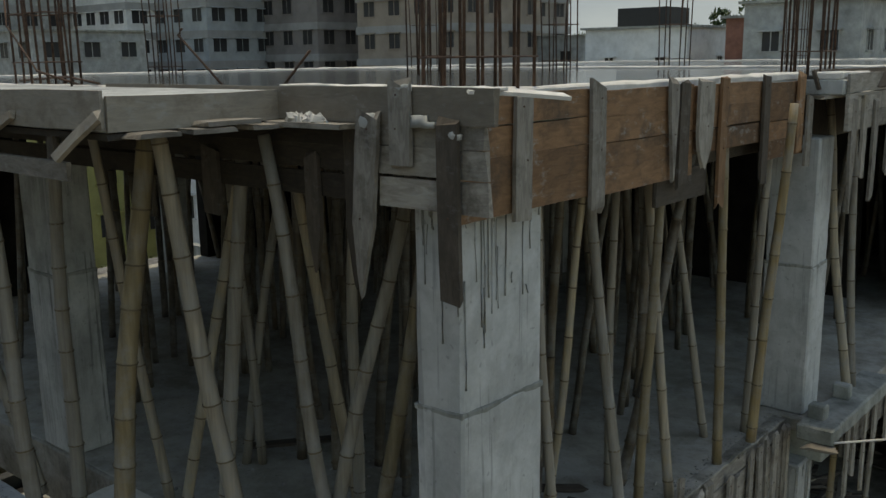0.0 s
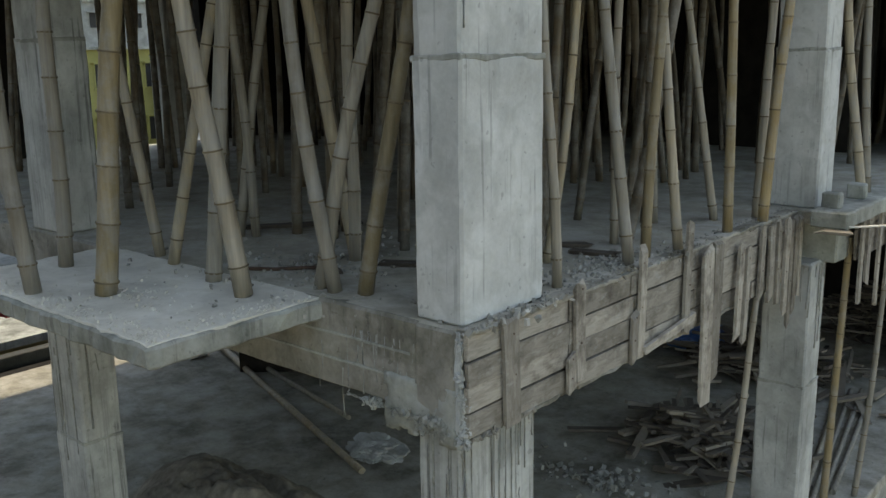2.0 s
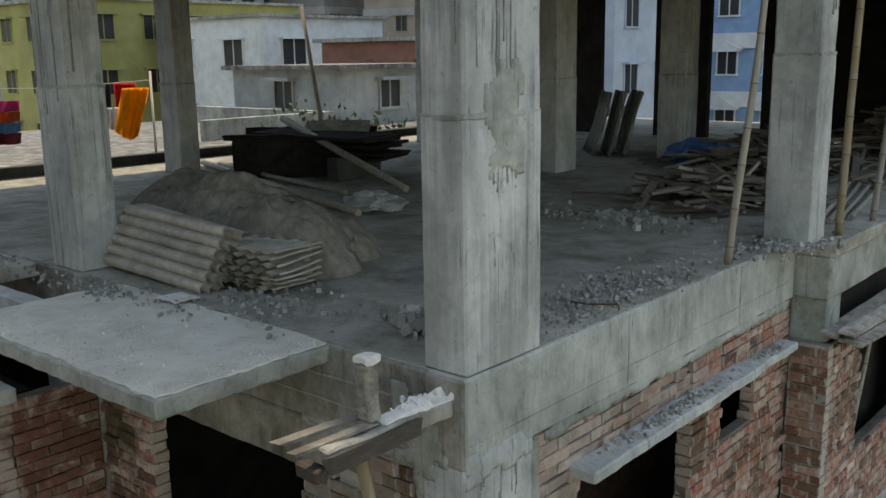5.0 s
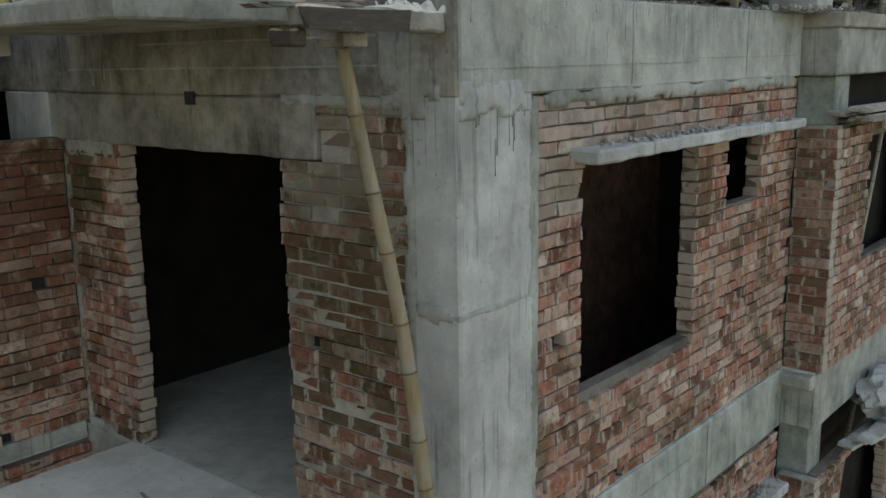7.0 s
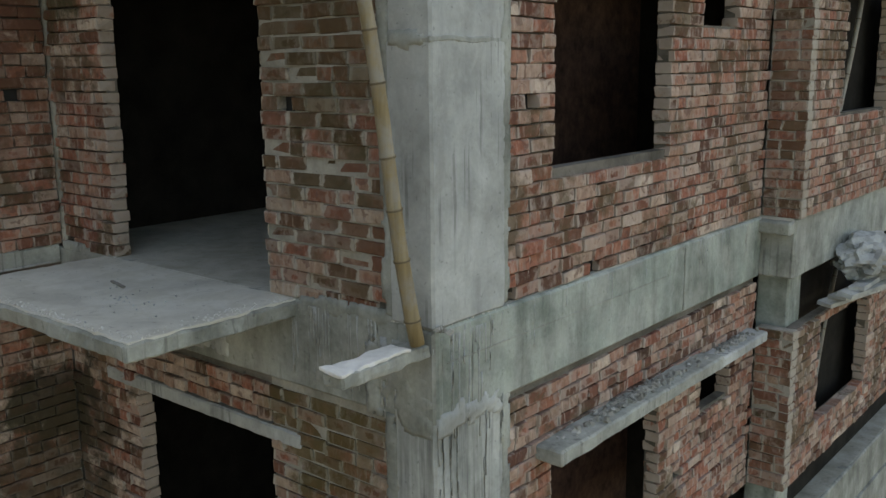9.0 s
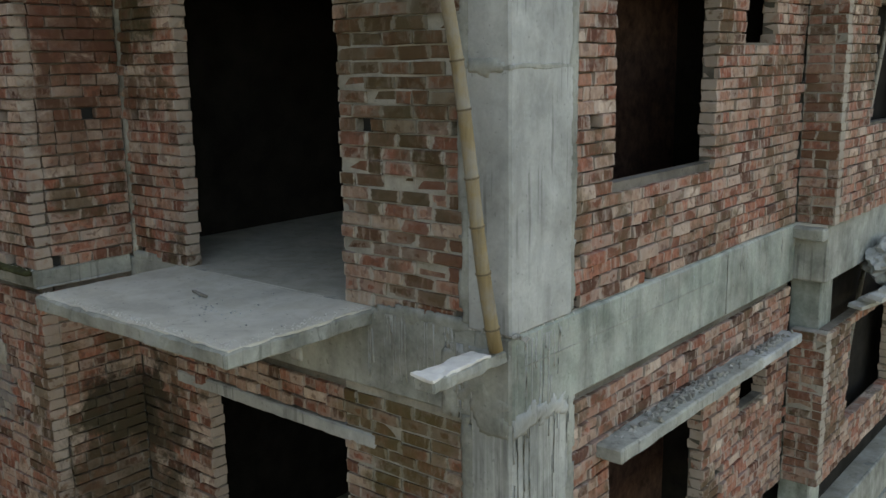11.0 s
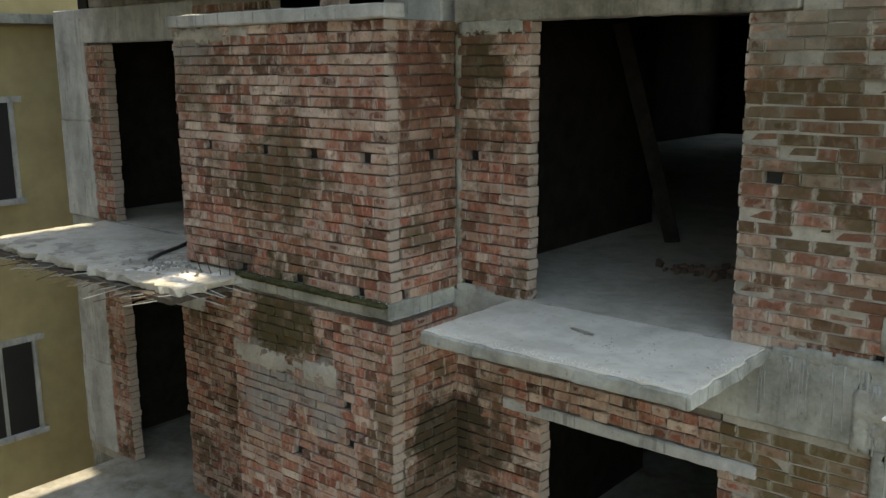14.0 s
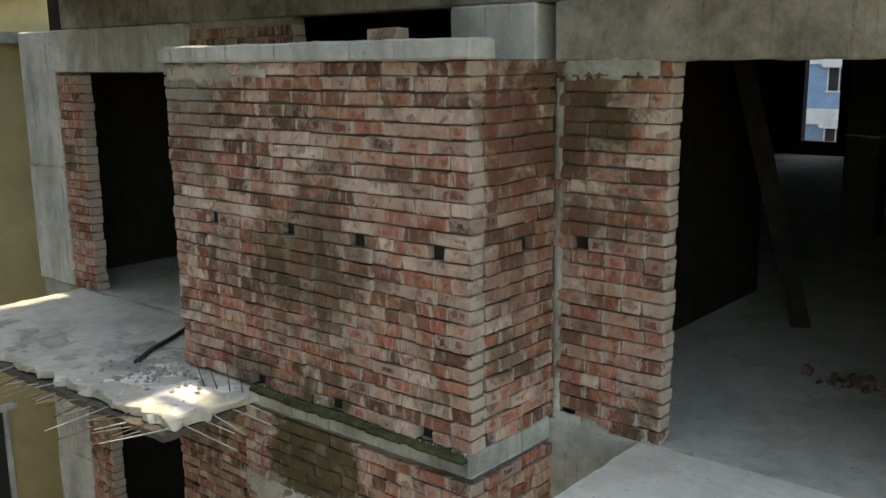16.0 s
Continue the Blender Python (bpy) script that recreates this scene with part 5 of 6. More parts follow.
# kerb blocks beside the second column, with a rod
bm = rough_box(0.22, 0.5, 3.95, 5.6, ZD - 0.09, ZD + 0.04, 0.05, 0.01, 0.012, 71)
thing("kerb_block", bm, CONC_DARK, "low concrete kerb beside the column foot", "kerb")
for y, s in ((4.12, 1), (4.72, 2)):
    bm = rough_box(0.24, 0.38, y, y + 0.1, ZD + 0.035, ZD + 0.16, 0.05, 0.006, 0.012, 72 + s)
    thing("concrete_block", bm, CONC_DARK, "small grey concrete block standing on the kerb", "block", "blocks on the kerb")
board("plank", 0.32, 3.9, ZD - 0.113, 0.24, 0.12, 0.022, (0, 0, 8), PLY, "pale splintered plank under the kerb", "plank", FG, 71, 0.04)
bm = bmesh.new()
tube(bm, [(0.5, 4.0, ZD - 0.07), (1.3, 4.9, ZD - 0.07), (2.0, 5.9, ZD - 0.08)], [0.009] * 3, 6)
thing("rod", bm, PALE, "thin pale rod sticking out from the floor edge", "rod")


# ---- steel ----
def starter(cx, cy, w, d, z, seed, n=(3, 4), tall=(1.2, 1.9)):
    """Column starter bars standing on the roof, with one or two ties."""
    rng = random.Random(seed)
    base = holder("starter_bars", "cluster of rusty reinforcing bars rising from a column", "rebar", (cx, cy, z), "column starter bars")
    for i in range(n[0]):
        for j in range(n[1]):
            if 0 < i < n[0] - 1 and 0 < j < n[1] - 1:
                continue
            x, y = (i / (n[0] - 1) - 0.5) * w, (j / (n[1] - 1) - 0.5) * d
            h = rng.uniform(*tall)
            lx, ly = rng.gauss(0, 0.03), rng.gauss(0, 0.03)
            bm = bmesh.new()
            tube(bm, [(x, y, -0.05), (x + lx * 0.4, y + ly * 0.4, h * 0.5), (x + lx, y + ly, h)], [0.009] * 3, 6)
            part("bar", bm, RUST, base)
    for zz in (rng.uniform(0.1, 0.2), rng.uniform(0.5, 0.8)):
        bm = bmesh.new()
        a, b = w / 2 + 0.012, d / 2 + 0.012
        tube(bm, [(-a, -b, zz), (a, -b, zz), (a, b, zz), (-a, b, zz), (-a, -b, zz)], [0.005] * 5, 5)
        part("tie", bm, RUST, base)
    return base


starter(-0.15, 0.4, 0.24, 0.54, ZE - 0.03, 1, (3, 5))
starter(-0.03, 4.4, 0.3, 0.3, ZE - 0.03, 2, (4, 4))
starter(-4.05, 0.25, 0.5, 0.24, ZE - 0.03, 3, (5, 3))
for i, (x, y) in enumerate(((-4.0, 4.4), (-4.2, 7.2), (-8.6, 4.2), (-8.6, 9.5), (-3.8, 9.6), (-0.03, 9.5), (-3.8, 14.5), (-0.03, 14.5), (-9.0, 0.3))):
    starter(x, y, 0.32, 0.32, ZE - 0.03, 10 + i, (3, 3))
for i, pts in enumerate((((-3.3, 0.1, ZE), (-3.6, -0.05, ZE + 0.1), (-4.3, 0.1, ZE + 0.42), (-4.5, 0.2, ZE + 0.9)), ((-2.9, 0.0, ZE + 0.02), (-3.5, 0.1, ZE + 0.06), (-4.6, 0.3, ZE + 0.02)),
                         ((-2.3, 0.5, ZE), (-2.75, 0.5, ZE + 0.32), (-2.7, 0.5, ZE + 0.36)), ((-3.05, -0.1, ZE - 0.1), (-3.06, -0.12, ZE + 0.5), (-3.04, -0.1, ZE + 1.1)),
                         ((-1.6, 0.4, ZE), (-1.35, 0.4, ZE + 0.2)))):
    bm = bmesh.new()
    tube(bm, pts, [0.008] * len(pts), 6)
    thing("rebar", bm, RUST, "loose bent rusty reinforcing bar on the slab edge", "rebar", "loose bars")


# ---- loose matter ----
def rubble(name, label, cx, cy, z, rx, ry, n, size, seed, mat=RUBBLE, heap=0.0):
    """Broken lumps strewn over an oval, thicker towards its middle."""
    rng = random.Random(seed)
    bm = bmesh.new()
    for i in range(n):
        a, r = rng.uniform(0, math.tau), abs(rng.gauss(0, 0.42))
        if r > 1:
            continue
        s = size * rng.uniform(0.35, 1.4)
        x, y = cx + rx * r * math.cos(a), cy + ry * r * math.sin(a)
        m = Matrix.Translation((x, y, z + s * 0.3 + heap * max(0, 1 - r) * rng.uniform(0.4, 1))) @ Euler((rng.uniform(0, 6), rng.uniform(0, 6), rng.uniform(0, 6))).to_matrix().to_4x4()
        vs = add_box(bm, -s / 2, s / 2, -s * 0.4, s * 0.4, -s * 0.25, s * 0.25)
        for v in vs:
            v.co = m @ (v.co * rng.uniform(0.7, 1.15))
    return thing(name, bm, mat, label, "rubble", kind="stuff")


rubble("rubble", "grey mortar crumbs round the column foot", -0.1, 0.4, ZD, 0.42, 0.5, 260, 0.03, 1)
rubble("rubble", "small stones and mortar crumbs on the floor", -0.15, 1.6, ZD, 0.35, 1.0, 260, 0.022, 2)
rubble("rubble", "small crumbs strewn over the propped floor", -1.6, 0.5, ZD, 1.5, 1.6, 300, 0.022, 3)
rubble("rubble", "pale cement crumbs on the corner stub", -0.15, -0.2, 9.02, 0.08, 0.18, 70, 0.022, 33, PALE)
rubble("rubble", "broken mortar along the open floor edge", -0.2, 1.9, ZC, 0.2, 1.8, 420, 0.028, 4)
rubble("rubble", "broken mortar and stones along the open floor edge", -0.45, 2.0, ZC, 0.5, 1.9, 420, 0.024, 41)
rubble("rubble", "crumbled mortar round the second column foot", 0.0, 4.1, ZC, 0.5, 0.9, 260, 0.035, 42)
rubble("rubble", "pale crumbs strewn over the front of the open floor", -3.2, -0.15, ZC, 1.5, 0.3, 260, 0.024, 43)
rubble("rubble", "grey rubble beside the column foot", -0.75, 0.55, ZC, 0.4, 0.3, 120, 0.07, 5, heap=0.08)
rubble("rubble", "grey crumbs and stones on the dusty floor", -2.0, 0.4, ZC, 1.3, 0.9, 300, 0.03, 6)
rubble("rubble", "broken brick and mortar at the column foot", 0.0, 4.2, ZC, 0.4, 0.7, 200, 0.04, 7)
rubble("rubble", "stones strewn on the floor before the wood pile", -1.8, 4.4, ZC, 1.3, 0.7, 220, 0.05, 8)
rubble("rubble", "mortar droppings on the window sunshade", 0.06, 2.2, 8.285, 0.08, 1.25, 260, 0.03, 9)
rubble("rubble", "mortar droppings on the lower sunshade", 0.07, 2.1, 5.155, 0.09, 1.2, 420, 0.035, 10)
rubble("rubble", "mortar droppings on the short lower sunshade", 0.05, 3.8, 5.115, 0.08, 0.5, 160, 0.03, 11)
rubble("rubble", "mortar droppings on the short sunshade", 0.04, 3.8, 8.265, 0.07, 0.45, 100, 0.025, 12)
rubble("rubble", "broken bricks on the hall floor", -2.35, 1.75, ZB, 0.45, 0.3, 60, 0.07, 13, varied("broken_brick", [(0.0, (0.07, 0.05, 0.042)), (1.0, (0.17, 0.115, 0.09))]))
rubble("rubble", "crumbs at the foot of the corner column", -0.1, 0.02, ZB, 0.22, 0.03, 60, 0.03, 14)
rubble("rubble", "cement lumps on the plank end", -0.78, -0.13, 14.78, 0.2, 0.05, 40, 0.04, 15, PALE)
rubble("rubble", "crumbs on the broken balcony slab", -6.4, -1.0, ZB - 0.01, 0.8, 0.45, 240, 0.025, 16)
rubble("rubble", "small crumbs on the balcony slab", -1.9, -0.6, ZB, 1.0, 0.48, 60, 0.01, 17, CONC)
rubble("rubble", "dry mortar crumbs on the open balcony", -2.0, -0.6, ZC, 1.1, 0.45, 160, 0.012, 18, FLOOR_PALE)
rubble("rubble", "dry mortar crumbs on the propped balcony", -1.8, -0.6, ZD, 1.0, 0.4, 140, 0.012, 19, FLOOR_PALE)
bm = bmesh.new()
crust(bm, (-0.75, -0.006, 11.665), (0.02, -0.006, 11.655), 520, 0.013, 0.009, 8)
crust(bm, (-0.25, 0.0, 11.62), (0.02, 0.0, 11.62), 260, 0.015, 0.014, 9)
thing("mortar_blobs", bm, CONC_DARK, "hardened cement drips hanging under the beam", "cement", kind="stuff")

rubble("rubble", "dark lumps of sand and mortar on the sand heap", -3.2, 1.4, ZC + 0.1, 1.2, 0.7, 160, 0.07, 31, SAND, heap=0.32)

rubble("rubble", "pale broken mortar on the floor beside the column", -5.0, -0.2, ZC, 0.7, 0.25, 160, 0.03, 32)

# heap of sand under a net
rng = random.Random(3)
bm = bmesh.new()
bmesh.ops.create_grid(bm, x_segments=110, y_segments=80, size=1)
for v in bm.verts:
    x, y = v.co.x, v.co.y
    r = math.sqrt(x * x + y * y)
    edge = max(0.0, 1 - max(abs(x), abs(y)) ** 2.2)
    mounds = ((-0.5, 0.0, 0.65, 0.6), (0.0, -0.1, 0.6, 0.62), (0.4, -0.2, 0.5, 0.55), (-0.2, 0.35, 0.65, 0.4), (0.25, 0.3, 0.5, 0.35))
    h = max(mh * max(0.0, 1 - ((x - mx) ** 2 + (y - my) ** 2) / (mr * mr)) ** 0.8 for mx, my, mr, mh in mounds)
    rough = 0.1 * noise.noise(Vector((x * 3, y * 3, 2))) + 0.08 * noise.noise(Vector((x * 8, y * 8, 5))) + 0.045 * noise.noise(Vector((x * 22, y * 22, 9)))
    h += rough * edge * min(1.0, h * 6)
    v.co = Vector((-3.5 + 1.55 * x, 1.4 + 0.95 * y, ZC + (h if h > 0.012 else -0.03)))
for f in bm.faces:
    f.smooth = True
thing("sand_heap", bm, SAND, "heap of damp grey sand beside the metal sheets", "sand", kind="stuff")


def corrugated(length, width, waves, seed, amp=0.012, rolls=False):
    """A wavy sheet along x with its waves across y."""
    rng = random.Random(seed)
    bm = bmesh.new()
    n = waves * 6
    rows = []
    for i in range(n + 1):
        y = width * i / n
        z = amp * (abs(math.sin(i / 6 * math.pi)) ** 0.7 if rolls else math.sin(i / 6 * math.tau))
        rows.append([bm.verts.new((x * length, y, z + 0.01 * math.sin(x * 3 + seed))) for x in (0, 0.25, 0.5, 0.75, 1)])
    for a, b in zip(rows, rows[1:]):
        for k in range(4):
            f = bm.faces.new((a[k], a[k + 1], b[k + 1], b[k]))
            f.smooth = not rolls
    bmesh.ops.solidify(bm, geom=bm.faces[:], thickness=0.003)
    return bm


for i in range(3):
    bm = corrugated(1.3 + rng.uniform(-0.02, 0.02), 0.5, 6, 1, 0.045, True)
    ob = thing("metal_sheet", bm, SHEET, "dusty corrugated metal sheet leaning in a stack", "metal sheet", "leaning metal sheets")
    ob.matrix_world = pose(-3.77 + rng.uniform(-0.02, 0.02), 0.22 + 0.07 * i, ZC + 0.04 - i * 0.004, 60, 1.5 + i, -1)
for i in range(7):
    bm = corrugated(0.5 + rng.uniform(-0.05, 0.04), 0.72 + rng.uniform(-0.04, 0.04), 6, 20 + i, 0.011)
    ob = thing("metal_sheet", bm, SHEET, "dusty corrugated metal sheet lying in a stack", "metal sheet", "stacked metal sheets")
    ob.matrix_world = pose(-2.03 + rng.uniform(-0.05, 0.04), 0.5 + rng.uniform(-0.04, 0.04), ZC + 0.03 + i * 0.043, rng.uniform(-1.5, 1.5), 0, 98 + rng.uniform(-4, 4))


def pole(a, b, r, mat, label, name="pole", seed=0):
    bm = bmesh.new()
    tube(bm, [a, (Vector(a) * 0.5 + Vector(b) * 0.5 + Vector((0, 0, -0.01))), b], [r, r * 0.95, r * 0.85], 8)
    return thing(name, bm, mat, label, name)


pole((-9.0, 4.75, ZC + 0.06), (-3.85, 3.0, ZC + 0.05), 0.045, BAMBOO_GREY, "long grey pole lying across the floor")
pole((-8.6, 4.75, ZC + 0.06), (-5.0, 3.9, ZC + 0.05), 0.035, BAMBOO_GREY, "long grey pole lying on the floor")
pole((-7.4, 5.0, ZC + 0.75), (-4.6, 4.5, ZC + 0.05), 0.05, BAMBOO_GREY, "grey pole leaning on the stack of boards")
pole((-9.1, 7.3, ZC), (-9.35, 7.1, ZC + 2.4), 0.04, BAMBOO_GREY, "upright dark pole at the floor edge")
# stack of dark boards on blocks
for i in range(7):
    board("board", -7.6 + rng.uniform(-0.1, 0.1), 4.9 + rng.uniform(-0.1, 0.1), ZC + 0.3 + i * 0.045, 1.9, 0.8, 0.035, (rng.uniform(-2, 2), rng.uniform(-2, 2), 12 + rng.uniform(-6, 6)), DARK_BOARD, "dark shuttering board in a stack", "board", "stack of shuttering boards", 800 + i)
# blocks blackened for the shade under the boards
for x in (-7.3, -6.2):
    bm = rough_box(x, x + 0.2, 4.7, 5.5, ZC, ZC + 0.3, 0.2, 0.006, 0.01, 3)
    thing("concrete_block", bm, SHADE_CONC, "rough block under the stack of boards", "block")

# dark mixing box with a sloping sheet beside the boards
box = holder("mixing_box", "near-black wooden mixing box with a sloping grey sheet inside", "box", (-7.45, 4.15, ZC))
box.rotation_euler = (0, 0, radians(40))
for nm, x0, x1, y0, y1, z0, z1 in (("front_panel", 0, 1.9, 0, 0.035, 0.0, 0.5), ("back_panel", 0.02, 1.88, 0.75, 0.785, 0.0, 0.62), ("end_panel", 1.87, 1.9, 0.036, 0.749, 0.0, 0.55),
                               ("end_panel", 0, 0.03, 0.036, 0.749, 0.0, 0.5), ("edge_board", -0.1, 1.2, -0.04, 0.1, 0.505, 0.54), ("edge_board", -0.12, 1.15, -0.02, 0.12, 0.545, 0.575)):
    part(nm, rough_box(x0, x1, y0, y1, z0, z1, 0.2, 0.006, 0.006, int(x1 * 40)), DARK_BOARD, box)
sheet = part("sheet", rough_box(-0.45, 0.45, 0, 0.6, 0, 0.012, 0.1, 0.008, 0, 61), CONC_DARK, box, "grey sloping metal sheet")
sheet.matrix_basis = pose(1.35, 0.16, 0.42, 28, 0, 0)
# crumpled cement bag and loose pieces
bm = bmesh.new()
bmesh.ops.create_icosphere(bm, subdivisions=4, radius=1)
for v in bm.verts:
    v.co += v.co.normalized() * (0.4 * noise.noise(v.co * 2.4) + 0.16 * noise.noise(v.co * 7))
    v.co = Vector((-4.1 + v.co.x * 0.34, 3.45 + v.co.y * 0.26, ZC + 0.06 + max(v.co.z * 0.12, -0.06)))
thing("cement_bag", bm, CONC, "crumpled empty grey cement bag on the floor", "bag")
pole((-1.85, 0.1, ZD + 0.02), (-1.45, 0.42, ZD + 0.02), 0.012, RUST, "short dark rod lying on the propped floor", "rod")
for x, y, ln, turn, sd in ((-1.25, 0.76, 0.6, 28, 1), (-1.5, 0.5, 0.25, -20, 2), (-2.9, 0.95, 0.9, 52, 3), (-1.2, 1.4, 0.9, 40, 4), (-0.5, 1.75, 0.3, 15, 5)):
    board("board", x, y, ZD + 0.003, ln, 0.09, 0.022, (0, 0, turn), DARKWOOD, "dark board lying on the dusty floor", "board", "boards on the propped floor", 880 + sd, 0.03)

# wood pile and other waste on the open floor
SCRAP = varied("scrap_wood", [(0.0, (0.05, 0.042, 0.034)), (0.6, (0.13, 0.11, 0.09)), (1.0, (0.24, 0.21, 0.17))])


def wood_pile(cx, cy, z, rx, ry, h, n, seed, label, single=False):
    rng = random.Random(seed)
    bm = bmesh.new()
    base = holder("wood_pile", label, "wood pile", (cx, cy, z)) if single else None
    for i in range(n):
        a, r = rng.uniform(0, math.tau), abs(rng.gauss(0, 0.45))
        if r > 1:
            continue
        ln, w, t = rng.uniform(0.2, 0.9), rng.uniform(0.03, 0.1), rng.uniform(0.015, 0.04)
        zz = z + 0.03 + h * (1 - r) * rng.random()
        m = pose(cx + rx * r * math.cos(a), cy + ry * r * math.sin(a), zz, rng.gauss(0, 10), rng.gauss(0, 9), rng.uniform(0, 360))
        if single:
            sb = bmesh.new()
            add_box(sb, -ln / 2, ln / 2, -w / 2, w / 2, -t / 2, t / 2)
            stick = part("stick", sb, SCRAP, base)
            stick.matrix_basis = Matrix.Translation((-cx, -cy, -z)) @ m
        else:
            add_box(bm, -ln / 2, ln / 2, -w / 2, w / 2, -t / 2, t / 2, m)
    if single:
        bm.free()
        return base
    return thing("wood_pile", bm, SCRAP, label, "wood pile", kind="stuff")


wood_pile(-1.5, 6.0, ZC, 1.3, 1.1, 0.32, 220, 1, "pile of grey scrap wood and sticks on the open floor", True)
wood_pile(-1.8, 8.6, ZC, 2.0, 1.4, 0.6, 260, 2, "dark heap of scrap wood further back on the floor")
wood_pile(-1.2, 11.5, ZC, 1.6, 1.6, 0.7, 220, 3, "dark heap of scrap wood at the back of the floor")
wood_pile(-4.6, 6.2, ZC, 0.5, 0.4, 0.3, 60, 4, "small dark heap of boards by a column")
for i in range(4):
    pole((-0.1 + 0.05 * i, 5.2 + 0.14 * i, ZC + 0.03), (-0.8 + 0.1 * i, 8.4 + 0.1 * i, ZC + 0.05), 0.03, BAMBOO_GREY, "long bamboo pole lying on the floor edge")
for i in range(3):
    bm = corrugated(1.0, 1.0, 4, 60 + i)
    for v in bm.verts:
        v.co.z *= 4
    ob = thing("roof_sheet", bm, CONC, "grey cement roof sheet leaning against a column", "roof sheet", "leaning roof sheets")
    ob.matrix_world = pose(-4.9 + 0.2 * i, 9.0 + 0.16 * i, ZC + 0.02, 0, -72, 40)
bm = bmesh.new()
bmesh.ops.create_icosphere(bm, subdivisions=4, radius=1)
for v in bm.verts:
    v.co += v.co.normalized() * (0.25 * noise.noise(v.co * 2.2) + 0.08 * noise.noise(v.co * 7))
    v.co = Vector((-3.2 + v.co.x * 0.5, 9.2 + v.co.y * 0.45, ZC + 0.12 + max(v.co.z * 0.22, -0.12)))
thing("tarpaulin", bm, TARP, "crumpled blue tarpaulin on the floor", "tarpaulin")
bm = bmesh.new()
bmesh.ops.create_grid(bm, x_segments=6, y_segments=5, size=0.1)
for v in bm.verts:
    v.co = Vector((-2.5 + v.co.x * 1.2, 0.02 + v.co.y, ZC + 0.02 + 0.02 * abs(noise.noise(v.co * 20))))
bmesh.ops.solidify(bm, geom=bm.faces[:], thickness=0.003)
thing("paper_scrap", bm, PALE, "crumpled pale paper scrap on the floor", "scrap")

# bamboo props at the open floor's edge
bamboo((-0.07, 3.22, ZC), (0.06, 3.45, ZD - 0.5), 0.03, 901, BAMBOO_GREY, "floor edge props", "grey bamboo prop at the open floor edge")
bamboo((0.2, 4.84, ZC), (0.28, 4.78, ZD - 0.3), 0.035, 902, BAMBOO_TAN, "floor edge props", "tan bamboo prop beside the column")
bamboo((0.22, 5.75, ZC), (0.26, 6.1, ZD - 0.45), 0.03, 903, BAMBOO_GREY, "floor edge props", "grey bamboo prop at the open floor edge")
bm = bmesh.new()
tube(bm, [(-0.35, 1.5, ZC - 0.02), (-0.35, 1.5, ZC + 0.035), (-0.2, 1.45, ZC + 0.05), (-0.07, 1.6, ZC + 0.04), (-0.06, 1.6, ZC)], [0.006] * 5, 6)
thing("wire_hook", bm, RUST, "bent rusty wire hook on the floor edge", "wire")

# rim beams and slots beside the left column on the open floor
for z in (ZC, ZD):
    for y0, y1 in ((-0.62, -0.48), (-1.1, -0.98)):
        bm = rough_box(-6.2, -3.28 if y0 > -0.9 else -3.3, y0, y1, z - 0.25, z - 0.02, 0.15, 0.006, 0.012, 81)
        thing("rim_beam", bm, CONC, "narrow concrete rim beam beside the balcony", "beam", kind="structure")

# ---- corner stub with planks and its bamboo prop ----
bm = rough_box(-0.19, -0.06, -0.84, -0.005, 8.91, 8.995, 0.035, 0.014, 0.01, 90)
thing("corbel", bm, WEATHERED, "rough concrete stub sticking out at the slab corner", "corbel", kind="structure")
bm = rough_box(-0.17, -0.07, -0.46, 0.05, 8.988, 9.0, 0.016, 0.012, 0.003, 95)
for v in bm.verts:
    if v.co.z > 9.0:
        k = max(0.0, (v.co.y + 0.5) / 0.55)
        v.co.z += 0.09 * k ** 1.4 * (0.7 + 0.6 * noise.noise(v.co * 14)) * max(0.25, 1 - abs(v.co.x + 0.12) / 0.1)
thing("plaster_cap", bm, PALE, "pale lumpy cap piled on the corner stub", "cement")
board("plank", -0.045, -0.88, 8.95, 0.6, 0.085, 0.02, (90, 0, 90), DARKWOOD, "dark form plank on the side of the stub", "plank", "corner planks", 91, 0.03)
board("plank", -0.3, -0.93, 8.997, 0.5, 0.06, 0.016, (0, -2, 80), WOOD_GREY, "thin grey plank lying along the stub", "plank", "corner planks", 191, 0.04)
board("plank", -0.16, -0.96, 8.997, 0.46, 0.05, 0.016, (0, -1, 86), WOOD_GREY, "thin splintered plank lying on the stub end", "plank", "corner planks", 192, 0.05)
bm = rough_box(-0.25, -0.1, -0.88, -0.8, 8.84, 8.91, 0.03, 0.012, 0.01, 193)
thing("wedge", bm, DARKWOOD, "dark wood block hanging at the stub end", "wedge")
bm = rough_box(-0.2, -0.12, -0.54, -0.46, 9.02, 9.3, 0.03, 0.014, 0.01, 93)
thing("post", bm, WOOD_GREY, "short rough wooden post with a pale broken top", "post")
bm = rough_box(-0.205, -0.115, -0.545, -0.455, 9.295, 9.33, 0.015, 0.02, 0.004, 94)
thing("plaster_cap", bm, PALE, "pale ragged cap on the post top", "cement")
bm = rough_box(-0.281, -0.121, -0.583, -0.443, 8.84, 8.9, 0.05, 0.004, 0.006, 96)
thing("wedge", bm, WOOD_GREY, "small wooden wedge on top of the bamboo prop", "wedge")
bamboo((-0.015, -0.095, 6.055), (-0.191, -0.513, 8.84), 0.04, 905, BAMBOO_TAN, "corner prop", "tan bamboo prop leaning at the corner column")
bm = rough_box(-0.15, -0.02, -0.64, -0.005, 5.955, 6.03, 0.03, 0.016, 0.01, 97)
thing("corbel", bm, CONC_DARK, "small concrete stub sticking out below the column", "corbel", kind="structure")
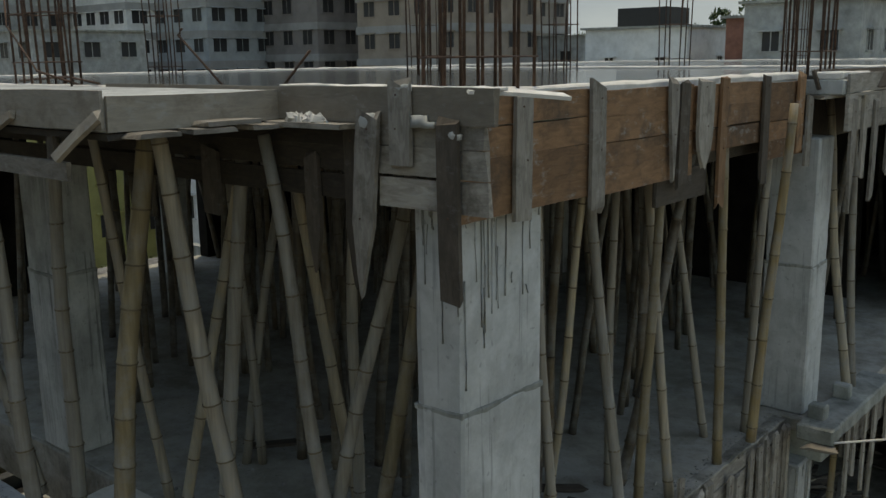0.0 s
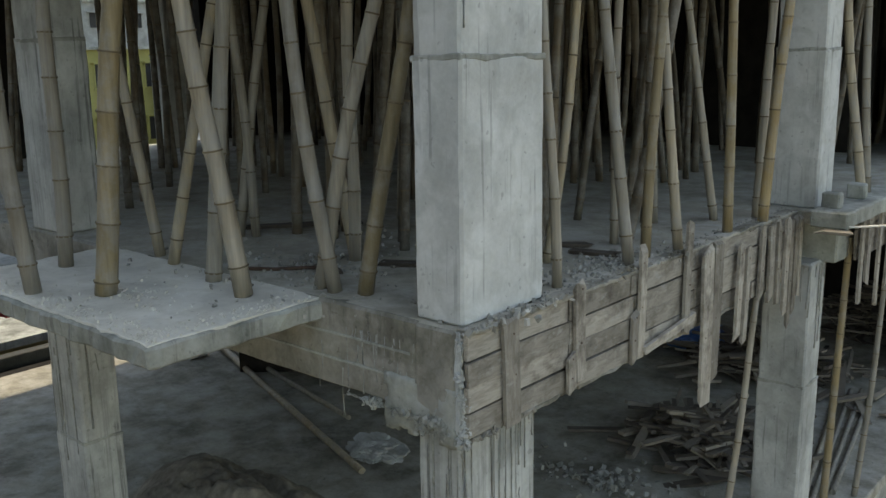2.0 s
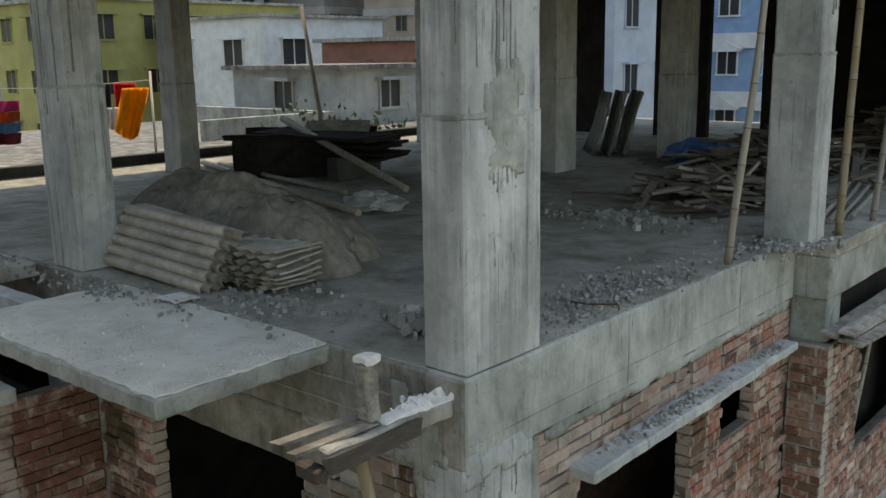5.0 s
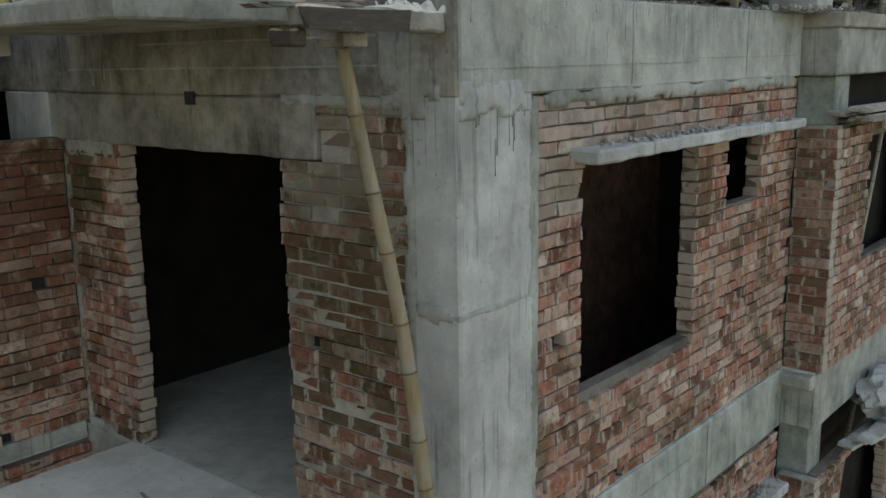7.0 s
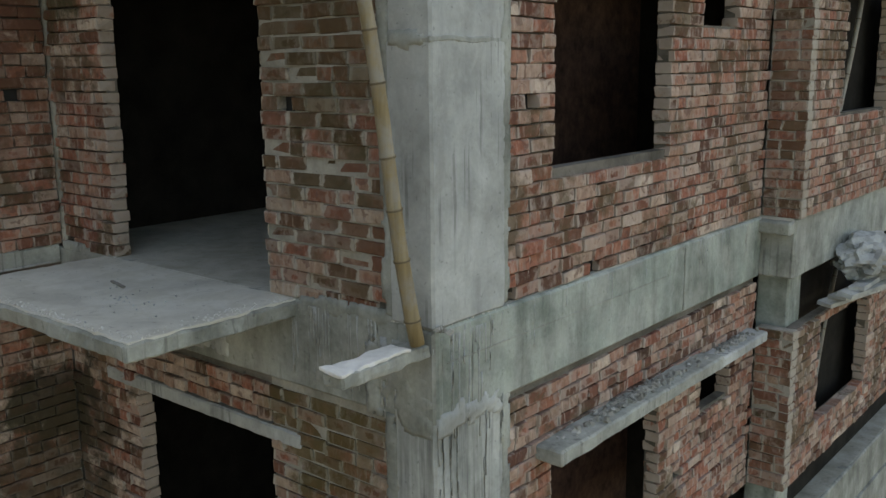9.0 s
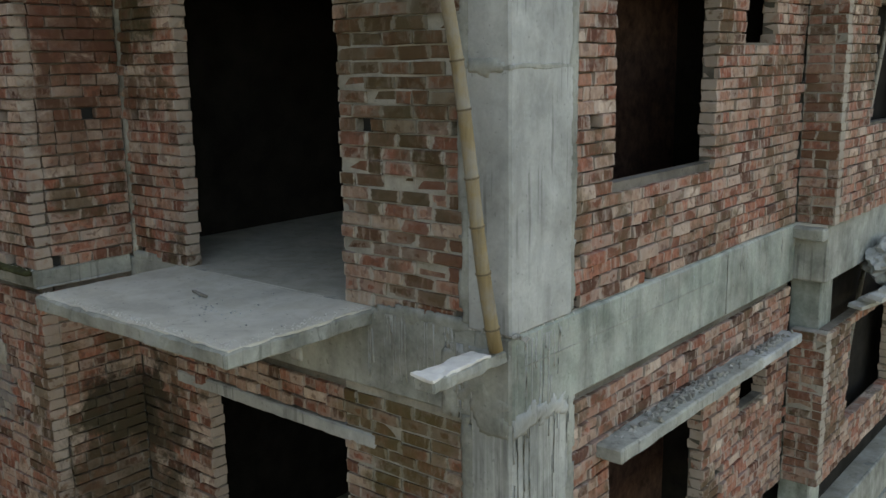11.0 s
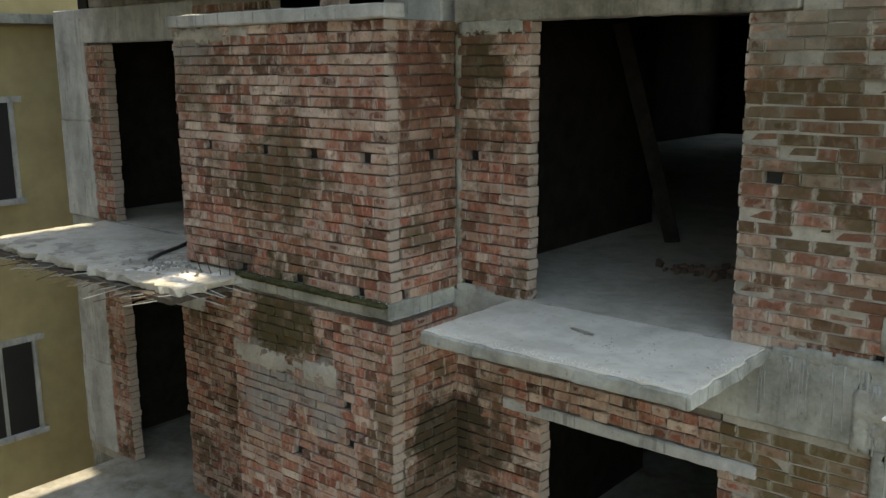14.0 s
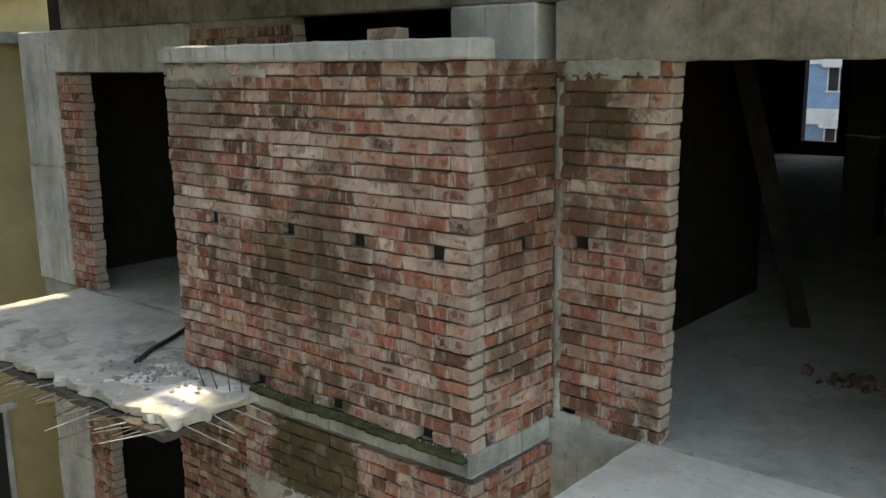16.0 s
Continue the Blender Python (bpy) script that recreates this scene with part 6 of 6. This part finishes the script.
# the white of the sunlit stub top is put into this cap
bm = rough_box(-0.155, -0.015, -0.65, -0.16, 6.026, 6.044, 0.022, 0.018, 0.004, 98)
thing("plaster_cap", bm, PALE, "pale cap on the stub, its sunlit top painted white", "cement")

# ---- broken balcony: bars, hose, weeds ----
rng = random.Random(12)
for i in range(16):
    x = -9.0 + i * 0.23
    bm = bmesh.new()
    ln = rng.uniform(0.15, 0.55)
    tube(bm, [(x, -1.4, 6.04), (x + rng.uniform(-0.06, 0.02), -1.5 - ln, 6.02 + rng.uniform(-0.06, 0.05))], [0.0045] * 2, 5)
    thing("rebar", bm, CONC if i % 3 == 0 else RUST, "reinforcing bar sticking out of the broken slab edge", "rebar", "bars in the broken edge")
for i in range(5):
    y = -1.4 + i * 0.12
    bm = bmesh.new()
    ln = rng.uniform(0.2, 0.5)
    tube(bm, [(-5.7, y, 6.05), (-5.5 + ln, y + rng.uniform(-0.05, 0.03), 6.03 + rng.uniform(-0.04, 0.03))], [0.0045] * 2, 5)
    thing("rebar", bm, CONC, "reinforcing bar sticking out of the broken slab edge", "rebar", "bars in the broken edge")
mat_root = holder("reed_mat", "mat of thin split bamboo sticks under the broken slab edge", "mat", (-7.4, -1.35, 6.0))
bm = rough_box(-1.85, 1.85, -0.2, 0.45, -0.03, 0.015, 0.05, 0.012, 0, 133)
part("matting", bm, DARKWOOD, mat_root)
for i in range(46):
    x = -1.8 + i * 0.078
    bm = bmesh.new()
    a = rng.gauss(0, 0.22) + 0.35
    ln = rng.uniform(0.15, 0.42)
    z = rng.uniform(-0.02, 0.012)
    tube(bm, [(x + 0.2 * a, 0.18, z), (x, -0.1, z), (x - a * ln, -0.14 - ln * 0.8, z + rng.uniform(-0.05, 0.02))], [0.006, 0.006, 0.004], 5)
    part("stick", bm, BAMBOO_TAN if i % 3 else CONC, mat_root)
for i in range(4):
    bm = bmesh.new()
    x, y = -5.9 + 0.1 * i, -0.98 + 0.03 * i
    tube(bm, [(x, y, 6.09), (x + rng.uniform(-0.1, 0.06), y - 0.04, 6.25 + rng.uniform(0, 0.1))], [0.005, 0.003], 5)
    thing("rebar", bm, RUST, "thin bent bar standing at the slab end", "rebar", "bars in the broken edge")
bm = bmesh.new()
tube(bm, [(-7.22, -0.15, 6.2), (-7.18, -0.22, 6.12), (-7.05, -0.45, 6.11), (-6.9, -0.75, 6.11), (-6.72, -1.0, 6.11)], [0.02] * 5, 8)
thing("hose", bm, DARK, "black rubber hose lying on the balcony slab", "hose")
# the hall's gloom is put into this plank's black colour
board("plank", -3.2, 2.9, ZB, 2.3, 0.15, 0.04, (75, -75, 215), DARK_BOARD, "plank leaning inside the hall, painted black for the gloom there", "plank", "", 33)
board("stick", -2.3, -0.42, ZB + 0.006, 0.22, 0.02, 0.012, (0, 0, -12), WOOD_GREY, "small stick lying on the balcony slab", "stick", "", 34)
ob = new("brick", STRETCHERS[1])
tagged(ob, "loose red brick lying on the ledge", "brick")
ob.location = (-4.55, -0.55, 8.427)


# ---- waste by the far side wall ----
rng = random.Random(21)
for i in range(7):
    board("plank", 0.26 + 0.07 * (i % 4) + rng.uniform(0, 0.04), 4.5 + rng.uniform(0, 0.3), 8.21 + 0.034 * (i // 2), 2.4, 0.14, 0.03, (rng.uniform(-10, 10), 0, 88 + rng.uniform(-4, 4)), WOOD_GREY, "grey plank in a bundle on the wall top", "plank", "planks on the wall", 950 + i)
for i in range(5):
    board("plank", 0.35 + 0.06 * i, 5.1 + rng.uniform(0, 0.2), 5.2 + 0.04 * i, 2.2, 0.14, 0.04, (rng.uniform(-10, 10), 0, 84 + rng.uniform(-6, 6)), CONC, "cement-covered plank on the lower wall top", "plank", "planks on the lower wall", 970 + i)
bm = bmesh.new()
bmesh.ops.create_icosphere(bm, subdivisions=4, radius=1)
for v in bm.verts:
    v.co += v.co.normalized() * (0.35 * noise.noise(v.co * 2.6) + 0.12 * noise.noise(v.co * 8))
    v.co = Vector((0.5 + v.co.x * 0.3, 5.95 + v.co.y * 0.5, 5.55 + v.co.z * 0.22))
thing("cement_sacks", bm, CONC, "heap of grey cement sacks and sheeting", "sacks")
bamboo((0.12, 5.6, ZB), (0.1, 6.5, 8.1), 0.03, 906, BAMBOO_GREY, "", "grey bamboo pole standing behind the window opening")
bamboo((0.12, 5.5, ZA + 0.6), (0.1, 6.3, 5.4), 0.03, 907, BAMBOO_GREY, "", "grey bamboo pole behind the lower window opening")

# pale coat painted for the sunlit broken balcony corner, black blocks for the shaded front beam pockets
smear(-6.75, -5.6, -1.46, -0.8, ZB - 0.012, PALE, 41, "pale coat on the broken slab corner, sunlight put into its white", "z", 0.9)
smear(-7.6, -6.3, -1.4, -0.5, ZB - 0.012, MORTAR_PALE, 42, "grey dried mortar spilled over the broken slab", "z", 1.2)
smear(-9.1, -7.4, -1.45, -0.9, ZB - 0.012, MORTAR_PALE, 43, "grey dried mortar spilled over the broken slab", "z", 1.2)
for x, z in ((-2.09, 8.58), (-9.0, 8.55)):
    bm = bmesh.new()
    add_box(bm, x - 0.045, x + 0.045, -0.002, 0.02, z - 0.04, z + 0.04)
    thing("beam_pocket", bm, DARK, "scaffold pocket in the beam as a black block, its shade painted", "pocket", kind="structure")
for x0, x1, y0, y1, z, n, sd in ((-3.1, -1.1, -1.07, -1.0, ZB, 160, 1), (-1.2, -1.07, -1.05, 0.0, ZB, 90, 2), (-3.2, -1.05, -1.08, -0.85, ZC, 260, 3), (-1.2, -1.02, -1.0, 0.0, ZC, 120, 4),
                                 (-3.1, -1.0, -1.0, -0.85, ZD, 240, 5), (-1.15, -0.97, -1.0, 0.0, ZD, 140, 6), (-0.09, -0.01, 0.7, 4.2, ZD, 300, 7), (-0.12, -0.01, 0.7, 4.2, ZC, 300, 8),
                                 (-0.3, 0.0, 0.0, 0.06, ZB, 60, 9), (-0.05, 0.0, 0.05, 0.65, ZB, 60, 10), (-5.6, -3.75, -0.8, -0.78, ZB + 0.02, 90, 11)):
    rg = random.Random(sd)
    bm = bmesh.new()
    for i in range(n):
        q = rg.uniform(0.003, 0.01) if z < 9 else rg.uniform(0.004, 0.014)
        m = pose(rg.uniform(x0, x1), rg.uniform(y0, y1), z + q * 0.25, rg.uniform(0, 360), rg.uniform(0, 360), rg.uniform(0, 360))
        add_box(bm, -q / 2, q / 2, -q * 0.4, q * 0.4, -q * 0.3, q * 0.3, m)
    thing("mortar_crumbs", bm, PALE if abs(z - ZB) < 0.05 else (FLOOR_PALE if y0 < -0.5 else RUBBLE), "pale mortar crumbs along the slab edge", "rubble", kind="stuff")

# ---- neighbours ----
def block(name, label, x0, x1, y0, y1, z1, wall_mat, floors, faces, seed, win=(1.1, 1.2), roof_mat=None, gap=2.6, hood=False, bands=None, z0=0.0, skip=0.0):
    """A neighbouring house: walls, roof, floor bands, and framed windows on the sides that show."""
    rng = random.Random(seed)
    cx, cy = (x0 + x1) / 2, (y0 + y1) / 2
    base = holder(name, label, "house", (cx, cy, z0))
    bm = bmesh.new()
    add_box(bm, x0 - cx, x1 - cx, y0 - cy, y1 - cy, 0, z1 - z0)
    part("wall", bm, wall_mat, base)
    bm = bmesh.new()
    add_box(bm, x0 - cx - 0.25, x1 - cx + 0.25, y0 - cy - 0.25, y1 - cy + 0.25, z1 - z0, z1 - z0 + 0.14)
    part("roof", bm, roof_mat or CONC_DARK, base)
    h = (z1 - z0) / floors
    if bands:
        for f in range(1, floors + 1):
            bm = bmesh.new()
            add_box(bm, x0 - cx - 0.12, x1 - cx + 0.12, y0 - cy - 0.12, y1 - cy + 0.12, f * h - 0.75, f * h - 0.003)
            part("band", bm, bands, base)
    for face in faces:
        lo, hi = (y0 - cy, y1 - cy) if face == "E" else (x0 - cx, x1 - cx)
        n = max(1, int((hi - lo) / gap))

        def put(bm, a, b, c, d, inn, out):
            if face == "E":
                add_box(bm, x1 - cx - inn, x1 - cx + out, a, b, c, d)
            else:
                add_box(bm, a, b, y0 - cy - out, y0 - cy + inn, c, d)

        for f in range(floors):
            for i in range(n):
                if rng.random() < skip:
                    continue
                u = lo + (hi - lo) * (i + 0.5) / n
                zb = f * h + h * 0.3
                w = win[0] / 2
                fr = bmesh.new()
                for a, b, c, d, o in ((u - w - 0.07, u - w, zb, zb + win[1], 0.05), (u + w, u + w + 0.07, zb, zb + win[1], 0.05),
                                      (u - 0.03, u + 0.03, zb, zb + win[1], 0.03), (u - w - 0.12, u + w + 0.12, zb - 0.08, zb, 0.1),
                                      (u - w - 0.2, u + w + 0.2, zb + win[1], zb + win[1] + 0.09, 0.05 if wall_mat is YELLOW else 0.35)):
                    put(fr, a, b, c, d, 0.02, o)
                if hood:
                    top = zb + win[1] + 0.09
                    vs = [fr.verts.new(p) for p in (((u - w - 0.35), y0 - cy - 0.3, top), ((u + w + 0.35), y0 - cy - 0.3, top), (u, y0 - cy - 0.3, top + 0.45),
                                                    ((u - w - 0.35), y0 - cy, top), ((u + w + 0.35), y0 - cy, top), (u, y0 - cy, top + 0.45))]
                    for q in ((0, 1, 2), (3, 5, 4), (0, 2, 5, 3), (1, 4, 5, 2), (0, 3, 4, 1)):
                        fr.faces.new([vs[k] for k in q])
                wo = part("window", fr, WHITE if hood else CONC if wall_mat is YELLOW else wall_mat, base)
                pb = bmesh.new()
                put(pb, u - w, u + w, zb, zb + win[1], 0.05, 0.012)
                part("pane", pb, DARK, wo)
    return base


# the yellow house close to the site
block("house", "yellow plastered house with dark windows beside the site", -19, -13, -4.1, 4.4, 8.56, YELLOW, 3, "E", 1, (1.0, 1.45), gap=5.0, z0=-2.6)
block("roof_room", "yellow roof room on the neighbouring house", -19, -15.5, -3.0, 4.0, 11.0, YELLOW, 1, "E", 11, (1.2, 1.6), z0=8.7, gap=3.0)
# low flat roof with its parapets
base = block("house", "low neighbouring house with a weathered flat roof", -24, -10.8, 4.6, 20.0, 8.55, GREYWALL, 3, "", 2, roof_mat=ROOFSHEET)
for x0, x1, y0, y1, z in ((-24, -16.5, 14.0, 14.25, 9.2), (-16.7, -16.5, 10.0, 14.0, 9.2), (-24, -10.95, 19.6, 19.85, 9.3)):
    bm = rough_box(x0, x1, y0, y1, 8.692, z, 0.5, 0.01, 0.01, int(x0))
    thing("parapet", bm, CONC_DARK, "dark weathered parapet on the neighbouring roof", "parapet", kind="structure")
# shade on the wall's near face is put into its black colour
bm = rough_box(-10.5, -10.3, 1.1, 20.0, 0, 9.22, 0.6, 0.012, 0.01, 77)
thing("wall_neighbour", bm, SHADE_CONC, "boundary wall of the neighbouring house, black for its shaded face", "wall", kind="structure")
block("shed", "low grey roof room on the neighbouring roof", -22, -17, 15, 19, 10.3, GREYWALL, 1, "ES", 12, (0.8, 0.8), z0=8.69, roof_mat=ROOFSHEET)
block("house", "blue and white painted house with gabled window hoods", -26, -2, 42, 52, 14.4, BLUE, 5, "S", 3, (1.0, 1.1), gap=2.4, hood=True, bands=WHITE)
block("house", "pale blue house behind the site", -27, -17, 30, 38, 13.6, plain("pale_blue_paint", (0.42, 0.48, 0.55), 0.85, 0.12, 1.0), 5, "ES", 13, (1.0, 1.2))
block("house", "white plastered house with dark windows", -40, -32, 24, 32, 12.5, WHITE, 4, "ES", 14, (1.4, 1.2), gap=4)
block("house", "olive painted house with a flat roof", -50, -41, 20, 34, 13.6, OLIVE, 5, "ES", 15)
block("shed", "small red brick roof hut", -25, -21, 21.5, 25, 11.2, REDWALL, 4, "ES", 16, (1.2, 1.2), gap=3)


PALE_BAND = plain("floor_band_far", (0.27, 0.27, 0.26), 0.9, 0.2, 0.6)


def toward(px, dist):
    """A place at the given distance towards a bearing counted from the first view's left edge in 1568 steps."""
    a = 0.7099 - math.atan((px - 784) / 1640)
    return 2.6 - dist * math.sin(a), -3.1 + dist * math.cos(a)


for name, label, px, dist, w, d, z1, mat, floors, win in (
        ("apartment_building", "grey unfinished apartment building far behind", 580, 104, 12, 12, 28, plain("bare_concrete_far", (0.2, 0.185, 0.175), 0.9, 0.2, 0.6), 9, (1.4, 1.4)),
        ("apartment_building", "pale grey apartment building far behind", 400, 108, 16, 14, 27, plain("pale_plaster_far", (0.3, 0.33, 0.34), 0.9, 0.2, 0.6), 9, (1.6, 1.3)),
        ("apartment_building", "pale apartment building with dark windows", 270, 112, 14, 12, 30, WHITE, 10, (1.8, 1.3)),
        ("house", "low white house in the distance", 100, 90, 16, 10, 17.5, GREYWALL, 6, (1.4, 1.2)),
        ("apartment_building", "pale grey apartment building far behind", 30, 120, 20, 12, 30, GREYWALL, 10, (1.6, 1.3)),
        ("apartment_building", "grey apartment building behind the starter bars", 700, 116, 12, 12, 29, GREYWALL, 9, (1.5, 1.3)),
        ("apartment_building", "tan apartment building behind the starter bars", 895, 98, 9, 10, 27, plain("dull_tan_far", (0.22, 0.2, 0.175), 0.9, 0.2, 0.6), 9, (1.4, 1.3)),
        ("apartment_building", "tan unfinished building far behind the roof", 800, 92, 13, 12, 27, plain("tan_far", (0.26, 0.22, 0.18), 0.9, 0.2, 0.6), 9, (1.4, 1.4)),
        ("house", "white roof room on a distant house", 1160, 62, 7, 6, 16.6, WHITE, 5, (0.6, 0.6)),
        ("house", "grey low house on the skyline", 1010, 95, 8, 8, 16.8, GREYWALL, 5, (1.2, 1.0)),
        ("house", "red brick house on the skyline", 1345, 58, 3.0, 4, 17.0, REDWALL, 5, (0.8, 1.0)),
        ("house", "dark grey house on the skyline", 1440, 55, 6, 6, 17.6, GREYWALL, 5, (0.9, 1.0)),
        ("house", "long grey house on the skyline", 1250, 120, 14, 10, 16.5, GREYWALL, 5, (1.2, 1.0))):
    x, y = toward(px, dist)
    block(name, label, x - w / 2, x + w / 2, y - d / 2, y + d / 2, z1, mat, floors, "ES", int(px), win, gap=2.7, skip=0.15, bands=PALE_BAND if name == "apartment_building" else None)
x, y = toward(1170, 62)
bm = bmesh.new()
add_box(bm, x - 2.2, x + 1.2, y - 2, y + 1, 16.74, 17.9)
thing("water_tank", bm, DARK, "dark square water tank on a white roof room", "water tank")


def tree(px, dist, z0, h, r, seed):
    rng = random.Random(seed)
    x, y = toward(px, dist)
    base = holder("tree", "green broadleaf tree on the skyline", "tree", (x, y, 0), "skyline trees")
    bm = bmesh.new()
    tube(bm, [(0, 0, 0), (0.2, 0, z0 * 0.6), (0, 0.2, z0 + h * 0.5)], [0.35, 0.28, 0.08], 8)
    for i in range(6):
        a = rng.uniform(0, 6.28)
        tube(bm, [(0, 0.1, z0 + h * rng.uniform(0, 0.3)), (r * 0.7 * math.cos(a), r * 0.7 * math.sin(a), z0 + h * rng.uniform(0.4, 0.9))], [0.12, 0.03], 6)
    part("trunk", bm, plain("bark", (0.09, 0.07, 0.05), 0.9), base)
    bm = bmesh.new()
    clumps = [(Vector((rng.gauss(0, r * 0.5), rng.gauss(0, r * 0.5), z0 + h * rng.uniform(0.15, 1.0))), r * rng.uniform(0.25, 0.45)) for _ in range(16)]
    for i in range(2600):
        c, cr = rng.choice(clumps)
        d = Vector((rng.gauss(0, 1), rng.gauss(0, 1), rng.gauss(0, 1))).normalized() * cr * rng.uniform(0.5, 1.1)
        m = Matrix.Translation(c + d) @ Euler((rng.uniform(0, 6), rng.uniform(0, 6), rng.uniform(0, 6))).to_matrix().to_4x4()
        s = rng.uniform(0.12, 0.26)
        bm.faces.new([bm.verts.new(m @ Vector(p)) for p in ((-s, 0, 0), (0, -s * 0.5, 0.02), (s, 0, 0), (0, s * 0.5, 0.02))])
    part("crown", bm, LEAF, base)


tree(1335, 75, 15.0, 3.4, 2.2, 1)
tree(1490, 70, 15.0, 3.6, 2.4, 2)
tree(1275, 130, 14.0, 3.5, 4, 3)
tree(1050, 150, 13.5, 3.5, 5, 4)


# ---- washing on the neighbour's roof ----
def cloth(x, y, z, w, h, turn, mat, label, seed, lean=0.0):
    rng = random.Random(seed)
    bm = bmesh.new()
    nx, nz = 18, 14
    ph = rng.uniform(0, 6)
    rows = []
    for k in range(nz + 1):
        v = k / nz
        rows.append([bm.verts.new(((i / nx - 0.5) * w * (1 - 0.12 * v) + lean * v, 0.05 * math.sin(i / nx * 11 + ph) * (0.3 + v) + 0.03 * math.sin(i / nx * 23 + v * 3), -v * h * (1 - 0.08 * math.sin(i / nx * 5 + ph)))) for i in range(nx + 1)])
    for a, b in zip(rows, rows[1:]):
        for i in range(nx):
            f = bm.faces.new((a[i], a[i + 1], b[i + 1], b[i]))
            f.smooth = True
    bmesh.ops.solidify(bm, geom=bm.faces[:], thickness=0.004)
    ob = thing("washing", bm, mat, label, "cloth", "washing on the line")
    ob.matrix_world = pose(x, y, z, 0, 0, turn)
    return ob


cloth(-11.0, 4.3, 10.32, 0.34, 0.62, 55, DARK, "black cloth hanging on a washing line", 1)
cloth(-10.8, 4.62, 10.32, 0.34, 0.55, 55, plain("red_cloth", (0.5, 0.02, 0.03), 0.8, 0.15), "red cloth hanging on a washing line", 2)
cloth(-10.45, 4.6, 10.25, 0.42, 0.75, 55, plain("orange_cloth", (0.75, 0.28, 0.01), 0.8, 0.12), "orange cloth blown on a washing line", 3, -0.2)
cloth(-10.75, 4.35, 9.95, 0.34, 0.35, 55, plain("white_cloth", (0.65, 0.62, 0.62), 0.8, 0.15), "white and pink cloth hanging on a line", 4)
for i, c in enumerate(((0.5, 0.04, 0.2), (0.5, 0.1, 0.03), (0.1, 0.25, 0.4), (0.2, 0.03, 0.04))):
    cloth(-11.5 - 0.01 * i, 2.92, 10.1 - i * 0.16, 0.6, 0.17, 55, plain("striped_cloth", c, 0.8, 0.2), "striped coloured cloth on a washing line", 10 + i)
bm = bmesh.new()
tube(bm, [(-11.8, 2.4, 10.3), (-11.2, 3.6, 10.27), (-10.5, 4.9, 10.36)], [0.006] * 3, 5)
tube(bm, [(-10.5, 4.9, 8.6), (-10.5, 4.9, 10.5)], [0.02] * 2, 6)
tube(bm, [(-11.8, 2.4, 8.2), (-11.8, 2.4, 10.5)], [0.02] * 2, 6)
thing("washing_line", bm, PALE, "washing line between two thin posts", "washing line")

# plants on the roof
rng = random.Random(5)
bm = bmesh.new()
for i in range(700):
    x, y = -12.5 + rng.gauss(0, 0.35), 11 + rng.gauss(0, 0.9)
    if rng.random() < 0.3:
        x, y = -17 + rng.gauss(0, 0.4), 13.4 + rng.gauss(0, 0.3)
    z = 8.7 + abs(rng.gauss(0, 0.3))
    m = pose(x, y, z, rng.uniform(0, 360), rng.uniform(0, 360), rng.uniform(0, 360))
    s = rng.uniform(0.05, 0.12)
    bm.faces.new([bm.verts.new(m @ Vector(p)) for p in ((-s, 0, 0), (0, -s * 0.5, 0.01), (s, 0, 0), (0, s * 0.5, 0.01))])
thing("plants", bm, LEAF, "green weeds growing on the old roof", "plants", kind="stuff")

# post beside the far doorway
bm = rough_box(-7.62, -7.52, 0.14, 0.22, ZB, 8.2, 0.2, 0.004, 0.008, 5)
thing("door_post", bm, WOOD_GREY, "grey wooden post standing in the far doorway", "post")

# pale grey cloud bank far behind the skyline
m, nt, b = mat_new("cloud_bank")
nt.nodes.remove(b)
em = nt.nodes.new("ShaderNodeEmission")
cl = ramp(nt, noise_tex(nt, coords(nt, (1, 1, 2.5)), 0.006, 5, 0.55), [(0.35, (0.24, 0.31, 0.42)), (0.65, (0.33, 0.41, 0.52))])
nt.links.new(cl, em.inputs["Color"])
nt.links.new(em.outputs[0], nt.nodes["Material Output"].inputs["Surface"])
bm = bmesh.new()
ring = [(700 * math.sin(a * 0.05), 700 * math.cos(a * 0.05)) for a in range(-34, 13)]
low = [bm.verts.new((x, y, -20)) for x, y in ring]
high = [bm.verts.new((x, y, 230)) for x, y in ring]
for i in range(len(ring) - 1):
    bm.faces.new((low[i], low[i + 1], high[i + 1], high[i]))
thing("backdrop", bm, m, "pale grey cloud bank on the horizon", "sky", kind="structure")

# unseen plain wall, added behind the view to cut skylight on the front faces
bm = bmesh.new()
add_box(bm, -32, 0.5, -16, -11.5, 0, 22)
thing("wall_south", bm, plain("grey_brown_plaster", (0.2, 0.19, 0.175), 0.9, 0.3, 1.5), "unseen plain wall added to block skylight from the south", "wall", kind="structure")
